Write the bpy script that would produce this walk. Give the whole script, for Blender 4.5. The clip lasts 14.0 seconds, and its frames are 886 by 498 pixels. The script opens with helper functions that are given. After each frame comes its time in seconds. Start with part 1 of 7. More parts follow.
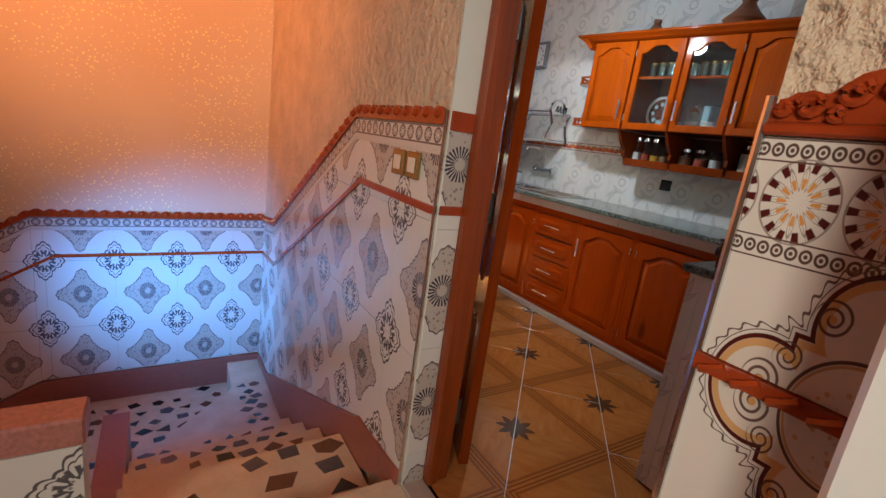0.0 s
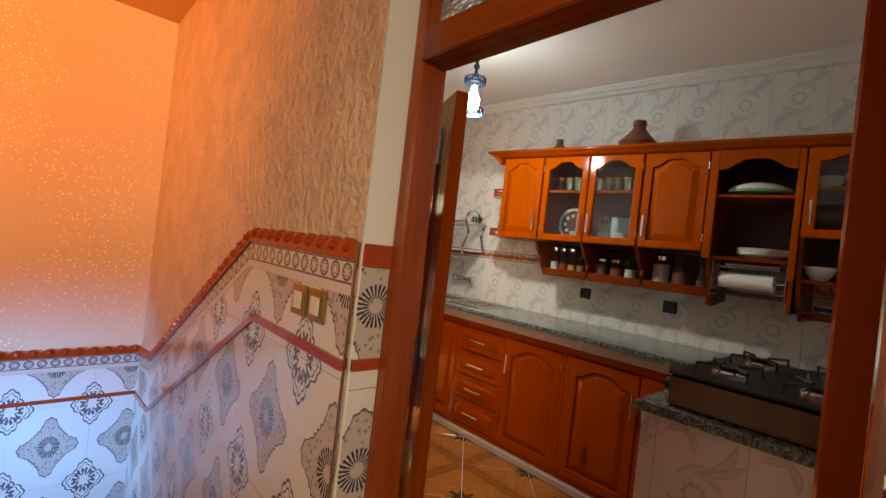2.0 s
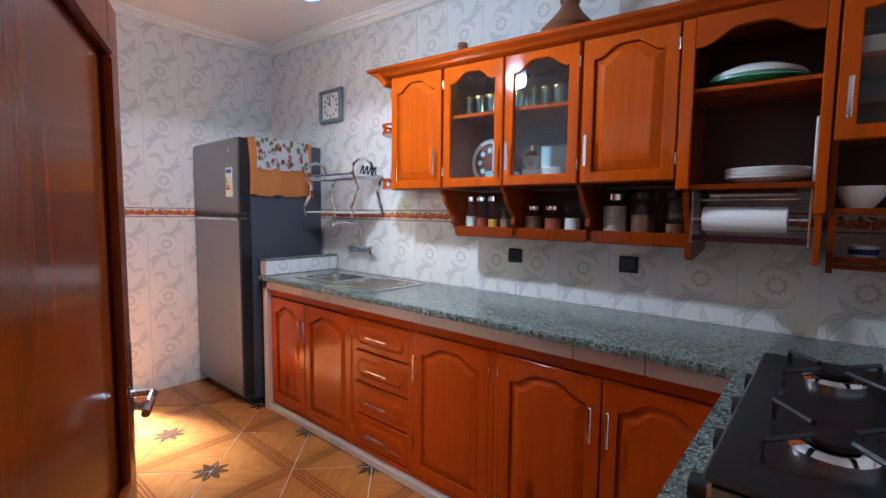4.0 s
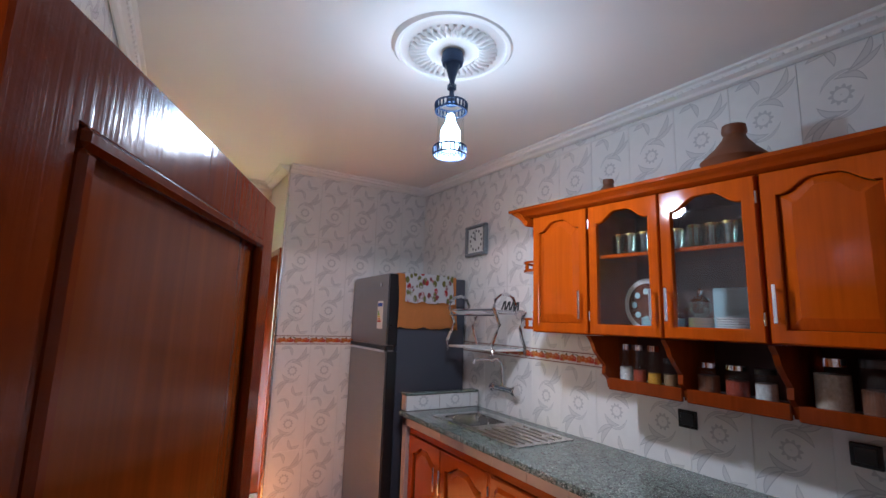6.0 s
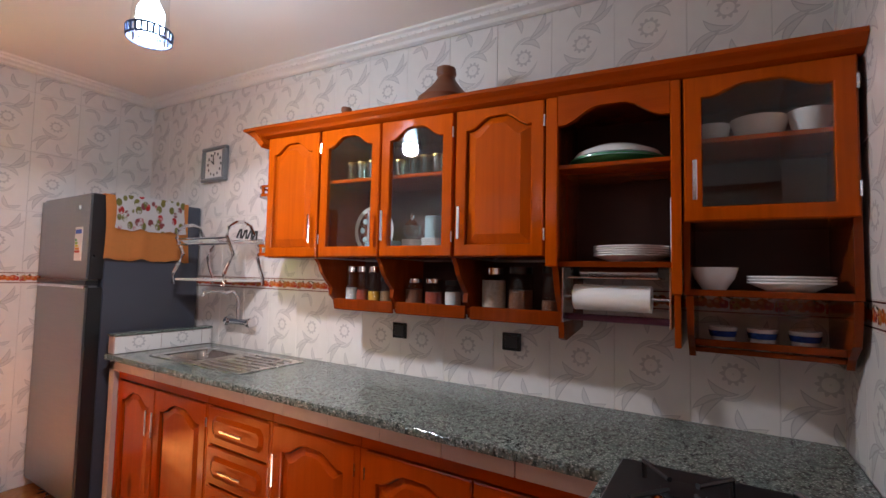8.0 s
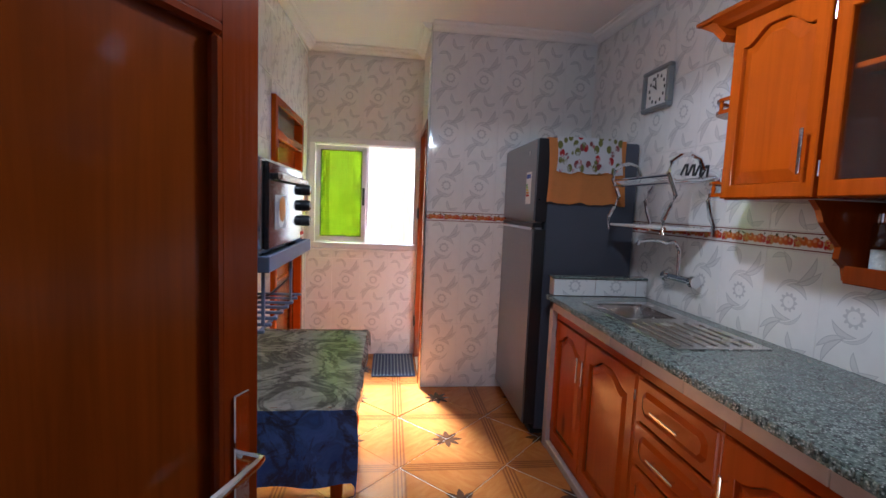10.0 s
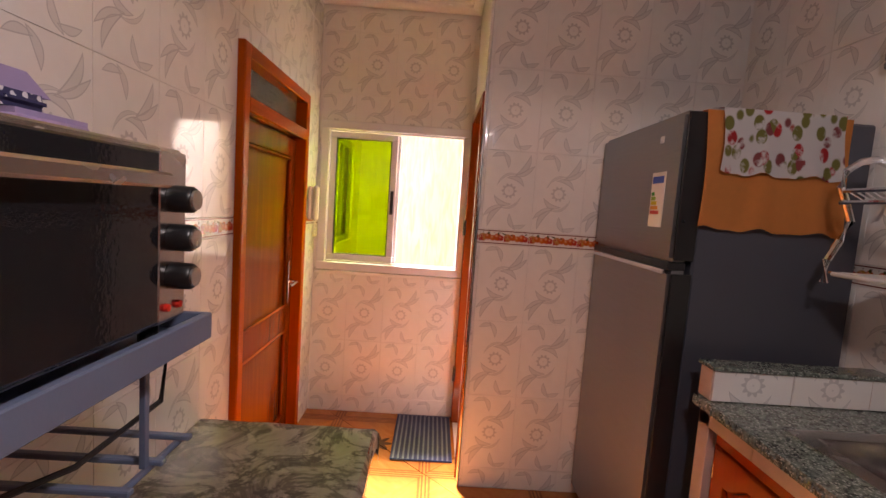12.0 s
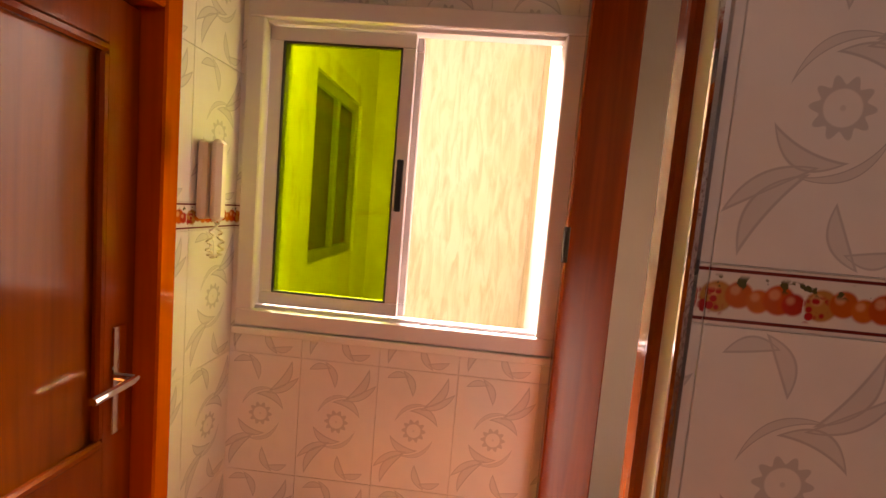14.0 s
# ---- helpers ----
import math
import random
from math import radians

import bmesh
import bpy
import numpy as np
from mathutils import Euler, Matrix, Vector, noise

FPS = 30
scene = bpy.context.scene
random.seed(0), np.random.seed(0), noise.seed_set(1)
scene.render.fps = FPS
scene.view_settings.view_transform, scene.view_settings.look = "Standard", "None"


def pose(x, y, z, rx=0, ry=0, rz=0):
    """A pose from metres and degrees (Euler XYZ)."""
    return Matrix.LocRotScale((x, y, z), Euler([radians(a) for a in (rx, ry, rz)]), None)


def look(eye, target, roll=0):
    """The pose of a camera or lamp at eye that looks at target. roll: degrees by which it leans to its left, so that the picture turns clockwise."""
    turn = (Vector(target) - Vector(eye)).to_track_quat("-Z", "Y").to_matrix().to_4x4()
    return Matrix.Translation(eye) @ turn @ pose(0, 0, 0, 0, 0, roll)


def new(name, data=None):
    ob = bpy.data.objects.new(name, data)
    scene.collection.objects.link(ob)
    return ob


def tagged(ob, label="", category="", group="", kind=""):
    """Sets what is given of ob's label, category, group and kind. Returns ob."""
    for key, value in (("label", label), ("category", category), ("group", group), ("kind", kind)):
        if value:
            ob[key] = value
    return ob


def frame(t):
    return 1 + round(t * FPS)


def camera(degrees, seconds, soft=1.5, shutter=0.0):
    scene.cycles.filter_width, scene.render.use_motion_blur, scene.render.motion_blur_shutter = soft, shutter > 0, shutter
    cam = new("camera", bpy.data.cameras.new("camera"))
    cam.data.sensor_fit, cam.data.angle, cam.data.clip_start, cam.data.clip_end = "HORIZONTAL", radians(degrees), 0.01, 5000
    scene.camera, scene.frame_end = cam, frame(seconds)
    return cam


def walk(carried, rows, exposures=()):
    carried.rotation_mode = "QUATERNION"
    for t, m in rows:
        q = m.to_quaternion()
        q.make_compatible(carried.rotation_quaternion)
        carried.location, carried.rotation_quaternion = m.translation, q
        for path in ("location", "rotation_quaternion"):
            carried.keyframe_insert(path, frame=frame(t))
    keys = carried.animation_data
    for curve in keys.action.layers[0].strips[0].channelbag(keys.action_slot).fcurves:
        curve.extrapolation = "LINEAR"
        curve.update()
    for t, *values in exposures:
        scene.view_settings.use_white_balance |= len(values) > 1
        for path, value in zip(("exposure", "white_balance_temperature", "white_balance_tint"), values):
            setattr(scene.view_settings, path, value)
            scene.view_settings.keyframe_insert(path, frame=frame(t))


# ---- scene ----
cam = camera(88.7, 14.0)
METRES, EYE, TILT, LEAN, TURN = 5.3, 1.29, 0.0, 0.0, -33.6
PATH = [
    (0, (0.167, 0.229, 1.247), (1.226, 1.86, 0.782), 7.9),
    (0.5, (0.186, 0.225, 1.229), (1.084, 1.943, 0.736), 7.7),
    (1, (0.221, 0.257, 1.332), (1.164, 1.987, 0.991), 7.0),
    (1.5, (0.214, 0.31, 1.425), (1.281, 2.0, 1.372), 7.6),
    (1.8, (0.249, 0.396, 1.398), (1.436, 2.006, 1.356), 7.1),
    (2, (0.314, 0.468, 1.341), (1.645, 1.961, 1.344), 6.5),
    (2.2, (0.399, 0.597, 1.321), (1.909, 1.909, 1.299), 5.6),
    (4.3, (1.288, 0.954, 1.38), (2.757, 2.296, 1.179), -0.8),
    (4.5, (1.321, 0.969, 1.388), (2.679, 2.424, 1.197), -0.9),
    (5, (1.362, 0.999, 1.417), (2.469, 2.657, 1.256), -0.1),
    (5.5, (1.345, 1.013, 1.489), (2.34, 2.744, 1.597), 1.0),
    (6, (1.33, 0.997, 1.53), (2.328, 2.701, 1.843), 1.8),
    (6.5, (1.315, 0.96, 1.534), (2.446, 2.546, 1.986), 3.5),
    (7, (1.36, 0.929, 1.526), (2.786, 2.256, 1.98), 1.1),
    (7.5, (1.407, 0.883, 1.472), (3.069, 1.935, 1.833), 0.8),
    (8, (1.486, 0.86, 1.419), (3.186, 1.907, 1.534), 1.2),
    (8.4, (1.589, 0.917, 1.422), (3.094, 2.233, 1.361), 0.9),
    (8.5, (1.617, 0.952, 1.402), (3.026, 2.37, 1.342), 1.3),
    (9, (1.715, 1.070, 1.390), (2.586, 2.868, 1.274), 2.4),
    (9.2, (1.755, 1.102, 1.384), (2.373, 2.997, 1.22), 1.7),
    (11.3, (1.778, 1.902, 1.497), (1.837, 3.892, 1.303), 3.4),
    (11.5, (1.804, 2.041, 1.485), (1.828, 4.031, 1.292), 3.9),
    (12, (1.828, 2.441, 1.48), (1.87, 4.432, 1.294), 4.0),
    (12.5, (1.874, 2.864, 1.456), (1.864, 4.856, 1.286), 4.9),
    (13, (1.905, 3.297, 1.467), (1.751, 5.284, 1.291), 4.9),
    (13.5, (1.823, 3.737, 1.426), (1.638, 5.721, 1.261), 5.1),
    (14, (1.764, 4.151, 1.423), (1.637, 6.139, 1.244), 4.9),
]
walk(cam, [(t, look(eye, target, roll)) for t, eye, target, roll in PATH], [(0.0, 0.3, 5900, 2), (0.6, 0.3, 6900, 4), (1.2, 0.2, 8300, 9), (2.2, 0.35, 7700, 7), (4.3, 0.95, 5200, 7), (5.0, 0.8, 5150, 6), (5.5, 0.4, 5300, 8), (6.0, 0.2, 5700, 14), (6.5, 0.15, 6000, 16), (7.0, 0.3, 6400, 18), (7.5, 0.4, 6600, 18), (8.0, 0.75, 6600, 19), (8.5, 0.45, 5500, 13), (9.2, 0.0, 4900, 6), (11.3, -0.1, 7300, 26), (12.5, -0.15, 8300, 36), (13.0, -0.35, 8600, 40), (13.5, -0.5, 9500, 42), (14.0, -0.8, 10300, 42)])

# ---- light ----
world = bpy.data.worlds.new("sky")
scene.world = world
world.use_nodes = True
wn = world.node_tree
sky = wn.nodes.new("ShaderNodeTexSky")
sky.sky_type, sky.sun_disc = "NISHITA", False
sky.sun_elevation, sky.sun_rotation = radians(64), radians(190)
wn.links.new(sky.outputs[0], wn.nodes["Background"].inputs[0])
wn.nodes["Background"].inputs[1].default_value = 0.08


def lamp(name, kind, m, energy, colour, size=0.1, size_y=None, spread=180):
    data = bpy.data.lights.new(name, kind)
    data.energy, data.color = energy, colour
    if kind == "AREA":
        data.shape, data.size, data.size_y = "RECTANGLE", size, size_y or size
        data.spread = radians(spread)
    elif kind == "SUN":
        data.angle = radians(size)
    else:
        data.shadow_soft_size = size
        if kind == "SPOT":
            data.spot_size, data.spot_blend = radians(spread), 0.12
    ob = new(name, data)
    ob.matrix_world = m
    return tagged(ob, kind="structure")


lamp("sun", "SUN", look((0, 0, 8), (-0.06, 0.95, 6.0)), 1.3, (1.0, 0.93, 0.82), 0.5)
lamp("window_light", "AREA", look((1.25, 6.9, 3.3), (1.86, 4.2, 0.0)), 270, (0.93, 0.97, 1.0), 0.9, 0.6, 48)
lamp("pendant_light", "POINT", pose(2.221, 2.488, 2.241), 7.5, (0.74, 0.88, 1.0), 0.03)
lamp("pendant_downlight", "SPOT", pose(2.221, 2.488, 2.197), 37, (0.88, 0.93, 1.0), 0.05, None, 178)
# Added orange lamp, no source known, to tint the upper stair walls.
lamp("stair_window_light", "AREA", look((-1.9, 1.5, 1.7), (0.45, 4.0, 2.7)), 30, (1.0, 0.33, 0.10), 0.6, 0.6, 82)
# Added blue lamp, no source known, aimed at the far dado corner.
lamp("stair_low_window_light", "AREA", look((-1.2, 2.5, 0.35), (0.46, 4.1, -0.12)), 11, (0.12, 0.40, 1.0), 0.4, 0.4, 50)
# Added warm lamp to brighten the door reveal; the landing has no window there.
lamp("landing_window_light", "AREA", look((-1.5, -1.2, 1.9), (0.93, 1.5, 1.1)), 11, (1.0, 0.86, 0.68), 0.7, 0.9, 75)
lamp("side_room_light", "AREA", look((3.24, 5.2, 1.7), (2.0, 4.95, 0.0)), 8, (1.0, 0.86, 0.62), 0.5, 0.8)

# ---- building helpers ----
OFF = {}


def thing(name, x, y, z, label="", category="", group="", kind="", turn=None):
    """An Empty at a thing's base. With turn (degrees about z) its parts are built in its own coordinates."""
    ob = new(name)
    ob.empty_display_size = 0.05
    ob.location = (x, y, z)
    if turn is None:
        OFF[ob] = Vector((x, y, z))
    else:
        ob.rotation_euler[2] = radians(turn)
        OFF[ob] = Vector((0, 0, 0))
    return tagged(ob, label, category, group, kind)


def part(name, bm, material, parent=None, label="", smooth=False):
    """Links a bmesh as one mesh object, under a thing or a part."""
    bmesh.ops.recalc_face_normals(bm, faces=bm.faces)
    off = OFF.get(parent, Vector((0, 0, 0)))
    if off.length > 0:
        bmesh.ops.translate(bm, verts=bm.verts, vec=-off)
    me = bpy.data.meshes.new(name)
    if smooth:
        for f in bm.faces:
            f.smooth = True
    bm.to_mesh(me)
    bm.free()
    if smooth:
        me.set_sharp_from_angle(angle=radians(38))
    for mt in (material if isinstance(material, (list, tuple)) else [material]):
        me.materials.append(mt)
    ob = new(name, me)
    if parent:
        ob.parent = parent
    OFF[ob] = off
    if label:
        ob["label"] = label
    return ob


def solo(name, bm, material, label, category, group="", kind="", smooth=False):
    return tagged(part(name, bm, material, None, "", smooth), label, category, group, kind)


def box(x0, x1, y0, y1, z0, z1, bevel=0.0, bm=None, seg=1):
    own = bmesh.new()
    g = bmesh.ops.create_cube(own, size=1)
    for v in g["verts"]:
        v.co = Vector(((x0 + x1) / 2 + v.co.x * (x1 - x0), (y0 + y1) / 2 + v.co.y * (y1 - y0), (z0 + z1) / 2 + v.co.z * (z1 - z0)))
    if bevel:
        bmesh.ops.bevel(own, geom=own.edges[:], offset=bevel, segments=seg, affect="EDGES", clamp_overlap=True)
    return merge(bm, own)


def merge(bm, own):
    if bm is None:
        return own
    me = bpy.data.meshes.new("tmp")
    own.to_mesh(me)
    own.free()
    bm.from_mesh(me)
    bpy.data.meshes.remove(me)
    return bm


def lathe(profile, cx=0, cy=0, cz=0, seg=24, bm=None, axis="z"):
    """Turns a profile of (radius, height) about an axis through the given place."""
    own = bmesh.new()
    rings = []
    for r, h in profile:
        ring = []
        for k in range(seg if r > 1e-6 else 1):
            a = 2 * math.pi * k / seg
            p = (r * math.cos(a), r * math.sin(a), h)
            if axis == "x":
                p = (h, p[0], p[1])
            elif axis == "y":
                p = (p[0], h, p[1])
            ring.append(own.verts.new((cx + p[0], cy + p[1], cz + p[2])))
        rings.append(ring)
    for a, b in zip(rings, rings[1:]):
        for k in range(seg):
            quad = [a[k % len(a)], a[(k + 1) % len(a)], b[(k + 1) % len(b)], b[k % len(b)]]
            quad = list(dict.fromkeys(quad))
            if len(quad) > 2:
                own.faces.new(quad)
    return merge(bm, own)


def tube(points, r, seg=8, bm=None, closed=False):
    """A round bar along a line of points."""
    own = bmesh.new()
    pts = [Vector(p) for p in points]
    rings = []
    up = Vector((0, 0, 1))
    n = len(pts)
    for i, p in enumerate(pts):
        d = (pts[(i + 1) % n] - pts[i - 1]) if closed else (pts[min(i + 1, n - 1)] - pts[max(i - 1, 0)])
        d.normalize()
        side = d.cross(up)
        if side.length < 0.1:
            side = d.cross(Vector((1, 0, 0)))
        side.normalize()
        up2 = side.cross(d).normalized()
        rings.append([own.verts.new(p + r * (math.cos(2 * math.pi * k / seg) * side + math.sin(2 * math.pi * k / seg) * up2)) for k in range(seg)])
    pairs = list(zip(rings, rings[1:])) + ([(rings[-1], rings[0])] if closed else [])
    for a, b in pairs:
        for k in range(seg):
            own.faces.new((a[k], a[(k + 1) % seg], b[(k + 1) % seg], b[k]))
    if not closed:
        own.faces.new(rings[0][::-1])
        own.faces.new(rings[-1])
    return merge(bm, own)


def slabpoly(pts, axis, a, b, bevel=0.0, bm=None):
    """A flat shape of (u, v) points made solid between a and b along an axis: x (u=y, v=z), y (u=x, v=z) or z (u=x, v=y)."""
    own = bmesh.new()

    def at(u, v, w):
        return {"x": (w, u, v), "y": (u, w, v), "z": (u, v, w)}[axis]
    lo = [own.verts.new(at(u, v, a)) for u, v in pts]
    hi = [own.verts.new(at(u, v, b)) for u, v in pts]
    own.faces.new(lo[::-1])
    own.faces.new(hi)
    for i in range(len(pts)):
        j = (i + 1) % len(pts)
        own.faces.new((lo[i], lo[j], hi[j], hi[i]))
    if bevel:
        edges = [e for e in own.edges if any(len(f.verts) == len(pts) and len(pts) > 4 or abs(f.normal.x) + abs(f.normal.y) + abs(f.normal.z) < 0 for f in e.link_faces)]
        if len(pts) <= 4:
            edges = own.edges[:]
        bmesh.ops.bevel(own, geom=edges, offset=bevel, segments=1, affect="EDGES", clamp_overlap=True)
    return merge(bm, own)


def walled(u0, u1, v0, v1, holes):
    """The rectangles left of a wall's face round its holes."""
    us = sorted({u0, u1, *[h for x in holes for h in x[:2] if u0 < h < u1]})
    vs = sorted({v0, v1, *[h for x in holes for h in x[2:] if v0 < h < v1]})
    out = []
    for a, b in zip(us, us[1:]):
        run = None
        for c, d in zip(vs, vs[1:]):
            if any(h[0] <= (a + b) / 2 <= h[1] and h[2] <= (c + d) / 2 <= h[3] for h in holes):
                run = None
            elif run:
                run[3] = d
            else:
                run = [a, b, c, d]
                out.append(run)
    return out


def wall(name, axis, face, back, u0, u1, v0, v1, holes=(), material=None):
    """A wall that fills face to back along an axis, with openings right through it."""
    bm = bmesh.new()
    lo, hi = min(face, back), max(face, back)
    for a, b, c, d in walled(u0, u1, v0, v1, list(holes)):
        box(*((lo, hi, a, b) if axis == "x" else (a, b, lo, hi)), c, d, bm=bm)
    bmesh.ops.remove_doubles(bm, verts=bm.verts, dist=1e-5)
    return tagged(part(name, bm, material), "plastered wall", "wall", kind="structure")

# ---- materials ----


class Mat:
    """A node material put together from short expressions."""

    def __init__(self, name):
        self.m = bpy.data.materials.new(name)
        self.m.use_nodes = True
        self.t = self.m.node_tree
        self.b = self.t.nodes["Principled BSDF"]
        self.c = self.t.nodes.new("ShaderNodeTexCoord")

    def put(self, sock, v):
        if isinstance(v, bpy.types.NodeSocket):
            self.t.links.new(v, sock)
        elif isinstance(v, (tuple, list)) and len(v) == 3 and sock.type == "RGBA":
            sock.default_value = (*v, 1)
        else:
            sock.default_value = v

    def op(self, kind, *v):
        n = self.t.nodes.new("ShaderNodeMath")
        n.operation = kind
        for s, x in zip(n.inputs, v):
            self.put(s, x)
        return n.outputs[0]

    def add(self, a, b): return self.op("ADD", a, b)
    def sub(self, a, b): return self.op("SUBTRACT", a, b)
    def mul(self, a, b): return self.op("MULTIPLY", a, b)
    def hi(self, a, b): return self.op("MAXIMUM", a, b)
    def lo(self, a, b): return self.op("MINIMUM", a, b)
    def mod(self, a, b): return self.op("FLOORED_MODULO", a, b)

    def near(self, d, at, soft=0.0015):
        """1 where d is under at, 0 past it, with a soft edge."""
        n = self.t.nodes.new("ShaderNodeMapRange")
        n.interpolation_type = "SMOOTHSTEP"
        self.put(n.inputs[0], d)
        n.inputs[1].default_value, n.inputs[2].default_value = at - soft, at + soft
        n.inputs[3].default_value, n.inputs[4].default_value = 1, 0
        return n.outputs[0]

    def span(self, v, a, b, c=0.0, d=1.0):
        n = self.t.nodes.new("ShaderNodeMapRange")
        self.put(n.inputs[0], v)
        for i, x in enumerate((a, b, c, d)):
            self.put(n.inputs[i + 1], x)
        return n.outputs[0]

    def split(self, which="UV"):
        n = self.t.nodes.new("ShaderNodeSeparateXYZ")
        self.t.links.new(self.c.outputs[which], n.inputs[0])
        return n.outputs

    def vec(self, x, y, z=0.0):
        n = self.t.nodes.new("ShaderNodeCombineXYZ")
        for s, v in zip(n.inputs, (x, y, z)):
            self.put(s, v)
        return n.outputs[0]

    def stretch(self, sx, sy, sz, which="Object"):
        n = self.t.nodes.new("ShaderNodeMapping")
        self.t.links.new(self.c.outputs[which], n.inputs[0])
        n.inputs[3].default_value = (sx, sy, sz)
        return n.outputs[0]

    def noise(self, scale, detail=3.0, vector=None, rough=0.5, warp=0.0):
        n = self.t.nodes.new("ShaderNodeTexNoise")
        self.t.links.new(vector or self.c.outputs["Object"], n.inputs["Vector"])
        n.inputs["Scale"].default_value, n.inputs["Detail"].default_value = scale, detail
        n.inputs["Roughness"].default_value, n.inputs["Distortion"].default_value = rough, warp
        return n.outputs[0]

    def voronoi(self, scale, vector=None, feature="F1", out=0):
        n = self.t.nodes.new("ShaderNodeTexVoronoi")
        n.feature = feature
        self.t.links.new(vector or self.c.outputs["Object"], n.inputs["Vector"])
        n.inputs["Scale"].default_value = scale
        return n.outputs[out]

    def rand(self):
        return self.t.nodes.new("ShaderNodeObjectInfo").outputs["Random"]

    def mix(self, f, a, b, blend="MIX"):
        n = self.t.nodes.new("ShaderNodeMix")
        n.data_type, n.blend_type = "RGBA", blend
        self.put(n.inputs[0], f)
        self.put(n.inputs[6], a)
        self.put(n.inputs[7], b)
        return n.outputs[2]

    def end(self, colour, rough=0.5, metal=0.0, bump=None, depth=0.002, strength=0.6, coat=0.0, **more):
        self.put(self.b.inputs["Base Color"], colour)
        self.put(self.b.inputs["Roughness"], rough)
        self.put(self.b.inputs["Metallic"], metal)
        if coat:
            self.b.inputs["Coat Weight"].default_value = coat
            self.b.inputs["Coat Roughness"].default_value = 0.08
        if bump is not None:
            n = self.t.nodes.new("ShaderNodeBump")
            n.inputs["Strength"].default_value, n.inputs["Distance"].default_value = strength, depth
            self.put(n.inputs["Height"], bump)
            self.t.links.new(n.outputs[0], self.b.inputs["Normal"])
        for k, v in more.items():
            self.put(self.b.inputs[k.replace("_", " ")], v)
        return self.m


def plain(name, colour, rough=0.5, metal=0.0, vary=0.12, scale=9.0, **more):
    """A quiet surface with slight unevenness at two scales."""
    m = Mat(name)
    n = m.noise(scale, 4)
    fine = m.noise(scale * 14, 2)
    k = m.add(m.mul(m.sub(n, 0.5), vary), m.mul(m.sub(fine, 0.5), vary * 0.5))
    dark = tuple(c * (1 - vary) for c in colour)
    c = m.mix(m.add(0.5, m.mul(k, 3)), dark, colour)
    return m.end(c, m.add(rough, m.mul(m.sub(n, 0.5), 0.12)), metal, fine, 0.0006, 0.3, **more)


def wood(name, colour, axis="z", dark=0.45, rough=0.22, coat=0.6, scale=1.0, wavy=0.0):
    """Varnished wood with the grain along an axis."""
    m = Mat(name)
    s = {"x": (1.2, 22, 22), "y": (22, 1.2, 22), "z": (22, 22, 1.2)}[axis]
    v = m.stretch(*[x * scale for x in s])
    g = m.noise(1.0, 5, v, 0.55, 1.2)
    s2 = {"x": (3, 130, 130), "y": (130, 3, 130), "z": (130, 130, 3)}[axis]
    f = m.noise(1.0, 3, m.stretch(*s2))
    big = m.noise(2.2, 2)
    c = m.mix(m.span(g, 0.30, 0.70), tuple(x * dark for x in colour), colour)
    c = m.mix(m.mul(m.span(f, 0.45, 0.75), 0.18), c, tuple(x * dark * 0.8 for x in colour))
    c = m.mix(m.mul(m.span(big, 0.4, 0.7), 0.3), c, tuple(x * 0.7 for x in colour))
    knot = m.voronoi(1.0, m.stretch(*[2.6 if x > 2 else 0.9 for x in s]))
    c = m.mix(m.mul(m.near(knot, 0.055, 0.03), 0.7), c, tuple(x * 0.25 for x in colour))
    return m.end(c, m.add(rough, m.mul(m.sub(big, 0.5), 0.12)), 0.0, m.add(f, m.mul(m.noise(34, 2), wavy)), 0.0005 + 0.002 * wavy, 0.25, coat=coat, Specular_IOR_Level=0.16)


WOOD = wood("varnished_pine", (0.44, 0.069, 0.0015), "z", 0.76, 0.10, 0.06)
WOOD_Y = wood("varnished_pine_rail", (0.37, 0.054, 0.0015), "y", 0.76, 0.10, 0.06)
WOOD_X = wood("varnished_pine_shelf", (0.32, 0.048, 0.0015), "x", 0.76, 0.10, 0.06)
REDPINE = wood("red_varnished_pine", (0.36, 0.043, 0.0012), "z", 0.84, 0.10, 0.08)
REDPINE_Y = wood("red_varnished_pine_rail", (0.33, 0.038, 0.0012), "y", 0.84, 0.10, 0.08)
DARKWOOD = wood("dark_stained_wood", (0.21, 0.031, 0.003), "z", 0.7, 0.13, 0.1, wavy=0.8)
DOORWOOD = wood("door_panel_wood", (0.23, 0.043, 0.003), "z", 0.66, 0.18, 0.15)
PLASTER = plain("white_plaster", (0.74, 0.72, 0.68), 0.7)
CEIL = plain("ceiling_paint", (0.84, 0.81, 0.77), 0.5, 0.0, 0.06, 3.0)
GROUT = plain("pale_grout", (0.74, 0.71, 0.68), 0.85)
STEEL = plain("brushed_steel", (0.64, 0.62, 0.61), 0.26, 1.0, 0.1)
CHROME = plain("chrome", (0.78, 0.78, 0.80), 0.10, 1.0, 0.04)
DARKGREY = plain("dark_grey_paint", (0.055, 0.058, 0.075), 0.38)
BLACK = plain("black_plastic", (0.012, 0.012, 0.013), 0.3)
WHITE = plain("white_glaze", (0.80, 0.79, 0.77), 0.15, 0.0, 0.03)
ALU = plain("white_aluminium", (0.70, 0.66, 0.68), 0.35)


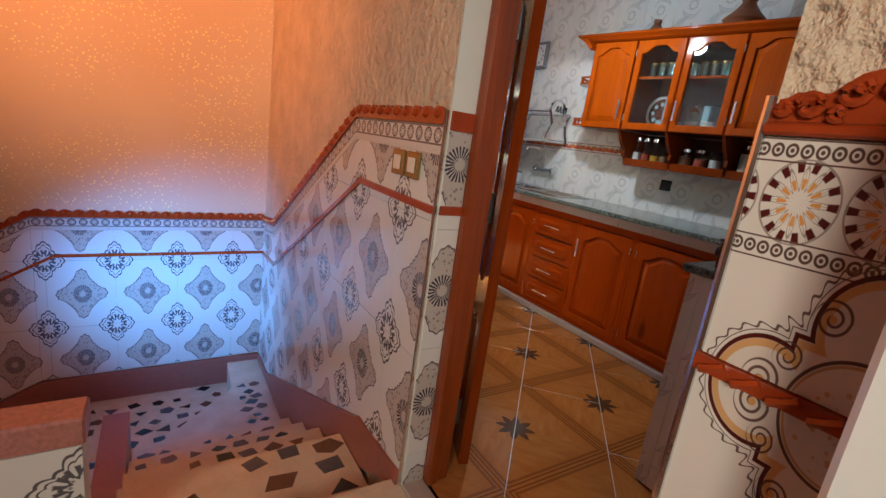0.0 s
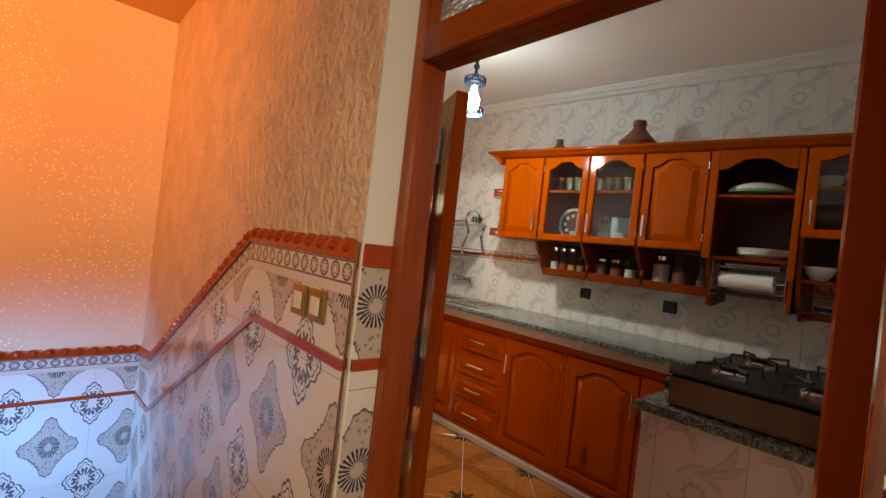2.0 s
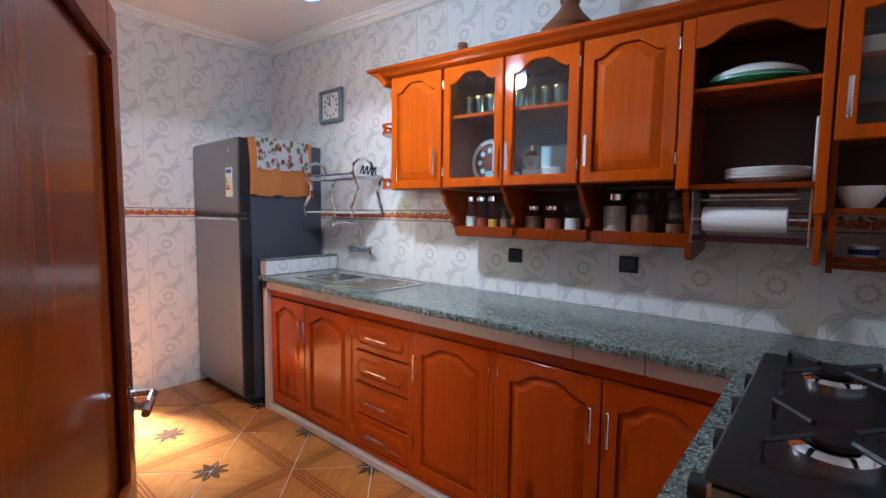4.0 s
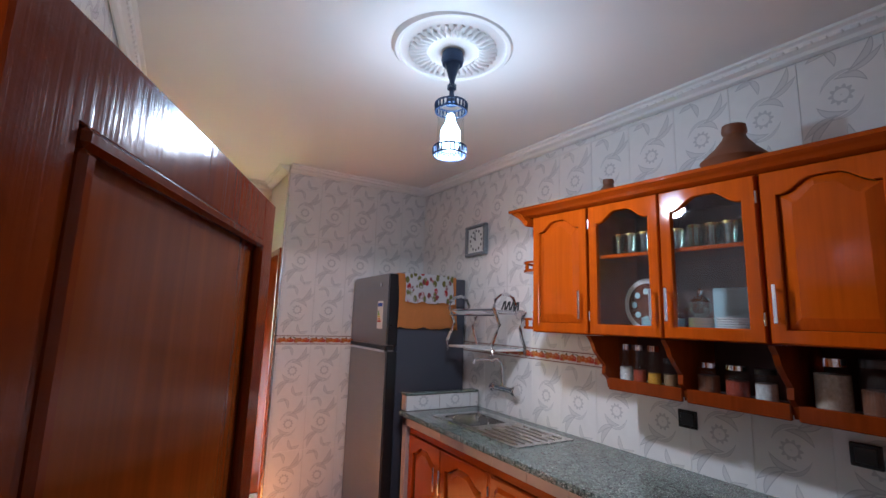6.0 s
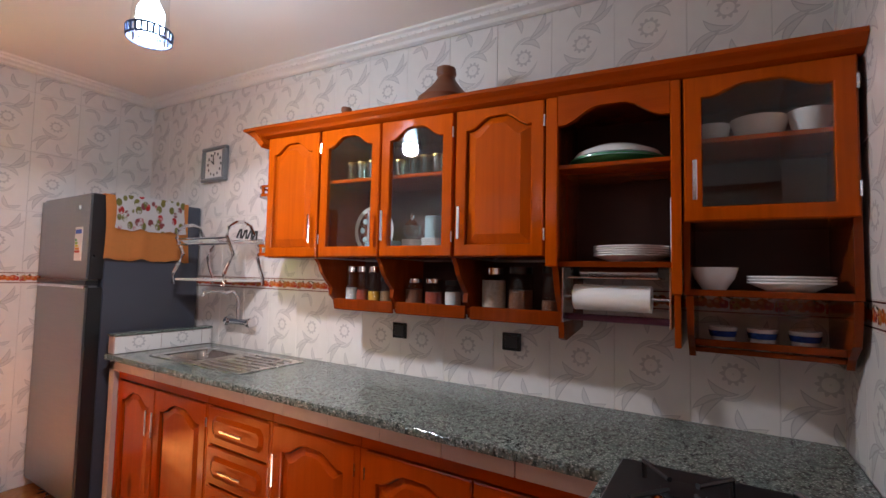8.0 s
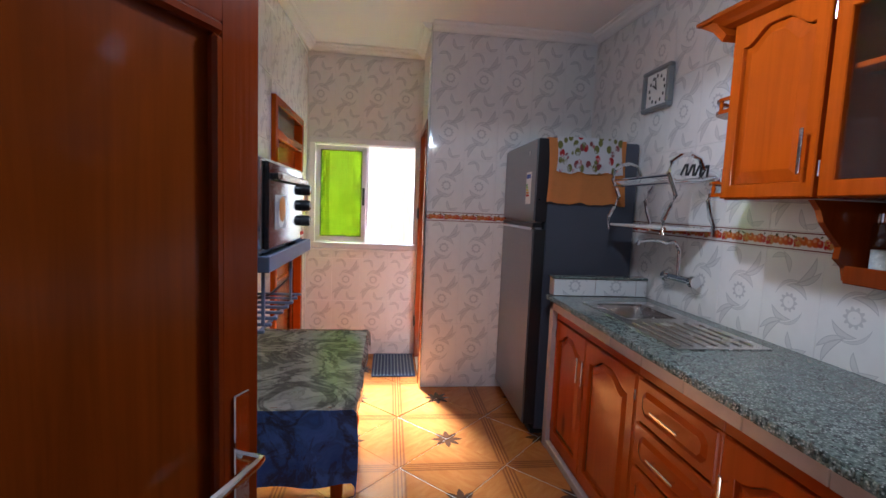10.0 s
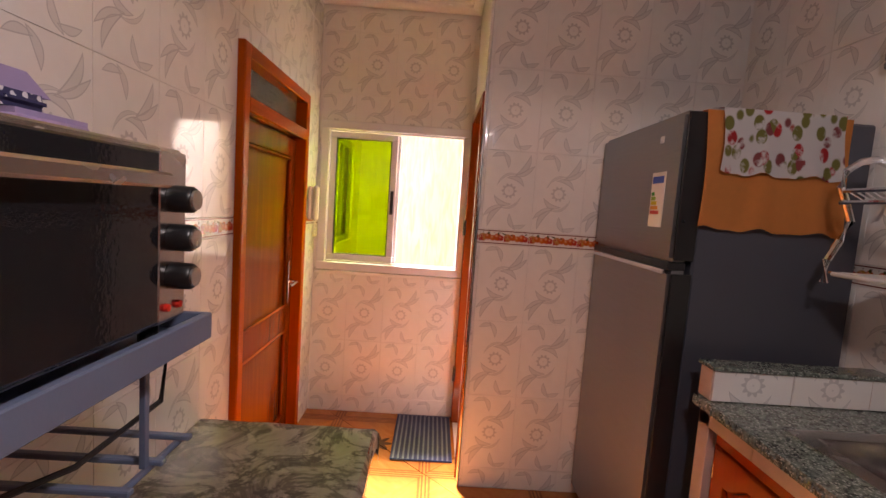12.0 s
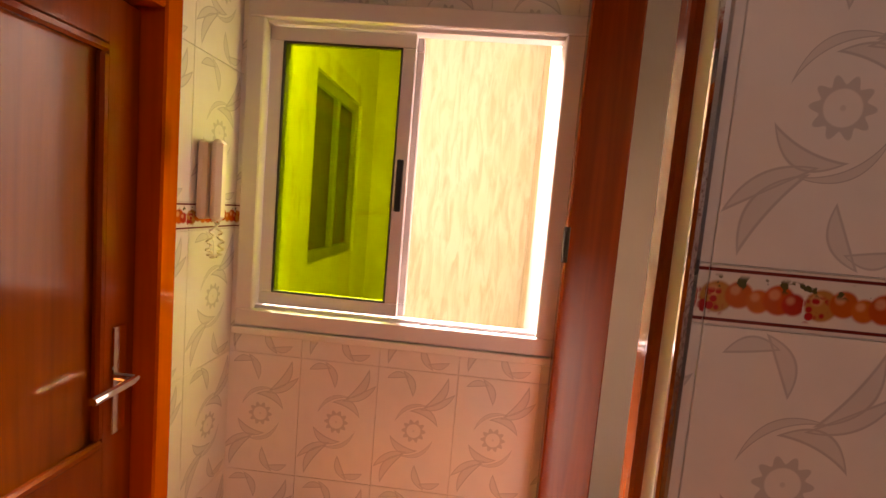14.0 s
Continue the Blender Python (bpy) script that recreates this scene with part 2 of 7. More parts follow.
def wall_tile(name, base, ink, seed=0.0):
    """Glazed 25 x 40 cm tile printed with a grey flower between curling leaves."""
    m = Mat(name)
    s = m.split("UV")
    u, v = s[0], s[1]

    def disc(cx, cy, r, soft=0.002):
        d = m.op("SQRT", m.add(m.op("POWER", m.sub(u, cx), 2.0), m.op("POWER", m.sub(v, cy), 2.0)))
        return m.near(d, r, soft), d

    cx, cy = 0.125, 0.198
    full, d = disc(cx, cy, 0.04)
    ang = m.op("ARCTAN2", m.sub(v, cy), m.sub(u, cx))
    petal = m.add(0.0335, m.mul(m.op("COSINE", m.mul(ang, 10.0)), 0.0055))
    gear = m.mul(m.near(m.sub(d, petal), 0.0, 0.0015), m.sub(1.0, m.near(d, 0.0225, 0.0015)))
    dot = m.mul(m.near(d, 0.0035, 0.001), 0.4)

    def blade(p, q, wide, bend):
        """A pointed, curved leaf from p to q: pale inside, darker along its edge."""
        lx, ly, turn, long = (p[0] + q[0]) / 2, (p[1] + q[1]) / 2, math.atan2(q[1] - p[1], q[0] - p[0]), math.hypot(q[0] - p[0], q[1] - p[1]) / 2
        ca, sa = math.cos(turn), math.sin(turn)
        du, dv = m.sub(u, lx), m.sub(v, ly)
        al = m.mul(m.add(m.mul(du, ca), m.mul(dv, sa)), 1.0 / long)
        sq = m.mul(al, al)
        ac = m.op("ABSOLUTE", m.sub(m.add(m.mul(du, -sa), m.mul(dv, ca)), m.mul(m.sub(1.0, sq), bend)))
        g = m.add(sq, m.mul(ac, 1.0 / wide))
        return m.add(m.mul(m.near(g, 1.0, 0.06), 0.38), m.mul(m.near(m.op("ABSOLUTE", m.sub(g, 0.88)), 0.13, 0.08), 0.5))
    leaves = None
    for p, q, wide, bend in (((0.062, 0.222), (0.172, 0.282), 0.0065, 0.026), ((0.150, 0.278), (0.222, 0.384), 0.014, -0.020), ((0.140, 0.270), (0.248, 0.332), 0.012, -0.012),
                             ((0.108, 0.262), (0.200, 0.220), 0.013, 0.022), ((0.028, 0.362), (0.098, 0.372), 0.011, 0.010), ((0.078, 0.392), (0.114, 0.310), 0.012, 0.012)):
        for k in (1, -1):
            one = blade(*[(cx + k * (c[0] - cx), cy + k * (c[1] - cy)) for c in (p, q)], wide, bend)
            leaves = one if leaves is None else m.hi(leaves, one)
    p = m.lo(1.0, m.hi(m.hi(m.mul(gear, 0.72), dot), leaves))
    cloud = m.noise(14, 3)
    tone = m.mix(m.mul(m.span(cloud, 0.35, 0.7), 0.35), base, tuple(c * 0.86 for c in base))
    tone = m.mix(m.mul(m.rand(), 0.10), tone, tuple(c * 0.8 for c in base))
    c = m.mix(m.mul(p, 0.56), tone, ink)
    wave = m.noise(5, 2)
    return m.end(c, m.add(0.045, m.mul(p, 0.08)), 0.0, m.add(m.mul(wave, 1.0), m.mul(p, 0.15)), 0.001, 0.12)


TILE = wall_tile("flower_wall_tile", (0.77, 0.735, 0.70), (0.22, 0.205, 0.22))


def fruit_band():
    """Border tile printed with orange fruit between two dark red lines."""
    m = Mat("fruit_border_tile")
    s = m.split("UV")
    u, v = s[0], s[1]
    uu = m.mod(m.add(u, 0.01), 0.125)
    total, col = None, (0.72, 0.66, 0.60)
    base = (0.70, 0.65, 0.60)
    c = base
    fruits = [(0.022, 0.036, 0.020, (0.45, 0.20, 0.05)), (0.048, 0.040, 0.017, (0.50, 0.10, 0.015)), (0.072, 0.034, 0.015, (0.55, 0.13, 0.02)), (0.096, 0.038, 0.019, (0.50, 0.08, 0.015)), (0.114, 0.034, 0.014, (0.42, 0.035, 0.02))]
    for fx, fy, r, k in fruits:
        d = m.op("SQRT", m.add(m.op("POWER", m.sub(uu, fx), 2.0), m.op("POWER", m.sub(v, fy), 2.0)))
        c = m.mix(m.near(d, r, 0.0025), c, k)
        gloss = m.op("SQRT", m.add(m.op("POWER", m.sub(uu, fx - r * 0.3), 2.0), m.op("POWER", m.sub(v, fy + r * 0.35), 2.0)))
        c = m.mix(m.mul(m.near(gloss, r * 0.35, 0.003), 0.5), c, (0.75, 0.45, 0.25))
    berries = m.voronoi(95, m.vec(u, v))
    zone = m.near(m.op("ABSOLUTE", m.sub(m.mod(m.add(u, 0.055), 0.125), 0.06)), 0.014, 0.004)
    c = m.mix(m.mul(m.mul(zone, m.near(berries, 0.5, 0.1)), m.near(m.op("ABSOLUTE", m.sub(v, 0.03)), 0.016, 0.004)), c, (0.40, 0.02, 0.02))
    leaf = m.mul(m.near(m.noise(60, 2, m.vec(u, v)), 0.40, 0.03), m.near(m.op("ABSOLUTE", m.sub(v, 0.055)), 0.008, 0.004))
    c = m.mix(leaf, c, (0.08, 0.07, 0.02))
    line = m.hi(m.near(m.op("ABSOLUTE", m.sub(v, 0.007)), 0.0022, 0.0006), m.near(m.op("ABSOLUTE", m.sub(v, 0.070)), 0.0022, 0.0006))
    c = m.mix(line, c, (0.16, 0.02, 0.015))
    return m.end(c, 0.12, 0.0, m.noise(120, 2), 0.001, 0.2)


BAND = fruit_band()


def floor_tile():
    """Orange-brown 42 cm floor tile with a crossing double stripe and star corners."""
    m = Mat("star_floor_tile")
    s = m.split("UV")
    a = 0.42
    u, v = s[0], s[1]
    d = m.mul(m.sub(u, v), 0.70711)
    ad = m.op("ABSOLUTE", d)
    stripe = m.hi(m.near(m.op("ABSOLUTE", m.sub(ad, 0.010)), 0.004, 0.002), m.mul(m.near(m.op("ABSOLUTE", m.sub(ad, 0.028)), 0.006, 0.004), 0.8))
    shade = m.mul(m.span(ad, 0.03, 0.10, 1.0, 0.0), 0.35)
    star = None
    for cx, cy in ((a, 0.0), (0.0, a)):
        du, dv = m.sub(u, cx), m.sub(v, cy)
        r = m.op("SQRT", m.add(m.op("POWER", du, 2.0), m.op("POWER", dv, 2.0)))
        ang = m.op("ARCTAN2", dv, du)
        k = m.op("ABSOLUTE", m.sub(m.mod(m.add(ang, math.pi / 8), math.pi / 4), math.pi / 8))
        reach = m.span(k, 0.0, math.pi / 8, 0.098, 0.047)
        one = m.near(m.sub(r, reach), 0.0, 0.002)
        star = one if star is None else m.hi(star, one)
    grain = m.noise(1.0, 4, m.stretch(9, 30, 9, "UV"), 0.55, 0.8)
    c = m.mix(m.span(grain, 0.3, 0.7), (0.46, 0.172, 0.042), (0.37, 0.118, 0.026))
    c = m.mix(m.mul(m.rand(), 0.22), c, (0.30, 0.09, 0.018))
    c = m.mix(shade, c, (0.27, 0.075, 0.015))
    c = m.mix(m.mul(stripe, 0.8), c, (0.13, 0.035, 0.012))
    c = m.mix(m.mul(star, 0.9), c, (0.055, 0.026, 0.017))
    return m.end(c, m.add(0.04, m.mul(m.noise(6, 3), 0.08)), 0.0, m.noise(9, 2), 0.0008, 0.06)


FLOORTILE = floor_tile()
MESHES = {}


def uv_quad_mesh(key, w, h, u0, v0, mat, t=0.0022, bevel=0.0008):
    """A thin bevelled tile in its own x, y with UVs in metres."""
    k = (key, round(w, 4), round(h, 4), round(u0, 4), round(v0, 4))
    if k in MESHES:
        return MESHES[k]
    b = bevel
    pts = [(0, 0, 0), (w, 0, 0), (w, h, 0), (0, h, 0), (b, b, t), (w - b, b, t), (w - b, h - b, t), (b, h - b, t)]
    me = bpy.data.meshes.new(key)
    me.from_pydata(pts, [], [(4, 5, 6, 7), (0, 1, 5, 4), (1, 2, 6, 5), (2, 3, 7, 6), (3, 0, 4, 7)])
    lay = me.uv_layers.new(name="UVMap")
    for lp in me.loops:
        p = me.vertices[lp.vertex_index].co
        lay.data[lp.index].uv = (u0 + p.x, v0 + p.y)
    me.materials.append(mat)
    MESHES[k] = me
    return me


def tile_face(parent, origin, udir, u0, u1, rows, holes, name="tile", start=0.0, w=0.252, joint=0.0011):
    """Tiles on a wall's face. rows: (bottom, top, material, v offset). u runs along udir from origin, z is up."""
    ud = Vector(udir)
    nrm = ud.cross(Vector((0, 0, 1)))
    rot = Matrix((ud, Vector((0, 0, 1)), nrm)).transposed().to_4x4()
    made = 0
    for z0, z1, mat, voff, top in rows:
        n0 = math.floor((u0 - start) / w)
        k = n0
        while start + k * w < u1 - 1e-4:
            a, b = start + k * w, start + (k + 1) * w
            ca, cb = max(a, u0), min(b, u1)
            for p, q, r, s in walled(ca, cb, z0, z1, [h for h in holes if h[0] < cb and h[1] > ca and h[2] < z1 and h[3] > z0]):
                if q - p < 0.012 or s - r < 0.012:
                    continue
                pw, ph = q - p - joint, s - r - joint
                me = uv_quad_mesh(name + mat.name, pw, ph, p - a, r - z0 + voff, mat)
                ob = new(name, me)
                ob.parent = parent
                ob.matrix_local = Matrix.Translation(Vector(origin) + ud * (p + joint / 2) + Vector((0, 0, r + joint / 2)) - OFF.get(parent, Vector())) @ rot
                made += 1
            k += 1
    return made


T = 0.3975
ROWS_K = [(0.0, 0.112, TILE, 0.288, 0), (0.112, 0.512, TILE, 0, 0), (0.512, 0.909, TILE, 0, 0), (0.909, 1.306, TILE, 0, 0), (1.306, 1.383, BAND, 0, 0), (1.383, 1.780, TILE, 0, 0), (1.780, 2.177, TILE, 0, 0), (2.177, 2.574, TILE, 0, 0), (2.574, 2.705, TILE, 0, 0)]

# ---- kitchen shell ----
XW, XE, YS, YN, YW, XP, ZC = 1.012, 3.313, 0.545, 4.738, 5.533, 2.042, 2.76


def ceiling_at(y):
    """The ceiling falls gently towards the stair side."""
    return 2.538 + 0.046 * y


DOOR1 = (0.51, 1.44, 0.0, 2.02)
DOOR2 = (4.285, 5.21, 0.0, 2.08)
WIN = (1.035, 2.036, 1.0, 2.0)
DOOR3 = (4.80, 5.49, 0.0, 2.08)

OCHRE = plain("ochre_rough_plaster", (0.62, 0.36, 0.15), 0.8)
wall_west = wall("wall_west", "x", XW, 0.915, -1.6, 5.64, -1.6, 2.9, [DOOR1, DOOR2], GROUT)
wall_east = wall("wall_east", "x", XE, XE + 0.15, 0.40, 4.90, 0.0, 2.9, [], GROUT)
wall_south = wall("wall_south", "y", YS, 0.40, XW, XE, 0.0, 2.9, [], GROUT)
wall_north = wall("wall_north", "y", YN, YN + 0.06, XP, XE, 0.0, 2.9, [], GROUT)
wall_alcove = wall("wall_alcove", "x", XP, XP + 0.12, YN + 0.06, YW, 0.0, 2.9, [DOOR3], GROUT)
wall_window = wall("wall_window", "y", YW, YW + 0.15, XW, XP + 0.12, 0.0, 2.9, [WIN], GROUT)
tagged(solo("ceiling", slabpoly([(0.42, ceiling_at(0.42)), (5.6, ceiling_at(5.6)), (5.6, 2.93), (0.42, 2.93)], "x", 0.93, 3.4), CEIL, "smooth white painted ceiling", "ceiling"), kind="structure")
floor = tagged(solo("floor", box(0.915, 3.4, 0.42, 5.6, -0.12, -0.006), GROUT, "orange-brown star-patterned tile floor", "floor"), kind="structure")

# ---- stairwell shell ----
wall_stair_far = wall("wall_stair_far", "y", 4.12, 4.3, -2.4, 0.915, -2.0, 2.9, [], OCHRE)
# The left wall's two openings are made up, out of view, to admit light.
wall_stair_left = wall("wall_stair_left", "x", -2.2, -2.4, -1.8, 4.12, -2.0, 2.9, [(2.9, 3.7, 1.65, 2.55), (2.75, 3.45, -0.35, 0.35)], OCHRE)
wall_stair_back = wall("wall_stair_back", "y", -1.6, -1.8, -2.2, 0.915, -2.0, 2.9, [], OCHRE)
# The hole over the landing is added, unseen, to let daylight in.
bm = bmesh.new()
for a, b, c, d in walled(-2.2, 0.915, -1.6, 4.12, [(-1.15, -0.25, -0.15, 0.75)]):
    box(a, b, c, d, 2.68, 2.8, bm=bm)
tagged(solo("ceiling", bm, OCHRE, "orange painted stairwell ceiling with skylight", "ceiling"), kind="structure")


def glass_mat(name, tint=(0.96, 0.98, 0.97), rough=0.02, gloss_share=0.05):
    m = Mat(name)
    clear = m.t.nodes.new("ShaderNodeBsdfTransparent")
    clear.inputs[0].default_value = (*tint, 1)
    gloss = m.t.nodes.new("ShaderNodeBsdfGlossy")
    gloss.inputs["Roughness"].default_value = rough
    lw = m.t.nodes.new("ShaderNodeLayerWeight")
    mixer = m.t.nodes.new("ShaderNodeMixShader")
    m.put(mixer.inputs[0], m.add(gloss_share, m.mul(m.op("POWER", lw.outputs["Facing"], 4.0), 0.6)))
    m.t.links.new(clear.outputs[0], mixer.inputs[1])
    m.t.links.new(gloss.outputs[0], mixer.inputs[2])
    m.t.links.new(mixer.outputs[0], m.t.nodes["Material Output"].inputs["Surface"])
    return m.m


def granite():
    m = Mat("speckled_granite")
    a = m.noise(55, 4, None, 0.7)
    b = m.voronoi(120)
    c2 = m.noise(16, 3)
    c = m.mix(m.span(a, 0.40, 0.60), (0.035, 0.043, 0.038), (0.19, 0.22, 0.19))
    c = m.mix(m.mul(m.near(b, 0.32, 0.12), 0.8), c, (0.42, 0.44, 0.40))
    c = m.mix(m.mul(m.span(c2, 0.5, 0.7), 0.45), c, (0.10, 0.13, 0.11))
    return m.end(c, 0.13, 0.0, a, 0.0006, 0.2)


def cloth_marble(name, pale, mid):
    """Oilcloth printed with dark branching marble veins."""
    m = Mat(name)
    w = m.noise(3.6, 6, None, 0.62, 1.4)
    vein = m.near(m.op("ABSOLUTE", m.sub(w, 0.5)), 0.035, 0.03)
    w2 = m.noise(7.5, 5, None, 0.6, 1.0)
    vein2 = m.near(m.op("ABSOLUTE", m.sub(w2, 0.47)), 0.025, 0.025)
    c = m.mix(m.span(w2, 0.35, 0.7), pale, mid)
    c = m.mix(m.mul(m.lo(1.0, m.add(m.mul(vein, 0.8), m.mul(vein2, 0.4))), 0.8), c, (0.07, 0.06, 0.06))
    return m.end(c, 0.09, 0.0, m.noise(7, 2), 0.003, 0.22)


GLASS = glass_mat("clear_glass")
CUTGLASS = glass_mat("thick_pressed_glass", (0.80, 0.88, 0.84), 0.12, 0.22)
GRANITE = granite()
OILCLOTH = cloth_marble("marbled_oilcloth", (0.66, 0.61, 0.54), (0.42, 0.38, 0.33))
BLUECLOTH = cloth_marble("blue_marbled_oilcloth", (0.13, 0.24, 0.60), (0.06, 0.12, 0.36))
STRIP = plain("pink_marble_strip", (0.52, 0.38, 0.33), 0.2, 0.0, 0.25, 22)
# Colour of the insides and backs, with the shade in there put in.
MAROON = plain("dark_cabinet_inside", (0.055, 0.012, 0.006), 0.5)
ORANGE = plain("orange_towel", (0.85, 0.30, 0.08), 0.95, 0.0, 0.2, 40)
PAPER = plain("white_paper", (0.82, 0.80, 0.77), 0.9, 0.0, 0.05)
TERRA = plain("terracotta", (0.23, 0.07, 0.025), 0.5, 0.0, 0.3, 30)
SOCKET = plain("black_socket", (0.015, 0.013, 0.012), 0.25)
# Rack grey, tinted with the blue light that falls on it.
GREYBAR = plain("grey_paint", (0.13, 0.17, 0.26), 0.4)
SPICE = {k: plain(k, c, 0.8, 0.0, 0.5, 90) for k, c in (("paprika", (0.36, 0.05, 0.02)), ("turmeric", (0.65, 0.32, 0.02)), ("cumin", (0.33, 0.19, 0.09)), ("salt", (0.75, 0.73, 0.70)), ("dates", (0.20, 0.07, 0.03)), ("beans", (0.55, 0.42, 0.32)))}


def arch_line(y0, y1, z, rise, n=14):
    """The cathedral curve of a panel's top, from y0 to y1."""
    pts = []
    for i in range(n + 1):
        s = i / n
        k = max(0.0, min(1.0, (0.5 - abs(s - 0.5)) / 0.34 - 0.14))
        pts.append((y0 + (y1 - y0) * s, z + rise * (3 * k * k - 2 * k ** 3)))
    return pts


def raised(outer, inner, x0, x1, bm=None):
    """A raised field: an outline at x0 that slopes in to an inner one at x1 and is closed there."""
    own = bmesh.new()
    a = [own.verts.new((x0, u, v)) for u, v in outer]
    b = [own.verts.new((x1, u, v)) for u, v in inner]
    own.faces.new(b)
    for i in range(len(a)):
        j = (i + 1) % len(a)
        own.faces.new((a[i], a[j], b[j], b[i]))
    return merge(bm, own)


def cabinet_door(parent, y0, y1, z0, z1, xf, glass=False, handle="l", rise=0.048, low=False):
    """A framed cathedral door that faces -x: stiles and rails, a raised field or a pane, and a bar handle."""
    t, s = 0.022, 0.046 if not low else 0.054
    ztop = z1 - s * 0.8 - rise - (0.0 if not low else 0.01)
    hole = [(y0 + s, z0 + s)] + arch_line(y0 + s, y1 - s, ztop, rise) + [(y1 - s, z0 + s)]
    n = len(hole) - 2
    rim = [(y0, z0)] + [(y0 + (y1 - y0) * k / (n - 1), z1) for k in range(n)] + [(y1, z0)]
    my, mz, e = (y0 + y1) / 2, (z0 + z1) / 2, 0.004
    soft = [(u - math.copysign(e, u - my) if abs(u - my) > 0.49 * (y1 - y0) else u, v - math.copysign(e, v - mz)) for u, v in rim]
    bm = bmesh.new()
    loops = [[bm.verts.new((x, u, v)) for u, v in pts] for x, pts in ((xf + t, hole), (xf + 0.003, hole), (xf, [(u + math.copysign(0.003, u - my), v + math.copysign(0.003, v - mz)) for u, v in hole]), (xf, soft), (xf + e, rim), (xf + t, rim))]
    for a, b in zip(loops, loops[1:] + loops[:1]):
        for k in range(n + 2):
            bm.faces.new((a[k], a[(k + 1) % (n + 2)], b[(k + 1) % (n + 2)], b[k]))
    pine = REDPINE if low else WOOD
    door = part("door", bm, pine, parent)
    inn = arch_line(y0 + s + 0.002, y1 - s - 0.002, ztop - 0.003, rise)
    out = [(y0 + s + 0.002, z0 + s + 0.002)] + inn[:1] + inn[1:] + [(y1 - s - 0.002, z0 + s + 0.002)]
    if glass:
        bm = slabpoly(out, "x", xf + 0.010, xf + 0.014)
        pane = part("pane", bm, GLASS, door, "clear glass pane")
        pane.visible_shadow = False
    else:
        g = 0.040
        inn2 = arch_line(y0 + s + g, y1 - s - g, ztop - g * 0.8, rise)
        field = [(y0 + s + g, z0 + s + g)] + inn2 + [(y1 - s - g, z0 + s + g)]
        part("panel", raised(out, field, xf + 0.014, xf + 0.002), pine, door)
    hy = (y1 - 0.028) if handle == "r" else (y0 + 0.028)
    hz = z0 + 0.13 if not low else z1 - 0.17
    bm = tube([(xf, hy, hz - 0.048), (xf - 0.022, hy, hz - 0.048)], 0.004)
    tube([(xf, hy, hz + 0.048), (xf - 0.022, hy, hz + 0.048)], 0.004, bm=bm)
    box(xf - 0.028, xf - 0.021, hy - 0.006, hy + 0.006, hz - 0.065, hz + 0.065, 0.002, bm)
    part("handle", bm, CHROME, door, "chrome bar handle")
    for hz2 in (z0 + 0.08, z1 - 0.08):
        yy = y0 - 0.001 if handle == "r" else y1 + 0.001
        part("hinge", lathe([(0, -0.022), (0.004, -0.022), (0.004, 0.022), (0, 0.022)], xf + 0.002, yy, hz2, 8), CHROME, door)
    return door


# ---- wall cabinets ----
XF, ZB, ZT = 2.96, 1.487, 2.078


def carcass(name, y0, y1, z0, z1, label, group="wall cabinets over the counter", shelves=(), open_front=False):
    th = 0.018
    c = thing(name, (XF + XE) / 2, (y0 + y1) / 2, z0, label, "cabinet", group)
    for nm, b in (("side", (XF + 0.022, XE - 0.012, y0, y0 + th, z0, z1)), ("side", (XF + 0.022, XE - 0.012, y1 - th, y1, z0, z1)),
                  ("base", (XF + 0.022, XE - 0.012, y0 + th, y1 - th, z0, z0 + th)), ("top", (XF + 0.022, XE - 0.012, y0 + th, y1 - th, z1 - th, z1)),
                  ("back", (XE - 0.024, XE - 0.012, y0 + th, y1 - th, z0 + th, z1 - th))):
        # inside faces get darker wood and maroon, their shade put into the colour
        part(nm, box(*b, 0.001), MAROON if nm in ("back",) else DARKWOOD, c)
    for z in shelves:
        part("shelf", box(XF + 0.03, XE - 0.025, y0 + th, y1 - th, z, z + 0.016, 0.002), WOOD_Y, c)
    return c


c = carcass("wall_cabinet", 2.455, 2.83, ZB, ZT, "varnished orange pine wall cabinet with closed arched door")
cabinet_door(c, 2.462, 2.826, ZB + 0.004, ZT - 0.004, XF, False, "l")
c = carcass("glass_wall_cabinet", 1.728, 2.453, ZB, ZT, "varnished pine wall cabinet with two arched glass doors", shelves=(1.83,))
cabinet_door(c, 2.094, 2.447, ZB + 0.004, ZT - 0.004, XF, True, "l")
cabinet_door(c, 1.734, 2.085, ZB + 0.004, ZT - 0.004, XF, True, "r")
c = carcass("wall_cabinet", 1.366, 1.726, ZB, ZT, "varnished pine wall cabinet with raised arched panel")
cabinet_door(c, 1.372, 1.720, ZB + 0.004, ZT - 0.004, XF, False, "r")
c = carcass("open_wall_cabinet", 0.957, 1.364, 1.455, ZT, "open pine wall shelf unit with arched valance", shelves=(1.812,))
val = arch_line(0.986, 1.324, 1.965, 0.06)
part("valance", slabpoly(val + [(1.324, ZT - 0.002), (0.986, ZT - 0.002)], "x", XF, XF + 0.02), WOOD_Y, c)
part("stile", box(XF, XF + 0.02, 1.325, 1.366, 1.456, ZT - 0.003, 0.003), WOOD, c)
part("stile", box(XF, XF + 0.02, 0.957, 0.985, 1.376, ZT - 0.003, 0.003), WOOD, c)
part("side", box(XF + 0.022, XE - 0.02, 0.962, 0.980, 1.22, 1.454, 0.002), WOOD_X, c)
c = carcass("glass_wall_cabinet", 0.56, 0.955, 1.375, ZT, "varnished pine end cabinet with glass door above an open niche", shelves=(1.60, 1.86))
cabinet_door(c, 0.566, 0.950, 1.60, ZT - 0.004, XF, True, "r", 0.035)
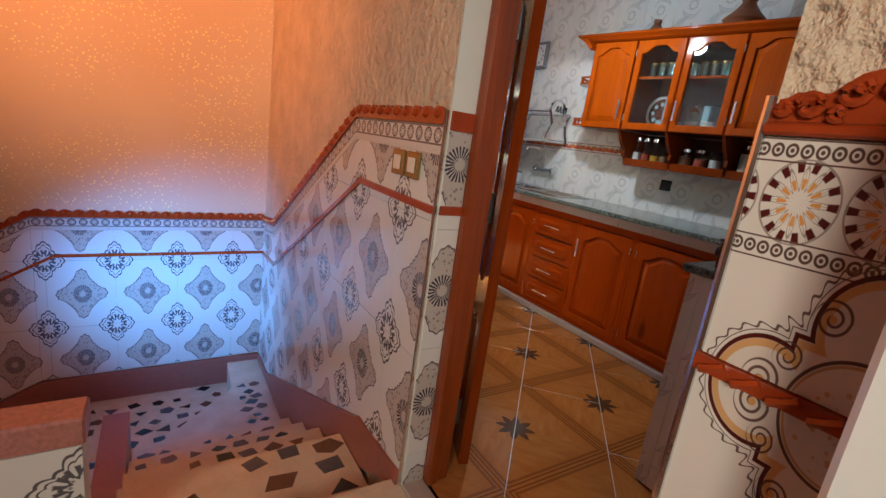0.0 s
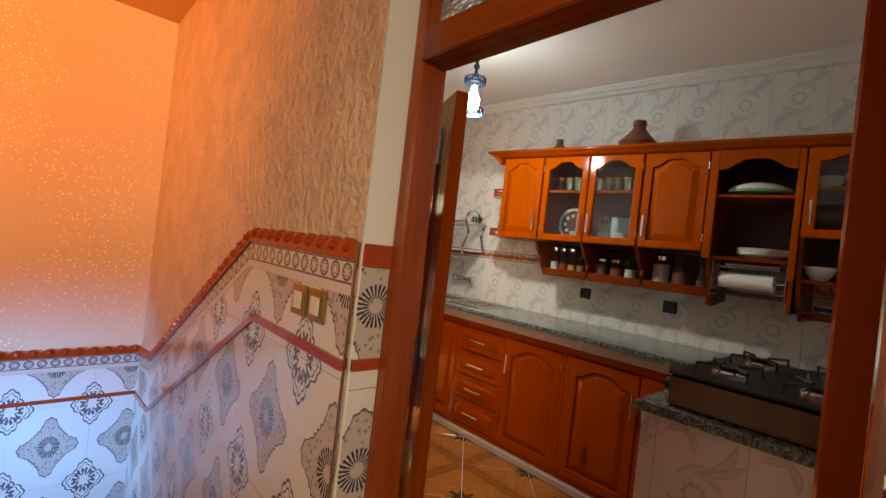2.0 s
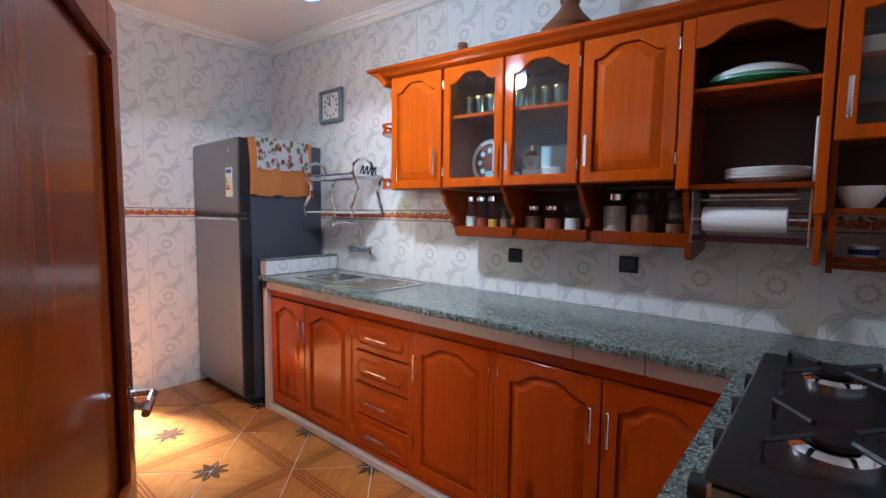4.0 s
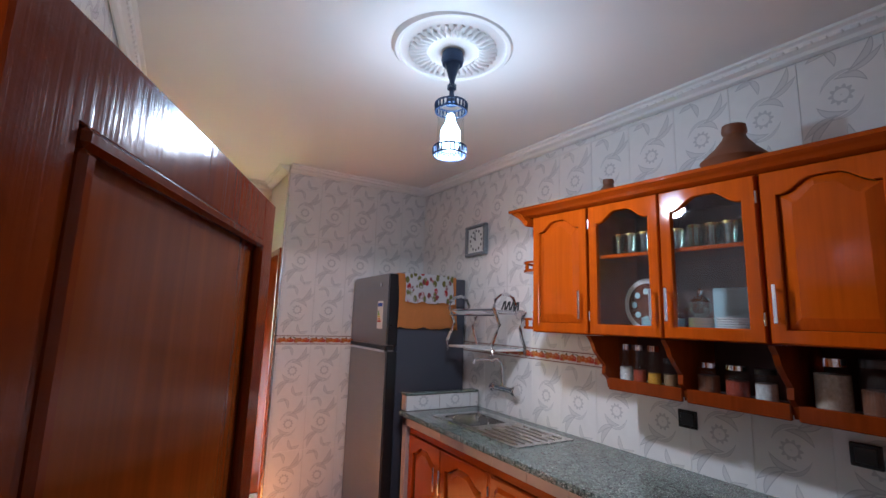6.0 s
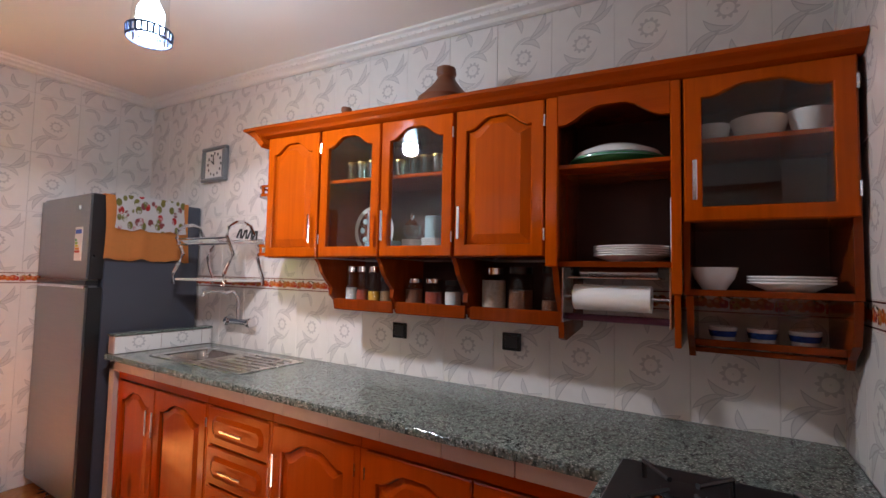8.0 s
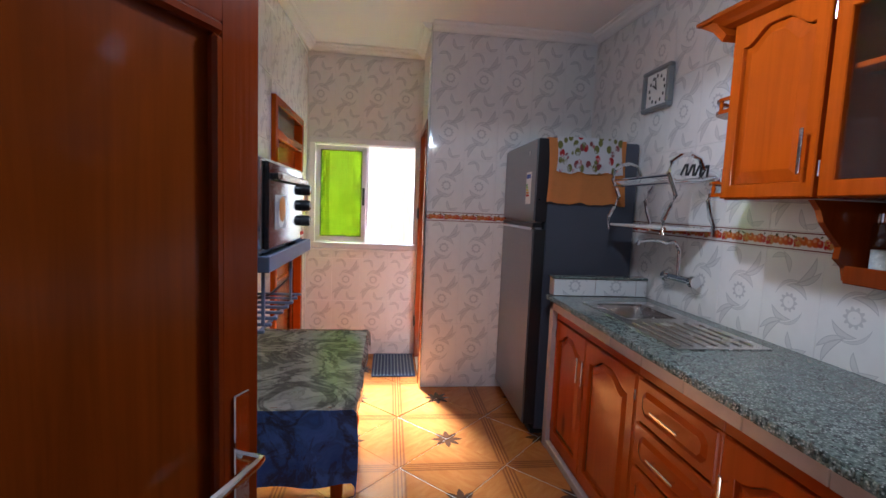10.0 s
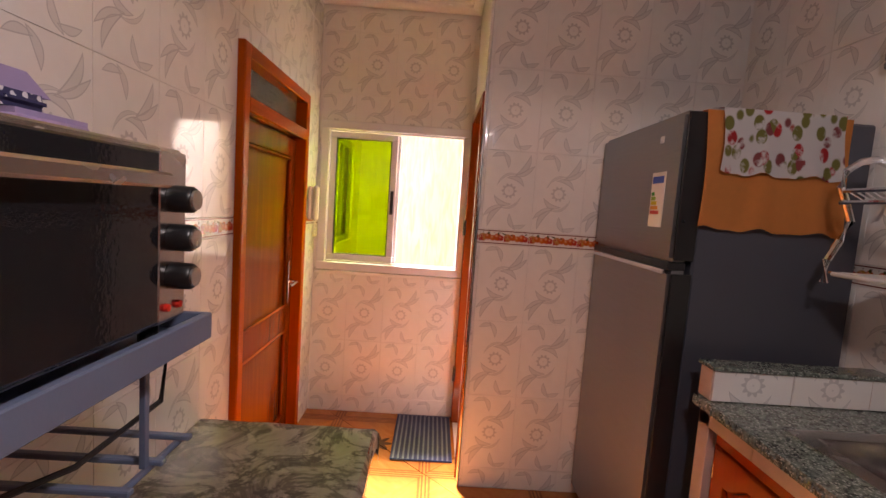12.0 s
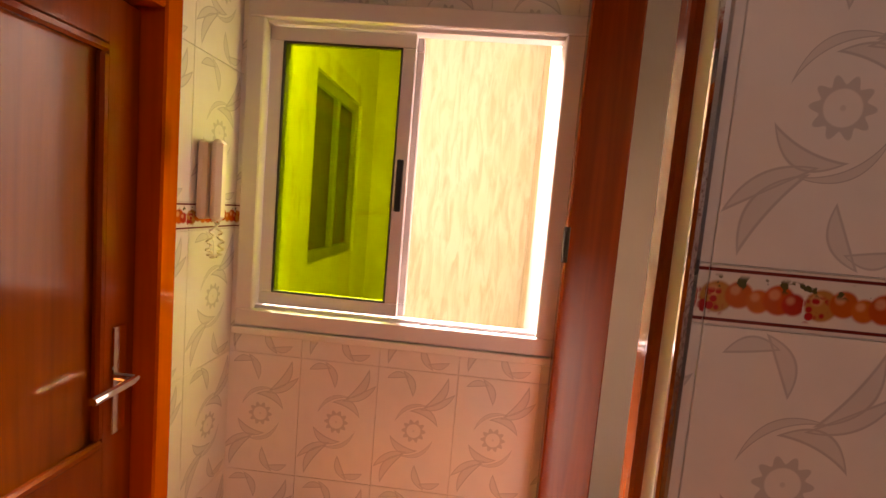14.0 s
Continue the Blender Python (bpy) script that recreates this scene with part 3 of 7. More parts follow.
c2 = thing("plate_rail", 3.2, 0.76, 1.19, "dark pine plate rail under the end cabinet", "shelf")
for y0 in (0.565, 0.93):
    pts = [(XF + 0.01, 1.374), (XE - 0.015, 1.374), (XE - 0.015, 1.19), (XF + 0.12, 1.19), (XF + 0.10, 1.22), (XF + 0.04, 1.26), (XF + 0.02, 1.32)]
    part("bracket", slabpoly(pts, "y", y0, y0 + 0.018), DARKWOOD, c2)
part("shelf", box(XF + 0.11, XE - 0.015, 0.583, 0.93, 1.205, 1.22, 0.002), DARKWOOD, c2)
part("rail", box(XF + 0.10, XF + 0.115, 0.583, 0.93, 1.225, 1.245, 0.002), DARKWOOD, c2)

# crown along the top of the row
crown = thing("crown_moulding", 3.0, 1.75, ZT, "varnished pine crown moulding along the wall cabinets", "moulding")
prof = [(XF + 0.012, ZT + 0.001), (XE - 0.012, ZT + 0.001), (XE - 0.012, ZT + 0.05), (XF - 0.045, ZT + 0.05), (XF - 0.045, ZT + 0.036), (XF - 0.025, ZT + 0.022), (XF - 0.012, ZT + 0.010)]
part("moulding", slabpoly(prof, "y", 0.55, 2.90), WOOD_Y, crown)
part("end", box(XF - 0.045, XE - 0.012, 2.90, 2.985, ZT + 0.034, ZT + 0.05, 0.004), WOOD_Y, crown)
part("end_cove", slabpoly([(2.832, ZT - 0.03), (2.90, ZT + 0.033), (2.975, ZT + 0.033), (2.90, ZT - 0.005), (2.85, ZT - 0.05)], "x", XF - 0.03, XE - 0.02), WOOD_Y, crown)

# corner shelves at the free end
for z in (1.50, 1.80):
    sh = thing("corner_shelf", 3.2, 2.88, z, "small rounded pine corner shelf with spindle rail", "shelf", "corner shelves on the cabinet end")
    pts = [(XE - 0.014, 2.832)] + [(XE - 0.014 - 0.30 * math.sin(math.pi / 2 * k / 8), 2.832 + 0.21 * math.cos(math.pi / 2 * k / 8) ** 0.45) for k in range(9)]
    part("board", slabpoly(pts, "z", z, z + 0.014), WOOD_Y, sh)
    part("rail", slabpoly([(XE - 0.014 - (0.30 - d) * math.sin(math.pi / 2 * k / 8), 2.832 + (0.21 - d) * math.cos(math.pi / 2 * k / 8) ** 0.45) for d, ks in ((0.0, range(9)), (0.012, range(8, -1, -1))) for k in ks], "z", z + 0.045, z + 0.057), WOOD_Y, sh)
    for k in range(1, 8, 2):
        part("spindle", lathe([(0.005, 0), (0.008, 0.015), (0.005, 0.031)], XE - 0.014 - 0.292 * math.sin(math.pi / 2 * k / 8), 2.832 + 0.202 * math.cos(math.pi / 2 * k / 8) ** 0.45, z + 0.014, 8), WOOD, sh)

# spice shelf under the row
sp = thing("spice_shelf", 3.15, 1.9, 1.25, "varnished pine spice shelf with scrolled brackets", "shelf")
for y in (2.455, 2.085, 1.715, 1.325):
    pts = [(XF + 0.005, 1.484), (XE - 0.014, 1.484), (XE - 0.014, 1.25), (XF + 0.145, 1.25), (XF + 0.135, 1.29), (XF + 0.105, 1.315), (XF + 0.11, 1.35), (XF + 0.075, 1.385), (XF + 0.045, 1.42), (XF + 0.03, 1.455)]
    if y == 1.325:
        pts = [(XF + 0.005, 1.484), (XE - 0.014, 1.484), (XE - 0.014, 1.23), (XF + 0.12, 1.20), (XF + 0.09, 1.21), (XF + 0.08, 1.30), (XF + 0.045, 1.36), (XF + 0.02, 1.43)]
    part("bracket", slabpoly(pts, "y", y, y + 0.02, 0.0), DARKWOOD, sp)
for a, b in ((1.345, 1.715), (1.735, 2.085), (2.105, 2.455)):
    part("board", box(XF + 0.13, XE - 0.014, a, b, 1.262, 1.276, 0.002), DARKWOOD, sp)
    part("rail", box(XF + 0.125, XF + 0.14, a, b, 1.245, 1.298, 0.003), DARKWOOD, sp)
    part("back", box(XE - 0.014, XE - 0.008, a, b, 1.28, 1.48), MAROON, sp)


def jar(x, y, z, r, h, fill, level, lid):
    j = thing("spice_jar", x, y, z, "glass spice jar with " + fill + " and screw lid", "jar", "jars on the spice shelf")
    body = part("glass", lathe([(0, 0), (r, 0.001), (r, h * 0.78), (r * 0.8, h * 0.86), (r * 0.8, h * 0.88)], x, y, z, 16), GLASS, j, "", True)
    part("contents", lathe([(0, 0.003), (r * 0.9, 0.003), (r * 0.9, h * level), (0, h * level)], x, y, z, 16), SPICE[fill], j, "", True)
    part("lid", lathe([(r * 0.88, h * 0.86), (r * 0.88, h), (0, h)], x, y, z, 16), lid, j, "dark screw lid" if lid is BLACK else "steel screw lid", True)


for y, r, h, f, l, lid in ((2.405, 0.029, 0.175, "salt", 0.42, CHROME), (2.335, 0.029, 0.175, "paprika", 0.38, CHROME), (2.262, 0.029, 0.175, "turmeric", 0.34, CHROME), (2.19, 0.028, 0.125, "cumin", 0.5, BLACK),
                           (2.03, 0.042, 0.125, "dates", 0.62, CHROME), (1.925, 0.042, 0.125, "paprika", 0.55, CHROME), (1.83, 0.037, 0.12, "salt", 0.6, BLACK), (1.64, 0.052, 0.175, "beans", 0.72, CHROME),
                           (1.525, 0.050, 0.18, "dates", 0.5, BLACK), (1.405, 0.036, 0.185, "dates", 0.3, BLACK)):
    jar(3.148, y, 1.276, r, h, f, l, lid)


def plate_stack(name, x, y, z, r, n, label, mat=WHITE, gap=0.009, cat="plate"):
    s = thing(name, x, y, z, label, cat)
    for k in range(n):
        part("plate", lathe([(0, 0.002), (r * 0.55, 0.0), (r * 0.62, 0.005), (r, 0.022), (r, 0.026), (r * 0.6, 0.011), (0, 0.008)], x, y, z + gap * k, 28), mat, s, "", True)


def bowl(x, y, z, r, h, label):
    solo("bowl", lathe([(0, 0.0), (r * 0.5, 0.0), (r * 0.85, h * 0.5), (r, h), (r * 0.95, h), (r * 0.78, h * 0.5), (0, h * 0.15)], x, y, z, 24), WHITE, label, "bowl", "white bowls in the cabinets", "", True)


ZG = ZB + 0.018
BLUEWARE = plain("pale_blue_plate", (0.42, 0.58, 0.62), 0.2)
plate_stack("plate_stack", 3.13, 2.20, ZG, 0.085, 6, "stack of small pale blue plates in cabinet", BLUEWARE, 0.008)
plate_stack("saucer_stack", 3.10, 1.90, ZG, 0.055, 6, "stack of small white saucers in cabinet")
PLAT = plain("brown_patterned_plate", (0.16, 0.05, 0.03), 0.25, 0.0, 0.6, 26)
pl = thing("serving_platter", 3.20, 2.30, ZG, "patterned brown platter standing upright with pale rim", "platter")
part("dish", lathe([(0, 0.0), (0.10, 0.004), (0.10, 0.008), (0, 0.004)], 3.19, 2.315, ZG + 0.125, 32, axis="x"), PLAT, pl, "", True)
part("rim", lathe([(0.10, 0.002), (0.122, 0.008), (0.122, 0.012), (0.10, 0.008)], 3.186, 2.315, ZG + 0.125, 32, axis="x"), WHITE, pl, "", True)
for k in range(8):
    a = math.pi * k / 4
    part("petal", lathe([(0, 0), (0.014, 0.001), (0.014, 0.003), (0, 0.004)], 3.182, 2.315 + 0.062 * math.cos(a), ZG + 0.125 + 0.062 * math.sin(a), 12, axis="x"), BLUEWARE, pl, "", True)
sb = thing("sugar_bowl", 3.12, 2.03, ZG, "cut glass footed sugar bowl with lid", "bowl")
part("stack", lathe([(0.035, 0), (0.045, 0.01), (0.045, 0.07), (0, 0.07)], 3.12, 2.03, ZG, 20), WHITE, sb, "", True)
part("bowl", lathe([(0.02, 0.072), (0.04, 0.10), (0.04, 0.13), (0, 0.13)], 3.12, 2.03, ZG, 20), CUTGLASS, sb, "", True)
part("lid", lathe([(0.042, 0.132), (0.02, 0.155), (0.006, 0.165), (0.012, 0.18), (0, 0.19)], 3.12, 2.03, ZG, 20), CHROME, sb, "silver domed lid", True)
solo("serving_tray", box(3.26, 3.275, 1.765, 2.06, ZG, ZG + 0.20, 0.006), BLUEWARE, "pale blue square tray standing against cabinet back", "tray")
solo("bowl", lathe([(0, 0), (0.03, 0), (0.05, 0.05), (0.046, 0.05), (0, 0.01)], 3.08, 1.79, ZG, 20), CUTGLASS, "small glass bowl on cabinet floor", "bowl", smooth=True)
for k, (y, x) in enumerate([(2.405, 3.12), (2.335, 3.12), (2.265, 3.12), (2.19, 3.12), (2.125, 3.15), (2.03, 3.12), (1.965, 3.12), (1.90, 3.12), (1.83, 3.12), (1.775, 3.16)]):
    g = thing("tea_glass", x, y, 1.846, "small tea glass with gilt rim", "glass", "tea glasses on the cabinet shelf")
    part("cup", lathe([(0, 0.004), (0.024, 0.0), (0.026, 0.035), (0.031, 0.108), (0.028, 0.108), (0.022, 0.035), (0, 0.012)], x, y, 1.846, 14), CUTGLASS, g, "", True)
    part("rim", lathe([(0.0312, 0.098), (0.0322, 0.109), (0.030, 0.109)], x, y, 1.846, 14), plain("gilt", (0.6, 0.42, 0.14), 0.25, 1.0) if k == 0 else bpy.data.materials["gilt"], g, "gilt rim", True)
GREEN = plain("green_plate", (0.05, 0.32, 0.12), 0.25)
plate_stack("plate_stack", 3.12, 1.165, 1.828, 0.158, 1, "large green serving plate on open shelf", GREEN)
pb = thing("platter_stack", 3.12, 1.165, 1.842, "large white platters upside down on green plate", "platter")
for k in range(2):
    part("platter", lathe([(0.160 - k * 0.012, 0.004), (0.135, 0.024), (0.085, 0.048), (0, 0.058)], 3.12, 1.165, 1.842 + 0.016 * k, 32), WHITE if k else BLUEWARE, pb, "", True)
plate_stack("plate_stack", 3.11, 1.12, 1.473, 0.12, 5, "stack of white dinner plates on open shelf", WHITE, 0.008)
solo("cutting_board", box(3.05, 3.28, 0.985, 0.995, 1.474, 1.70, 0.003), WHITE, "white board standing against the shelf side", "board")
bowl(3.06, 0.88, 1.393, 0.062, 0.065, "white bowl in the open cabinet niche")
plate_stack("plate_stack", 3.06, 0.70, 1.393, 0.10, 3, "white oval dishes in the open niche", WHITE, 0.008)
bowl(3.10, 0.88, 1.876, 0.05, 0.07, "white bowl behind glass on upper shelf")
bowl(3.12, 0.76, 1.876, 0.075, 0.085, "large grey bowl behind glass on upper shelf")
bowl(3.10, 0.64, 1.876, 0.055, 0.09, "small white bowl behind glass on upper shelf")
for y in (0.86, 0.76, 0.66):
    cup = thing("cup", 3.14, y, 1.22, "white cup with blue painted flowers", "cup", "cups on the plate rail")
    part("body", lathe([(0, 0), (0.025, 0), (0.04, 0.06), (0.037, 0.06), (0, 0.01)], 3.14, y, 1.22, 18), WHITE, cup, "", True)
    part("flower_band", lathe([(0.0345, 0.03), (0.0385, 0.048)], 3.14, y, 1.2205, 18), plain("cobalt_band", (0.03, 0.08, 0.35), 0.2, 0.0, 0.7, 60), cup, "blue flower band", True)
hold = thing("kitchen_roll_holder", 3.06, 1.16, 1.36, "steel wall holder with white kitchen roll", "roll holder")
part("roll", lathe([(0.014, -0.12), (0.043, -0.12), (0.043, 0.12), (0.014, 0.12)], 3.06, 1.17, 1.355, 24, axis="y"), PAPER, hold, "white paper roll", True)
part("rod", tube([(3.06, 0.99, 1.355), (3.06, 1.325, 1.355)], 0.005), CHROME, hold)
part("tray", box(3.0, 3.16, 1.02, 1.30, 1.418, 1.424, 0.001), STEEL, hold)
part("foil", lathe([(0.016, -0.12), (0.016, 0.12)], 3.05, 1.15, 1.44, 12, axis="y"), STEEL, hold)
part("lower_rod", tube([(3.08, 0.99, 1.285), (3.08, 1.325, 1.285)], 0.012), plain("dark_red_roll", (0.10, 0.01, 0.03), 0.5), hold)
for y in (0.992, 1.318):
    part("bracket", box(3.0, 3.12, y - 0.003, y + 0.003, 1.27, 1.454, 0.001), STEEL, hold)

# tagines on top of the cabinets
for x, y, k, lab in ((3.07, 1.837, 0.85, "glazed brown clay tagine with conical lid"), (3.14, 2.47, 0.55, "small glazed clay tagine on cabinet top")):
    tg = thing("tagine", x, y, ZT + 0.051, lab, "tagine")
    part("dish", lathe([(0, 0), (0.11 * k, 0), (0.14 * k, 0.05 * k), (0.132 * k, 0.05 * k), (0, 0.02 * k)], x, y, ZT + 0.051, 28), TERRA, tg, "", True)
    part("lid", lathe([(0.13 * k, 0.05 * k), (0.125 * k, 0.065 * k), (0.08 * k, 0.11 * k), (0.05 * k, 0.15 * k), (0.042 * k, 0.17 * k), (0.05 * k, 0.185 * k), (0.046 * k, 0.215 * k), (0, 0.22 * k)], x, y, ZT + 0.051, 28), TERRA, tg, "brown conical lid", True)
rb = plain("red_box", (0.45, 0.03, 0.02), 0.4)
solo("cardboard_box", box(3.02, 3.24, 2.62, 2.88, ZT + 0.051, ZT + 0.072, 0.002), rb, "flat red box on the cabinet top", "box")

# the row hangs a little out of level at its top
for ob in bpy.data.objects:
    if ob.type == "MESH" and ob in OFF and ob.name.split(".")[0] not in ("ceiling", "floor", "wall_east"):
        off = OFF[ob]
        for v in ob.data.vertices:
            p = v.co + off
            if 2.85 < p.x < 3.31 and 0.5 < p.y < 3.1 and p.z > 1.487:
                v.co.z += 0.046 * (p.y - 2.35) * min(1.1, (p.z - 1.487) / 0.6)

# ---- base cabinets and worktop ----
XB = 2.758


def base_unit(y0, y1, label):
    c = thing("base_cabinet", (XB + XE) / 2, (y0 + y1) / 2, 0.0, label, "cabinet", "base cabinets under the worktop")
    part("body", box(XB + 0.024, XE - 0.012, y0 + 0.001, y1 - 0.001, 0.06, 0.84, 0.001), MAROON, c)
    part("plinth", box(XB + 0.03, XE - 0.02, y0 + 0.001, y1 - 0.001, 0.0, 0.059), DARKWOOD, c)
    part("top_rail", box(XB + 0.002, XB + 0.024, y0 + 0.001, y1 - 0.001, 0.795, 0.842, 0.003), REDPINE_Y, c)
    part("bottom_rail", box(XB + 0.002, XB + 0.024, y0 + 0.001, y1 - 0.001, 0.05, 0.078, 0.002), REDPINE_Y, c)
    for ya, yb in ((y0 + 0.001, y0 + 0.034), (y1 - 0.034, y1 - 0.001)):
        part("stile", box(XB + 0.001, XB + 0.023, ya, yb, 0.0785, 0.7945, 0.002), REDPINE, c)
    return c


c = base_unit(2.915, 3.80, "varnished pine sink cabinet with two arched doors")
cabinet_door(c, 3.392, 3.786, 0.08, 0.79, XB - 0.004, False, "l", 0.05, True)
cabinet_door(c, 2.925, 3.386, 0.08, 0.79, XB - 0.004, False, "r", 0.05, True)
c = base_unit(2.455, 2.915, "varnished pine cabinet with four drawers")
for k in range(4):
    z1 = 0.79 - 0.178 * k
    z0 = z1 - 0.17
    d = part("drawer", box(XB - 0.004, XB + 0.02, 2.468, 2.905, z0, z1, 0.006), REDPINE_Y, c)
    o = [(2.505, z0 + 0.06), (2.53, z0 + 0.035), (2.843, z0 + 0.035), (2.868, z0 + 0.06), (2.868, z1 - 0.06), (2.843, z1 - 0.035), (2.53, z1 - 0.035), (2.505, z1 - 0.06)]
    i2 = [(2.525, z0 + 0.07), (2.54, z0 + 0.055), (2.833, z0 + 0.055), (2.848, z0 + 0.07), (2.848, z1 - 0.07), (2.833, z1 - 0.055), (2.54, z1 - 0.055), (2.525, z1 - 0.07)]
    part("field", raised(o, i2, XB - 0.0045, XB - 0.013), REDPINE_Y, d)
    bm = tube([(XB - 0.012, 2.63, (z0 + z1) / 2), (XB - 0.034, 2.63, (z0 + z1) / 2)], 0.004)
    tube([(XB - 0.012, 2.745, (z0 + z1) / 2), (XB - 0.034, 2.745, (z0 + z1) / 2)], 0.004, bm=bm)
    box(XB - 0.039, XB - 0.032, 2.61, 2.765, (z0 + z1) / 2 - 0.005, (z0 + z1) / 2 + 0.005, 0.002, bm)
    part("handle", bm, CHROME, d, "chrome bar handle")
c = base_unit(1.975, 2.455, "varnished pine base cabinet with one arched door")
cabinet_door(c, 2.0, 2.445, 0.08, 0.79, XB - 0.004, False, "r", 0.05, True)
c = base_unit(1.125, 1.975, "varnished pine base cabinet with two arched doors")
cabinet_door(c, 1.522, 1.95, 0.08, 0.79, XB - 0.004, False, "l", 0.05, True)
cabinet_door(c, 1.135, 1.515, 0.08, 0.79, XB - 0.004, False, "r", 0.05, True)
tagged(solo("plinth_kerb", box(XB - 0.02, XB + 0.028, 1.13, 3.86, 0.0, 0.045, 0.004), STRIP, "pale pink marble kerb under cabinets", "kerb"), kind="structure")
es = thing("worktop_edge_strip", 2.755, 2.49, 0.843, "pink marble tile strip under worktop edge", "tile strip")
for k in range(11):
    part("tile", box(2.735, 2.775, 1.126 + 0.2486 * k, 1.126 + 0.2486 * (k + 1) - 0.003, 0.843, 0.899, 0.002), STRIP, es)
solo("counter_end_panel", box(2.735, XE - 0.008, 3.803, 3.86, 0.0, 0.899, 0.002), STRIP, "pink marble end panel of counter", "panel")
up = thing("counter_upstand", 3.0, 3.83, 0.931, "low tiled upstand with granite cap at counter end", "upstand")
part("core", box(2.725, XE - 0.008, 3.80, 3.865, 0.932, 1.03, 0.002), STRIP, up)
part("cap", box(2.72, XE - 0.008, 3.79, 3.875, 1.031, 1.045, 0.003), GRANITE, up)
for k, (a, b) in enumerate(((2.73, 2.98), (2.983, 3.233), (3.236, 3.303))):
    me = uv_quad_mesh("upstand_tile", b - a, 0.095, 0.0, 0.14, TILE)
    ob = new("tile", me)
    ob.parent = up
    ob.matrix_local = Matrix.Translation(Vector((a, 3.7995, 0.933)) - OFF[up]) @ Matrix(((1, 0, 0), (0, 0, -1), (0, 1, 0))).to_4x4()

# worktop with a cut-out for the sink
SY0, SY1, SX0, SX1 = 3.24, 3.60, 2.86, 3.16
bm = bmesh.new()
for a, b, c0, d in walled(2.71, XE - 0.008, 1.12, 3.86, [(SX0, SX1, SY0, SY1)]):
    box(a, b, c0, d, 0.9, 0.93, 0, bm)
box(1.805, XE - 0.008, YS + 0.008, 1.1195, 0.9, 0.93, 0.0, bm)
bmesh.ops.remove_doubles(bm, verts=bm.verts, dist=1e-5)
top = solo("worktop", bm, GRANITE, "speckled grey-green granite worktop", "worktop")
edge = bmesh.new()
rnd = random.Random(4)
for y0, y1, fx in ((1.125, 3.86, 2.7095),):
    n = 190
    for k in range(n):
        y = y0 + (y1 - y0) * k / n
        box(fx - rnd.uniform(0.001, 0.006), fx + 0.004, y, y + (y1 - y0) / n * rnd.uniform(0.5, 1.0), 0.902 + rnd.uniform(0, 0.012), 0.92 + rnd.uniform(0, 0.009), 0.0015, edge)
for k in range(70):
    y = YS + 0.01 + 0.57 * k / 70
    box(1.8045 - rnd.uniform(0.001, 0.006), 1.81, y, y + 0.57 / 70 * rnd.uniform(0.5, 1.0), 0.902 + rnd.uniform(0, 0.012), 0.92 + rnd.uniform(0, 0.009), 0.0015, edge)
part("rough_edge", edge, GRANITE, top, "split rough granite edge")["kind"] = "stuff"
ret = thing("stove_counter", 2.2, 0.83, 0.0, "tiled masonry counter return that carries the hob", "counter")
part("core", box(1.835, XB + 0.5, YS + 0.01, 1.105, 0.0, 0.899), STRIP, ret)
tile_face(ret, (1.834, 1.105, 0), (0, -1, 0), 0.0, 0.55, [(0.1, 0.5, TILE, 0, 0), (0.5, 0.899, TILE, 0, 0), (0.0, 0.1, TILE, 0.3, 0)], [], start=0.05)
tile_face(ret, (2.74, 1.106, 0), (-1, 0, 0), 0.0, 0.90, [(0.1, 0.5, TILE, 0, 0), (0.5, 0.899, TILE, 0, 0), (0.0, 0.1, TILE, 0.3, 0)], [], start=0.05)

# sink, drainer, tap
sk = thing("sink", 3.0, 3.2, 0.93, "stainless steel sink with ribbed drainer in worktop", "sink")
bm = bmesh.new()
for a, b, c0, d in walled(2.83, 3.22, 2.80, 3.63, [(SX0 + 0.02, SX1 - 0.02, SY0 + 0.02, SY1 - 0.02)]):
    box(a, b, c0, d, 0.9305, 0.9345, 0, bm)
bmesh.ops.remove_doubles(bm, verts=bm.verts, dist=1e-5)
part("rim", bm, STEEL, sk)
own = bmesh.new()


def ring(z, inset, n=6, r=0.06):
    pts = []
    for cx, cy, a0 in ((SX1 - inset - r, SY1 - inset - r, 0), (SX0 + inset + r, SY1 - inset - r, 90), (SX0 + inset + r, SY0 + inset + r, 180), (SX1 - inset - r, SY0 + inset + r, 270)):
        for k in range(n + 1):
            a = radians(a0 + 90 * k / n)
            pts.append(own.verts.new((cx + r * math.cos(a), cy + r * math.sin(a), z)))
    return pts


loops = [ring(0.9346, 0.004), ring(0.925, 0.018), ring(0.80, 0.03), ring(0.785, 0.06)]
for a, b in zip(loops, loops[1:]):
    for k in range(len(a)):
        own.faces.new((a[k], a[(k + 1) % len(a)], b[(k + 1) % len(b)], b[k]))
own.faces.new(loops[-1])
part("bowl", own, STEEL, sk, "", True)
part("drain", lathe([(0, 0.789), (0.03, 0.789), (0.035, 0.786)], 3.01, 3.42, 0, 20), CHROME, sk, "", True)
for k in range(7):
    x = 2.87 + 0.05 * k
    part("rib", tube([(x, 2.84, 0.936), (x, 3.18, 0.936)], 0.004, 6), STEEL, sk, "", True)
tp = thing("tap", 3.30, 3.46, 1.09, "chrome wall tap with swan neck spout", "tap")
part("body", tube([(3.262, 3.36, 1.10), (3.262, 3.56, 1.10)], 0.019, 12), CHROME, tp, "", True)
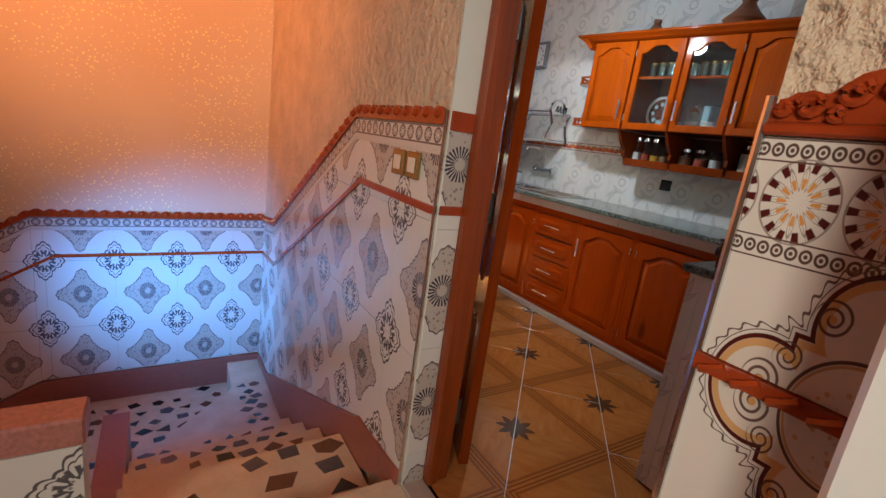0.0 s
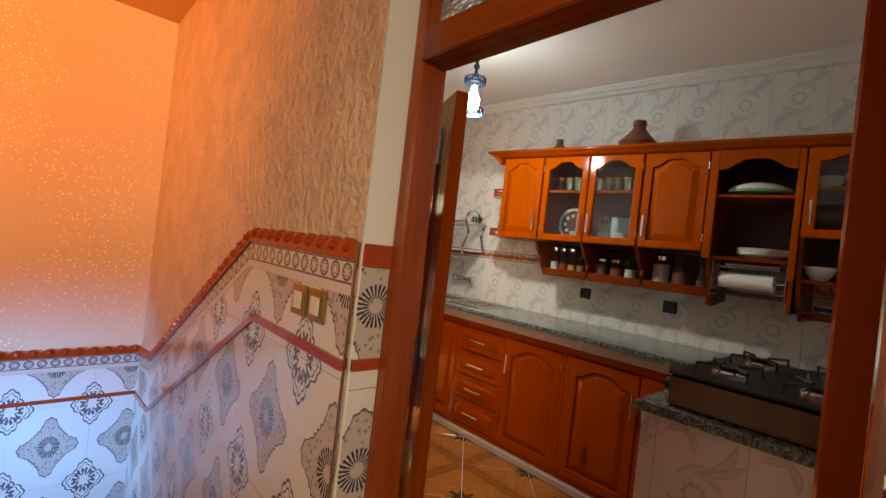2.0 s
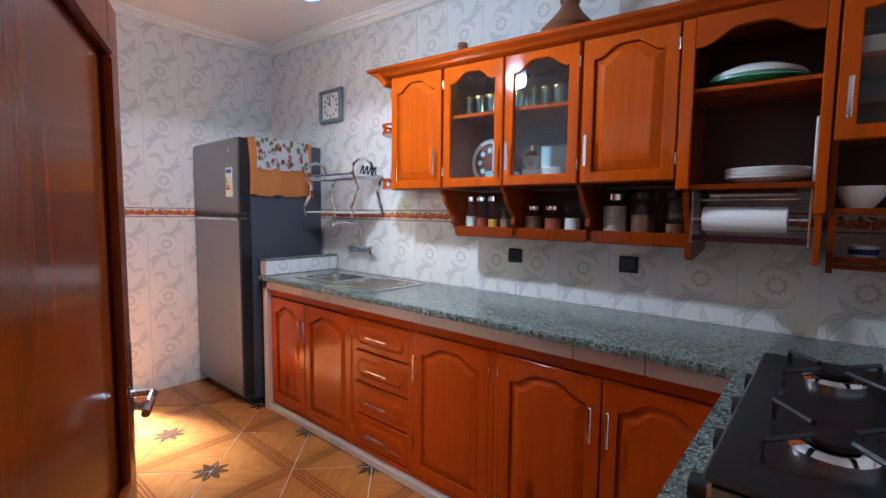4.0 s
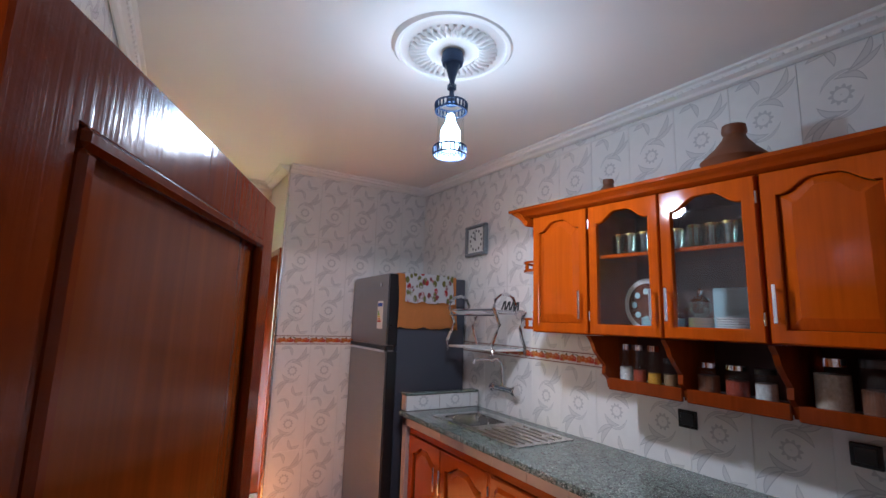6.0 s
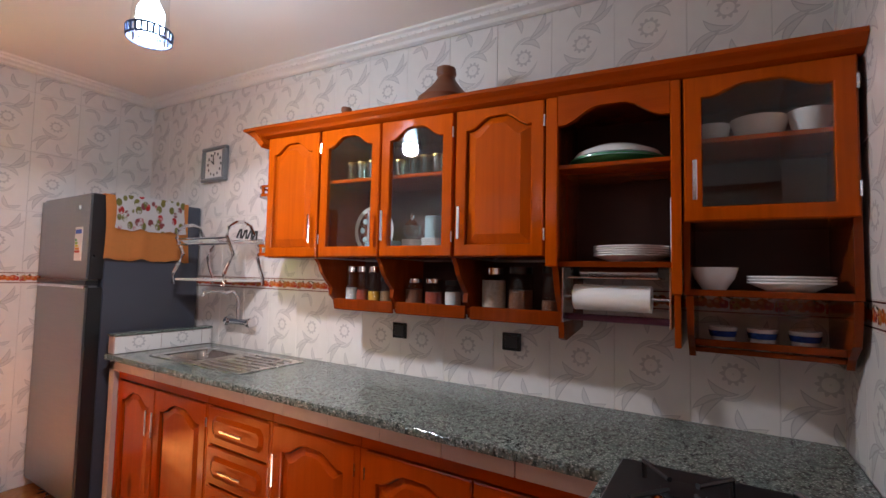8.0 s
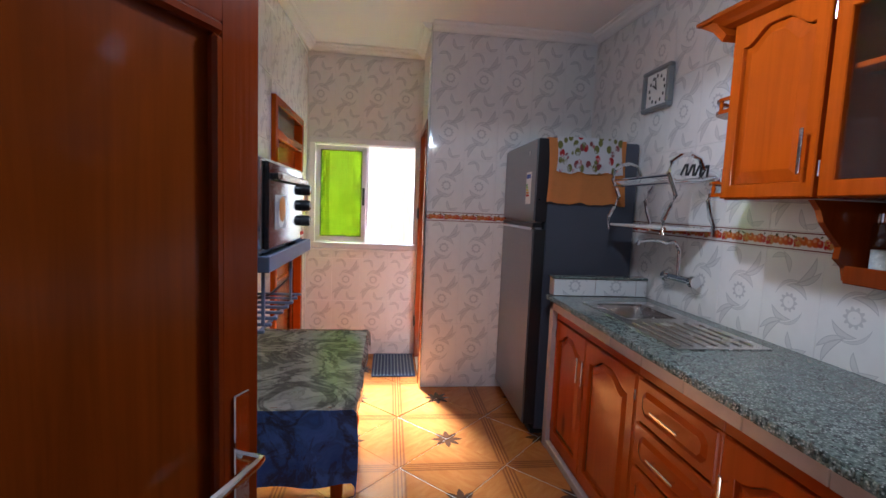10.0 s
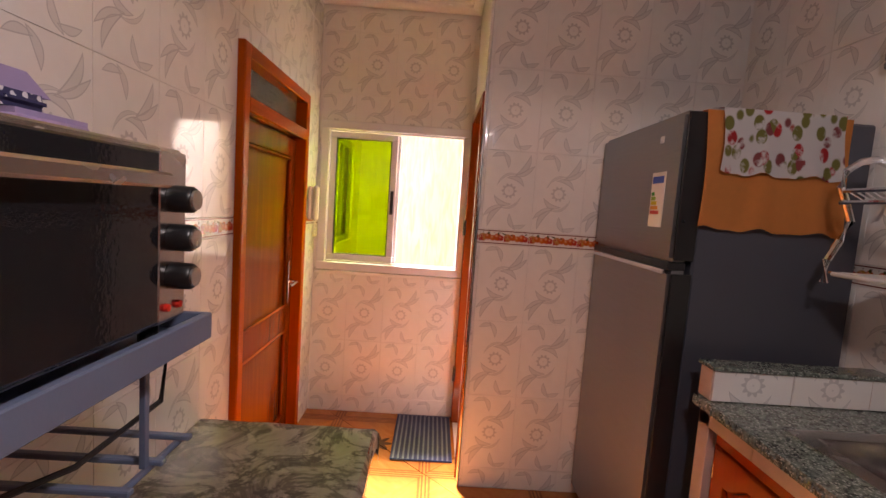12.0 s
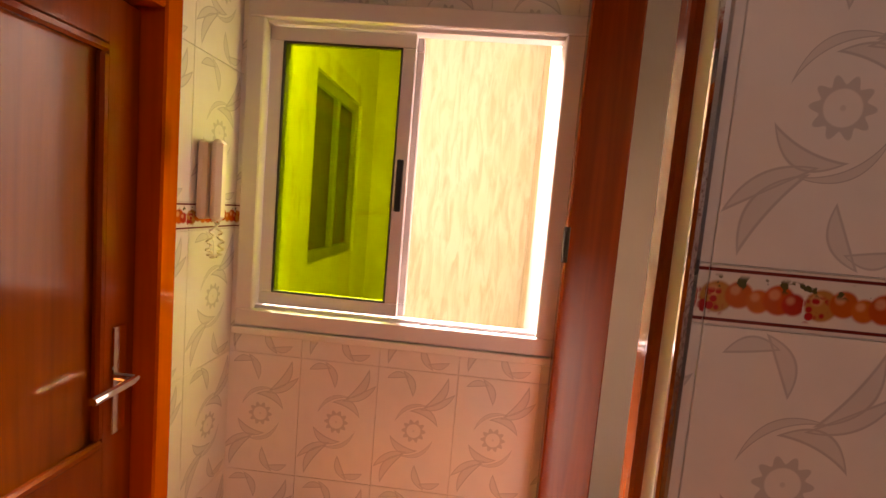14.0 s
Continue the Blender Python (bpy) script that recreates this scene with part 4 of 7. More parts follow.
for y in (3.36, 3.56):
    part("handle", lathe([(0.0, -0.03), (0.028, -0.03), (0.032, -0.01), (0.026, 0.006), (0, 0.01)], 3.262, y - (0.01 if y < 3.4 else -0.01), 1.10, 14, axis="y"), CHROME, tp, "", True)
    part("flange", lathe([(0.03, 0.0), (0.03, 0.01), (0.016, 0.02), (0.016, 0.045)], 3.305, y + (0.02 if y < 3.4 else -0.02), 1.10, 14, axis="x"), CHROME, tp)
sp_pts = [(3.262, 3.46, 1.11), (3.26, 3.46, 1.22)] + [(3.26 - 0.05 + 0.05 * math.cos(a), 3.46, 1.22 + 0.07 * math.sin(a)) for a in [math.pi * k / 10 for k in range(1, 8)]] + [(3.15, 3.46, 1.29), (3.10, 3.465, 1.295), (3.04, 3.47, 1.285), (3.035, 3.47, 1.265)]
part("spout", tube(sp_pts, 0.010, 10), CHROME, tp, "", True)

# sockets and clock
for y in (2.218, 1.625):
    so = thing("wall_socket", XE, y, 1.10, "black plastic wall socket on tile", "socket", "sockets over the worktop")
    part("plate", box(XE - 0.018, XE - 0.007, y - 0.042, y + 0.042, 1.105, 1.180, 0.003), SOCKET, so)
    part("insert", box(XE - 0.022, XE - 0.0185, y - 0.028, y + 0.028, 1.118, 1.167, 0.002), BLACK, so)
cl = thing("wall_clock", XE, 3.835, 2.03, "square grey wall clock with white dial", "clock")
bm = bmesh.new()
for b in ((3.70, 3.97, 2.03, 2.055), (3.70, 3.97, 2.245, 2.27), (3.70, 3.73, 2.055, 2.245), (3.94, 3.97, 2.055, 2.245)):
    box(XE - 0.045, XE - 0.008, b[0], b[1], b[2], b[3], 0.006, bm)
part("frame", bm, plain("grey_clock_frame", (0.20, 0.21, 0.22), 0.3), cl)
part("dial", box(XE - 0.028, XE - 0.01, 3.73, 3.94, 2.055, 2.245), PAPER, cl)
for k in range(12):
    a = math.pi * k / 6
    part("hour_mark", box(XE - 0.0305, XE - 0.0285, 3.835 + 0.075 * math.sin(a) - 0.006, 3.835 + 0.075 * math.sin(a) + 0.006, 2.15 + 0.075 * math.cos(a) - 0.009, 2.15 + 0.075 * math.cos(a) + 0.009), BLACK, cl)
part("hour_hand", tube([(XE - 0.033, 3.835, 2.15), (XE - 0.033, 3.87, 2.175)], 0.004, 6), BLACK, cl)
part("minute_hand", tube([(XE - 0.035, 3.835, 2.15), (XE - 0.035, 3.845, 2.215)], 0.003, 6), BLACK, cl)

# dish rack
dr = thing("dish_rack", 3.18, 3.55, 1.34, "chrome two-tier wall dish rack with swan ends", "dish rack")
for y in (3.27, 3.80):
    pts = [(3.03, y, 1.33), (3.03, y, 1.40), (3.06, y, 1.46), (3.085, y, 1.52), (3.06, y, 1.58), (3.04, y, 1.62), (3.05, y, 1.67), (3.09, y, 1.70), (3.14, y, 1.71), (3.19, y, 1.69), (3.215, y, 1.64), (3.20, y, 1.60)]
    part("end_bar", tube(pts, 0.011, 8), CHROME, dr, "", True)
    pts = [(3.29, y, 1.33), (3.29, y, 1.38), (3.265, y, 1.44), (3.25, y, 1.50), (3.27, y, 1.56), (3.295, y, 1.60)]
    part("end_bar", tube(pts, 0.011, 8), CHROME, dr, "", True)
for x, z in ((3.045, 1.61), (3.285, 1.61), (3.045, 1.575), (3.045, 1.36), (3.285, 1.36)):
    part("long_bar", tube([(x, 3.27, z), (x, 3.80, z)], 0.007, 6), CHROME, dr, "", True)
for k in range(22):
    y = 3.285 + 0.5 * k / 21
    part("wire", tube([(3.045, y, 1.612), (3.10, y, 1.585), (3.22, y, 1.585), (3.285, y, 1.612)], 0.003, 5), CHROME, dr)
part("drip_tray", box(3.035, 3.29, 3.28, 3.79, 1.352, 1.366, 0.004), plain("white_plastic_tray", (0.62, 0.60, 0.58), 0.35), dr)
for k in range(4):
    part("plate_hook", tube([(3.10 + 0.035 * k, 3.27, 1.61), (3.115 + 0.035 * k, 3.262, 1.66), (3.13 + 0.035 * k, 3.27, 1.665), (3.13 + 0.035 * k, 3.275, 1.61)], 0.005, 6), BLACK, dr)

# ---- fridge ----
fr = thing("fridge", 2.97, 4.34, 0.0, "tall grey steel two-door fridge-freezer on the tiled floor", "fridge")
part("cabinet", box(2.715, 3.285, 3.968, 4.722, 0.03, 1.852, 0.008), DARKGREY, fr, "dark grey painted body")


def brushed():
    m = Mat("fridge_steel")
    f = m.noise(1.0, 3, m.stretch(60, 4, 900))
    b = m.noise(2.5, 2)
    c = m.mix(f, (0.300, 0.300, 0.312), (0.228, 0.228, 0.238))
    return m.end(c, m.add(0.26, m.mul(f, 0.12)), 0.85, f, 0.0004, 0.15)


FST = brushed()
part("freezer_door", box(2.640, 2.712, 3.970, 4.718, 1.345, 1.858, 0.014, None, 2), FST, fr, "brushed steel freezer door")
d = part("fridge_door", box(2.640, 2.712, 3.970, 4.718, 0.06, 1.315, 0.014, None, 2), FST, fr, "brushed steel fridge door")
part("door_edge", box(2.645, 2.716, 3.962, 3.969, 0.07, 1.305, 0.002), BLACK, fr)
part("door_edge", box(2.645, 2.716, 3.962, 3.969, 1.352, 1.852, 0.002), BLACK, fr)
part("grip", box(2.638, 2.70, 3.98, 4.71, 1.316, 1.344, 0.003), BLACK, fr, "black recessed grip")
part("grip_lip", box(2.634, 2.642, 4.0, 4.70, 1.296, 1.314, 0.003), CHROME, fr)
part("foot", box(2.70, 3.27, 3.98, 4.71, 0.0, 0.03), BLACK, fr)
lb = thing("energy_label", 2.638, 4.12, 1.5, "printed energy label with coloured bars", "label")
part("sheet", box(2.6365, 2.6385, 4.06, 4.16, 1.46, 1.66), PAPER, lb)
for k, col in enumerate(((0.02, 0.35, 0.08), (0.25, 0.5, 0.05), (0.75, 0.6, 0.03), (0.75, 0.3, 0.03), (0.6, 0.04, 0.03))):
    part("bar", box(2.6348, 2.6362, 4.15 - 0.02 - 0.011 * k, 4.15, 1.575 - 0.017 * k, 1.588 - 0.017 * k), plain("label_bar", col, 0.5), lb)
part("bar", box(2.6348, 2.6362, 4.07, 4.15, 1.62, 1.645), plain("label_blue", (0.03, 0.10, 0.5), 0.5), lb)
solo("fridge_badge", box(2.6365, 2.6385, 4.10, 4.13, 1.765, 1.79), CHROME, "small round metal badge on freezer door", "badge")


def towel_mesh(x0, x1, y, zt, zb, back, amp, seed, inset=0.0):
    """A cloth that lies on the fridge and hangs down over its side in soft folds."""
    own = bmesh.new()
    nx, nz = 26, 20
    rows = []
    for j in range(nz + 1):
        s = j / nz
        row = []
        for i in range(nx + 1):
            u = i / nx
            x = x0 + (x1 - x0) * u
            f = math.sin(u * 17 + seed) * 0.5 + math.sin(u * 31 + 2 * seed) * 0.3
            if s < 0.3:
                k = s / 0.3
                p = (x, y + back * (1 - k), zt + 0.004 * math.sin(u * 9 + seed))
            else:
                k = (s - 0.3) / 0.7
                p = (x + 0.01 * math.sin(k * 3 + u * 4), y - 0.006 - inset - amp * k * (0.6 + 0.5 * f), zt - (zt - zb - 0.012 * f) * k)
            row.append(own.verts.new(p))
        rows.append(row)
    for a, b in zip(rows, rows[1:]):
        for i in range(nx):
            own.faces.new((a[i], a[i + 1], b[i + 1], b[i]))
    bmesh.ops.solidify(own, geom=own.faces[:], thickness=0.003)
    return own


def print_cloth():
    m = Mat("printed_tea_towel")
    v = m.voronoi(26, m.stretch(1, 1, 0.7))
    n = m.noise(30, 3)
    col = m.voronoi(26, m.stretch(1, 1, 0.7), "F1", 1)
    spot = m.mul(m.near(v, 0.46, 0.06), m.span(n, 0.36, 0.50))
    sep = m.t.nodes.new("ShaderNodeSeparateColor")
    m.t.links.new(col, sep.inputs[0])
    k = m.mix(m.near(sep.outputs[0], 0.4, 0.01), (0.22, 0.20, 0.05), (0.55, 0.03, 0.03))
    k = m.mix(m.near(sep.outputs[1], 0.3, 0.01), k, (0.30, 0.07, 0.07))
    c = m.mix(spot, (0.74, 0.70, 0.69), k)
    return m.end(c, 0.95, 0.0, m.noise(500, 2), 0.001, 0.4)


solo("orange_towel", towel_mesh(2.70, 3.20, 3.964, 1.860, 1.47, 0.20, 0.022, 0.3), ORANGE, "orange towel hung over the fridge side", "towel", smooth=True)
solo("tea_towel", towel_mesh(2.745, 3.165, 3.957, 1.867, 1.655, 0.17, 0.018, 1.4, 0.006), print_cloth(), "white tea towel printed with chillies and herbs", "towel", smooth=True)

# ---- pendant lamp and ceiling rose ----
LX, LY = 2.221, 2.488
rose = thing("ceiling_rose", LX, LY, ZC, "round white plaster ceiling rose with relief", "ceiling rose")
part("disc", lathe([(0.30, 0.0), (0.30, -0.012), (0.285, -0.026), (0.268, -0.026), (0.262, -0.018), (0.25, -0.018), (0.235, -0.026), (0.15, -0.020), (0.12, -0.028), (0.11, -0.022), (0.06, -0.026), (0, -0.03)], LX, LY, ZC, 64), CEIL, rose, "", True)
for k in range(36):
    a = 2 * math.pi * k / 36
    pts = [(LX + r * math.cos(a + d), LY + r * math.sin(a + d), ZC - h) for r, h, d in ((0.13, 0.024, 0), (0.16, 0.031, 0.03), (0.19, 0.033, -0.02), (0.215, 0.026, 0.02))]
    part("leaf", tube(pts, 0.010, 6), CEIL, rose, "", True)
NAVY = plain("dark_blue_metal", (0.03, 0.05, 0.10), 0.3, 0.6)
pd = thing("pendant_lamp", LX, LY, 2.245, "dark blue metal pendant lamp with glass cylinder", "lamp")
part("canopy", lathe([(0.048, 2.735), (0.052, 2.70), (0.046, 2.68), (0.0, 2.68)], LX, LY, 0, 20), NAVY, pd, "", True)
part("stem", lathe([(0.034, 2.68), (0.012, 2.60), (0.012, 2.585), (0.02, 2.58), (0.02, 2.56), (0.01, 2.555), (0.012, 2.53), (0.03, 2.49), (0.0, 2.488)], LX, LY, 0, 16), NAVY, pd, "", True)
part("bead", lathe([(0.0, 2.555), (0.022, 2.56), (0.022, 2.58), (0, 2.585)], LX, LY, 0, 12), GLASS, pd, "clear glass bead", True)
bulb = Mat("lit_bulb")
bulb.b.inputs["Emission Color"].default_value = (0.50, 0.78, 1.0, 1)
bulb.b.inputs["Emission Strength"].default_value = 16
BULB = bulb.end((0.9, 0.9, 0.9), 0.3)
part("bulb", lathe([(0.0, 2.272), (0.030, 2.276), (0.044, 2.295), (0.044, 2.36), (0.024, 2.40), (0.016, 2.44), (0, 2.44)], LX, LY, 0, 16), BULB, pd, "glowing white bulb", True).visible_shadow = False
sh = part("glass_cylinder", lathe([(0.066, 2.475), (0.060, 2.44), (0.058, 2.38), (0.062, 2.30), (0.068, 2.255)], LX, LY, 0, 32), GLASS, pd, "clear pleated glass shade", True)
sh.visible_shadow = False
for z0, z1, r in ((2.455, 2.49, 0.070), (2.25, 2.285, 0.072)):
    for z in (z0, z1):
        part("hoop", tube([(LX + r * math.cos(2 * math.pi * k / 28), LY + r * math.sin(2 * math.pi * k / 28), z) for k in range(28)], 0.004, 6, closed=True), NAVY, pd, "", True)
    for k in range(24):
        a = 2 * math.pi * k / 24
        part("bar", tube([(LX + r * math.cos(a), LY + r * math.sin(a), z0), (LX + r * 1.02 * math.cos(a), LY + r * 1.02 * math.sin(a), z1)], 0.004, 5), NAVY, pd)
for k in range(3):
    a = 2 * math.pi * k / 3
    part("strut", tube([(LX + 0.02 * math.cos(a), LY + 0.02 * math.sin(a), 2.50), (LX + 0.068 * math.cos(a), LY + 0.068 * math.sin(a), 2.488)], 0.004, 6), NAVY, pd)

rose.location, rose.scale = (LX, LY, ceiling_at(LY) + 0.008), (0.84, 0.84, 1.0)
pd.location, pd.scale = (LX, LY, 2.182), (0.913, 0.913, 0.913)

# ---- hob on the return counter ----
hb = thing("gas_hob", 2.2, 0.82, 0.93, "black four-burner gas hob with dark sides", "hob")
part("body", box(1.85, 2.52, 0.58, 1.04, 0.931, 1.03, 0.006), plain("hob_casing_steel", (0.16, 0.15, 0.13), 0.22, 0.9, 0.15), hb, "dark brushed casing")
part("top_plate", box(1.845, 2.525, 0.575, 1.045, 1.031, 1.043, 0.004), BLACK, hb, "black glass top")
for x in (2.01, 2.36):
    for y in (0.69, 0.92):
        bn = part("burner", lathe([(0.05, 1.043), (0.05, 1.052), (0.042, 1.058), (0.02, 1.062), (0, 1.062)], x, y, 0, 20), CHROME, hb, "", True)
        part("cap", lathe([(0.034, 1.0625), (0.034, 1.070), (0, 1.072)], x, y, 0, 20), BLACK, bn, "", True)
        for k in range(4):
            a = math.pi / 4 + math.pi / 2 * k
            part("pan_support", tube([(x + 0.03 * math.cos(a), y + 0.03 * math.sin(a), 1.074), (x + 0.12 * math.cos(a), y + 0.10 * math.sin(a), 1.074), (x + 0.12 * math.cos(a), y + 0.10 * math.sin(a), 1.044)], 0.005, 6), BLACK, hb)
for k in range(4):
    part("knob", lathe([(0.022, 0.0), (0.020, 0.028), (0, 0.030)], 1.91 + 0.18 * k, 1.041, 0.985, 16, axis="y"), BLACK, hb, "black control knob", True)

# ---- cornice ----
def cornice(name, axis, at, a, b, inward):
    """A stepped plaster cornice along a wall, its profile built out from the wall's face, with a row of beads."""
    prof = [(0, 0.01), (0.075, 0.01), (0.075, -0.010), (0.060, -0.016), (0.052, -0.030), (0.030, -0.040), (0.022, -0.052), (0.008, -0.058), (0, -0.058)]
    bm = slabpoly([(at + inward * d, h) for d, h in prof], "y" if axis == "x" else "x", a, b)
    beads = bmesh.new()
    n = int((b - a) / 0.045)
    c = at + inward * 0.052
    for k in range(n):
        u = a + (k + 0.5) * (b - a) / n
        box(*((c - 0.006, c + 0.006, u - 0.014, u + 0.014) if axis == "x" else (u - 0.014, u + 0.014, c - 0.006, c + 0.006)), -0.034, -0.018, 0.004, beads)
    for mesh in (bm, beads):
        for v in mesh.verts:
            v.co.z += ceiling_at(v.co.y) - 0.001
    ob = tagged(solo(name, bm, CEIL, "white moulded plaster cornice", "cornice"), kind="structure")
    part("bead_row", beads, CEIL, ob)["kind"] = "stuff"


cornice("trim_cornice_east", "x", XE - 0.007, YS, YN, -1)
cornice("trim_cornice_north", "y", YN - 0.007, XP, XE, -1)
cornice("trim_cornice_south", "y", YS + 0.007, XW, XE, 1)
cornice("trim_cornice_window", "y", YW - 0.007, XW, XP, -1)
cornice("trim_cornice_west", "x", XW + 0.007, YS, YW, 1)
cornice("trim_cornice_alcove", "x", XP - 0.007, YN, YW, -1)

# ---- kitchen door, standing open ----
RED = wood("red_brown_door_frame", (0.30, 0.055, 0.010), "z", 0.6, 0.18)
RED_Y = wood("red_brown_header", (0.22, 0.040, 0.009), "y", 0.6, 0.18)


def ripple():
    m = Mat("rippled_glass")
    m.b.inputs["Transmission Weight"].default_value = 0.85
    v = m.voronoi(60, m.stretch(1, 0.6, 1.3))
    return m.end((0.80, 0.84, 0.78), 0.12, 0.0, v, 0.02, 1.0)


RIPPLE = ripple()
wall_pier = tagged(solo("wall_pier", box(XW, 1.09, 1.44, 1.50, 0, 2.75), PLASTER, "plastered pier beside the kitchen door", "wall"), kind="structure")
tagged(solo("wall_pier_head", box(XW, 1.09, YS, 1.44, 2.03, 2.75), PLASTER, "plastered wall over the kitchen door", "wall"), kind="structure")
d1 = thing("door_1", 1.05, 1.0, 0.0, "red-brown wooden door frame with rippled glass transom", "door frame", kind="structure")
part("jamb", box(1.0, 1.09, 1.402, 1.438, 0.0, 2.028, 0.004), RED, d1)
part("jamb_stop", box(1.0, 1.04, 1.392, 1.4015, 0.0, 1.81, 0.003), RED, d1)
part("jamb", box(1.0, 1.09, 0.512, 0.556, 0.0, 2.028, 0.004), RED, d1)
part("head", box(1.0, 1.09, 0.5565, 1.4015, 1.995, 2.028, 0.004), RED_Y, d1)
part("transom_bar", box(1.0, 1.09, 0.5565, 1.4015, 1.815, 1.90, 0.005), RED_Y, d1)
pn = part("transom_pane", box(1.045, 1.051, 0.558, 1.400, 1.901, 1.994), RIPPLE, d1, "rippled glass pane")
pn.visible_shadow = False
for z in (0.28, 1.05, 1.62):
    part("hinge", lathe([(0, -0.05), (0.010, -0.05), (0.010, 0.05), (0, 0.05)], 1.102, 1.418, z, 10), BLACK, d1, "black steel hinge")


def panel_leaf(name, w, h, m, label, handle_at, lock_rail=0.62, stile=0.09, flip=1, lock=True):
    """A framed wooden door leaf in its own coordinates: y runs from the hinge, x is its thickness."""
    d = thing(name, *m[:3], label, "door", turn=m[3])
    t = 0.02
    bm = bmesh.new()
    box(-t, t, 0, stile, 0.006, h, 0.003, bm)
    box(-t, t, w - stile, w, 0.006, h, 0.003, bm)
    for a, b in ((0.006, 0.16), (lock_rail, lock_rail + 0.13), (h - 0.10, h)):
        box(-t + 0.0006, t - 0.0006, stile - 0.008, w - stile + 0.008, a, b, 0.002, bm)
    fr2 = part("frame", bm, DARKWOOD, d)
    for a, b in ((0.16, lock_rail), (lock_rail + 0.13, h - 0.10)):
        part("panel", box(-0.007, 0.007, stile, w - stile, a, b), DOORWOOD, d)
        for s in (-1, 1):
            bm = bmesh.new()
            mo = 0.022
            for bx in ((stile, w - stile, a, a + mo), (stile, w - stile, b - mo, b), (stile, stile + mo, a + mo, b - mo), (w - stile - mo, w - stile, a + mo, b - mo)):
                box(*sorted((s * 0.0072, s * 0.027)), bx[0], bx[1], bx[2], bx[3], 0.006, bm)
            part("moulding", bm, DARKWOOD, d)
    for s in (-1, 1):
        pl = part("lock_plate", box(*sorted((s * 0.0203, s * 0.026)), w - 0.068, w - 0.030, handle_at - 0.13, handle_at + 0.12, 0.002), CHROME, d, "dark metal lock plate")
        y = w - 0.049
        hs = tube([(s * 0.026, y, handle_at), (s * 0.066, y, handle_at), (s * 0.070, y - 0.02, handle_at + 0.002), (s * 0.068, y - 0.12, handle_at - 0.004)], 0.009, 8)
        part("lever", hs, CHROME, pl, "chrome lever handle", True)
    return d


panel_leaf("open_door", 0.805, 1.80, (1.185, 1.435, 0.0, -23.6), "red-brown panelled wooden door standing open", 0.95)

# ---- closed door in the west wall ----
d2 = thing("door_2", 1.0, 4.75, 0.0, "orange-brown wooden door frame with rippled transom", "door frame", kind="structure")
for y0, y1 in ((4.287, 4.345), (5.15, 5.208)):
    part("jamb", box(0.93, 1.045, y0, y1, 0.0, 2.078, 0.005), WOOD, d2)
part("head", box(0.93, 1.045, 4.3455, 5.1495, 2.02, 2.078, 0.004), WOOD_Y, d2)
part("transom_bar", box(0.93, 1.045, 4.3455, 5.1495, 1.81, 1.875, 0.005), WOOD_Y, d2)
pn = part("transom_pane", box(0.975, 0.981, 4.346, 5.149, 1.876, 2.019), RIPPLE, d2, "rippled glass pane")
lf = panel_leaf("closed_door", 0.80, 1.802, (0.968, 4.348, 0.0, 0.0), "orange-brown panelled wooden door, closed", 0.98, 0.70)
tagged(solo("wall_behind_door", box(0.80, 0.90, 4.3, 5.5, 0, 2.2), PLASTER, "plain wall behind the closed door", "wall"), kind="structure")

# ---- opening to the next room ----
d3 = thing("door_3", 2.1, 5.15, 0.0, "dark red-brown wooden door frame of side opening", "door frame", kind="structure")
for y0, y1 in ((4.80, 4.845), (5.445, 5.49)):
    part("jamb", box(XP - 0.016, XP + 0.13, y0, y1, 0.0, 2.078, 0.005), RED, d3)
part("head", box(XP - 0.016, XP + 0.13, 4.8455, 5.4445, 2.03, 2.078, 0.004), RED_Y, d3)
for z in (0.35, 1.35):
    part("hinge", lathe([(0, -0.05), (0.009, -0.05), (0.009, 0.05), (0, 0.05)], XP - 0.018, 5.44, z, 8), BLACK, d3, "black steel hinge")
tagged(solo("trim_corner_strip", tube([(XP - 0.004, YN - 0.006, 0.0), (XP - 0.004, YN - 0.006, ZC - 0.06)], 0.009, 10), CHROME, "chrome tile corner strip", "trim"), kind="structure")
wsr = wall("wall_side_room", "x", 3.3, 3.4, 4.8, 6.3, 0, 2.9, [], PLASTER)
wsn = wall("wall_side_room_north", "y", 6.2, 6.3, XP + 0.12, 3.3, 0, 2.9, [], PLASTER)
tagged(solo("floor_side_room", box(XP + 0.12, 3.3, 4.8, 6.2, -0.1, 0.0), STRIP, "pale floor of the side room", "floor"), kind="structure")
tagged(solo("ceiling_side_room", box(XP + 0.12, 3.4, 4.8, 6.3, 2.75, 2.85), CEIL, "ceiling of the side room", "ceiling"), kind="structure")
tagged(solo("wall_side_return", box(XP, XP + 0.12, YW + 0.15, 6.3, 0, 2.9), PLASTER, "plain wall of the side room", "wall"), kind="structure")

# ---- sliding window and light well ----
w1 = thing("window_1", 1.535, YW, 1.0, "pale aluminium sliding window, one side slid open", "window", kind="structure")
YF = YW - 0.02
bm = bmesh.new()
for a, b, c0, d in ((1.035, 2.036, 1.0, 1.055), (1.035, 2.036, 1.945, 2.0), (1.035, 1.09, 1.055, 1.945), (1.981, 2.036, 1.055, 1.945)):
    box(a, b, YF, YF + 0.10, c0, d, 0.004, bm)
for a, b, c0, d in ((1.09, 1.981, 1.055, 1.066), (1.09, 1.981, 1.934, 1.945)):
    box(a, b, YF + 0.02, YF + 0.03, c0, d, 0.001, bm)
part("window_frame", bm, ALU, w1)
part("window_sill", box(1.03, 2.04, YW - 0.03, YW - 0.001, 0.975, 0.998, 0.003), TILE, w1)


